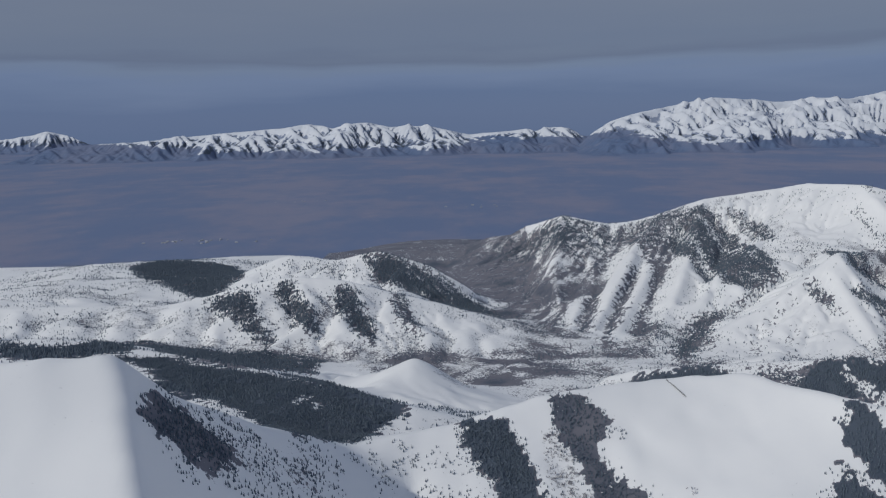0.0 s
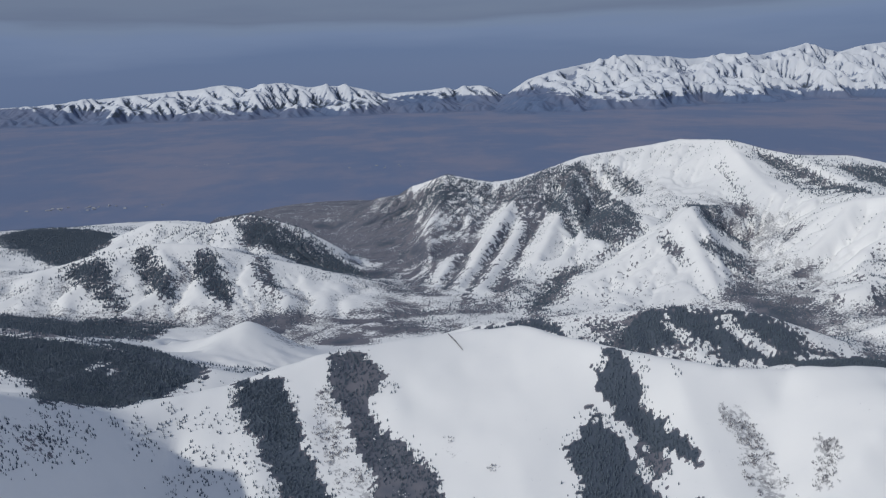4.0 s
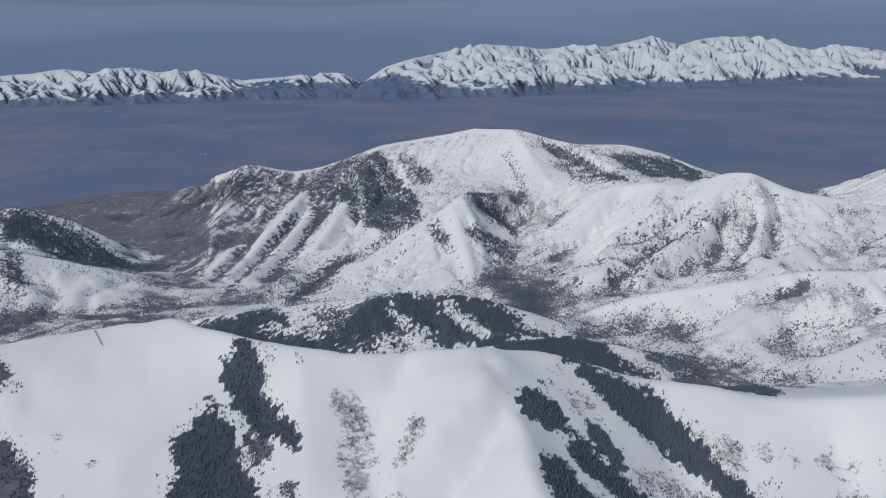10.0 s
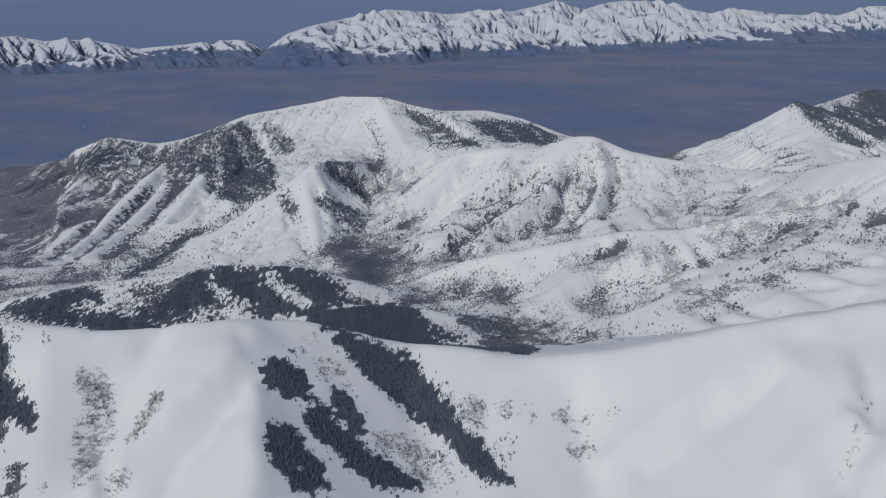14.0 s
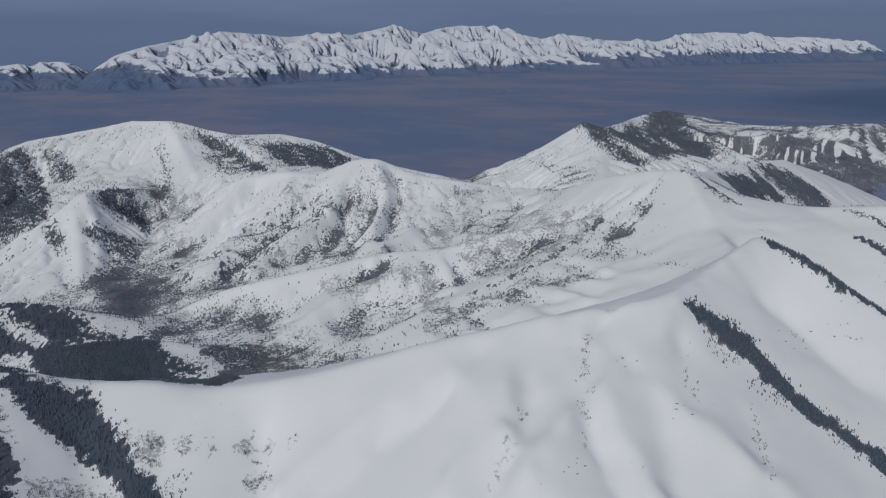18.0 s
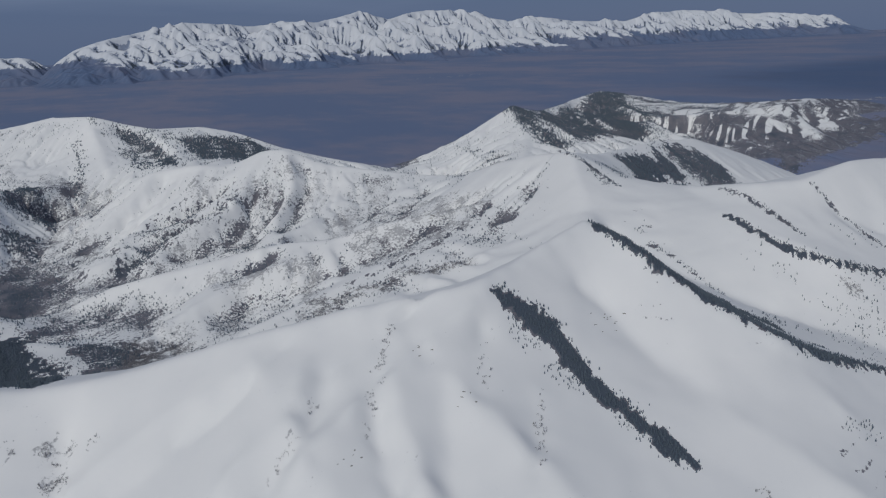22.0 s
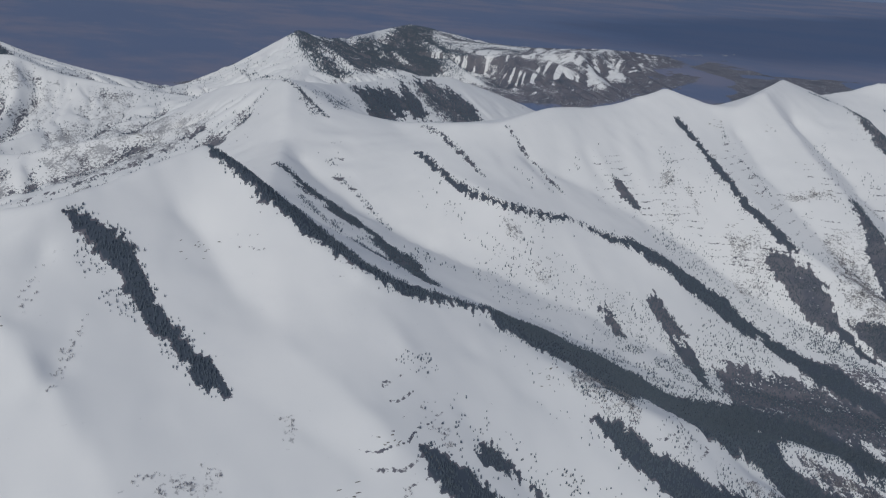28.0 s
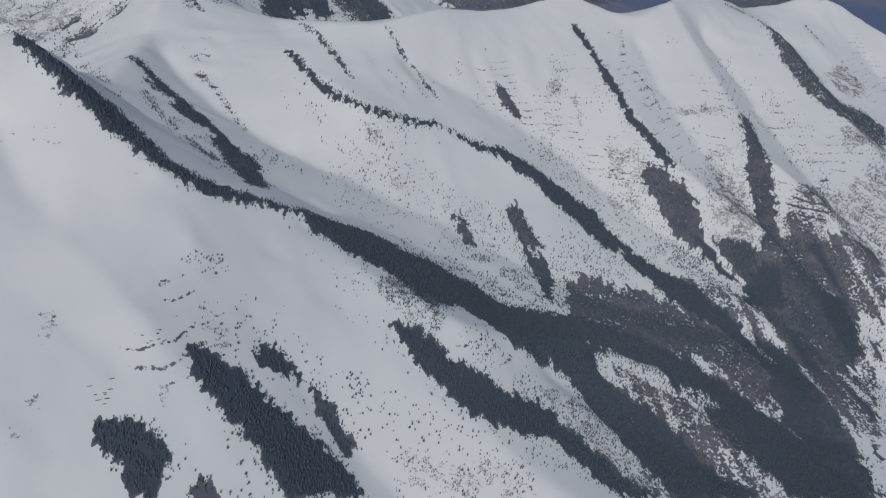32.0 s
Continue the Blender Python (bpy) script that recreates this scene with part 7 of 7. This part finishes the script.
# ---- rock ledges that break the snow ----
def ledge_mesh(seed):
    r = random.Random(seed)
    bm = bmesh.new()
    bmesh.ops.create_cube(bm, size=1.0)
    bmesh.ops.subdivide_edges(bm, edges=[e for e in bm.edges if abs(e.verts[0].co.x - e.verts[1].co.x) > 0.5], cuts=3)
    for v in bm.verts:
        taper = 1 - 0.55 * abs(v.co.x) * 2 * r.uniform(0.6, 1.0)
        v.co.y, v.co.z = v.co.y * taper + r.uniform(-0.08, 0.08), v.co.z * taper + r.uniform(-0.1, 0.1)
    me = mesh_of("rock_ledge", bm)
    me.materials.append(ROCK)
    return me


LEDGES = [ledge_mesh(s) for s in range(6)]


def ledges(parent, count, box, seed, length):
    """Thin broken ledges that follow the contour lines inside a stretch of slope."""
    r = np.random.RandomState(seed)
    x0, y0, x1, y1 = box
    nests = max(3, count // 7)
    cx, cy = x0 + r.rand(nests) * (x1 - x0), y0 + r.rand(nests) * (y1 - y0)
    pick = r.randint(0, nests, count)
    x, y = cx[pick] + r.normal(0, 1.8, count), cy[pick] + r.normal(0, 1.3, count)
    e = 1.5
    z = land_at(x, y)
    gx, gy = (land_at(x + e, y) - land_at(x - e, y)) / (2 * e), (land_at(x, y + e) - land_at(x, y - e)) / (2 * e)
    for k in range(count):
        ob = new("rock_ledge", LEDGES[k % 6])
        ob.parent = parent
        turn = math.degrees(math.atan2(gx[k], -gy[k]))
        s = length * r.uniform(0.2, 0.75)
        ob.matrix_basis = pose(x[k], y[k], z[k], 0, 0, turn + r.uniform(-14, 14)) @ Matrix.Diagonal((s, r.uniform(0.12, 0.3), r.uniform(0.06, 0.2), 1))


NEAR, RIGHT = bpy.data.objects["near_ridge"], bpy.data.objects["right_ridge"]
ledges(NEAR, 24, (341, 8, 366, 34), 1, 1.7)
ledges(NEAR, 14, (338, 76, 348, 86), 2, 1.2)
ledges(NEAR, 20, (396, 0, 424, 24), 3, 1.4)
ledges(NEAR, 16, (252, 70, 300, 96), 6, 1.0)
ledges(RIGHT, 60, (585, 40, 640, 84), 4, 3.2)
ledges(RIGHT, 40, (530, 60, 590, 110), 5, 2.4)
ledges(RIGHT, 30, (600, 84, 660, 112), 7, 2.4)

for mountain, box in (("peak", (596, 470, 680, 540)), ("brown_ridge", (880, 440, 960, 480)), ("foothill", (330, 250, 400, 290)), ("rocky_mountain", (90, 600, 200, 670)), ("middle_mountain", (320, 380, 400, 420))):
    ledges(bpy.data.objects[mountain], 24, box, len(mountain), 2.6)


# ---- far settlements on the plain ----
def farm_shed(label):
    root = new("shed")
    tagged(root, label, "building", "far sheds on the plain")
    bm = bmesh.new()
    bmesh.ops.create_cube(bm, size=1.0, matrix=Matrix.Translation((0, 0, 0.3)) @ Matrix.Diagonal((3.0, 1.6, 0.6, 1)))
    part("wall", mesh_of("wall", bm), PALE, root)
    bm = bmesh.new()
    v = [bm.verts.new(c) for c in ((-1.6, -0.9, 0.6), (1.6, -0.9, 0.6), (1.6, 0.9, 0.6), (-1.6, 0.9, 0.6), (-1.6, 0, 1.05), (1.6, 0, 1.05))]
    for f in ((0, 1, 5, 4), (2, 3, 4, 5), (1, 2, 5), (3, 0, 4), (3, 2, 1, 0)):
        bm.faces.new([v[i] for i in f])
    part("roof", mesh_of("roof", bm), PALE, root)
    return root


model = farm_shed("pale metal shed far off on the dry plain")
towns = [(46, 1174, 60, 14, 10), (-250, 880, 60, 18, 26), (1335, 1785, 90, 30, 22), (1340, 640, 120, 22, 30), (-237, 1294, 40, 10, 6)]
first = True
for cx, cy, wx, wy, count in towns:
    for k in range(count):
        px, py = cx + rng.normal(0, wx / 2), cy + rng.normal(0, wy / 2)
        pz = float(land_at(np.array([px]), np.array([py]))[0])
        s = rng.uniform(0.5, 1.3)
        m = pose(px, py, pz - 0.1, 0, 0, rng.uniform(0, 180)) @ Matrix.Diagonal((s, s, s, 1))
        if first:
            model.matrix_basis, first = m, False
        else:
            copy_thing(model, Matrix.Identity(4)).matrix_basis = m
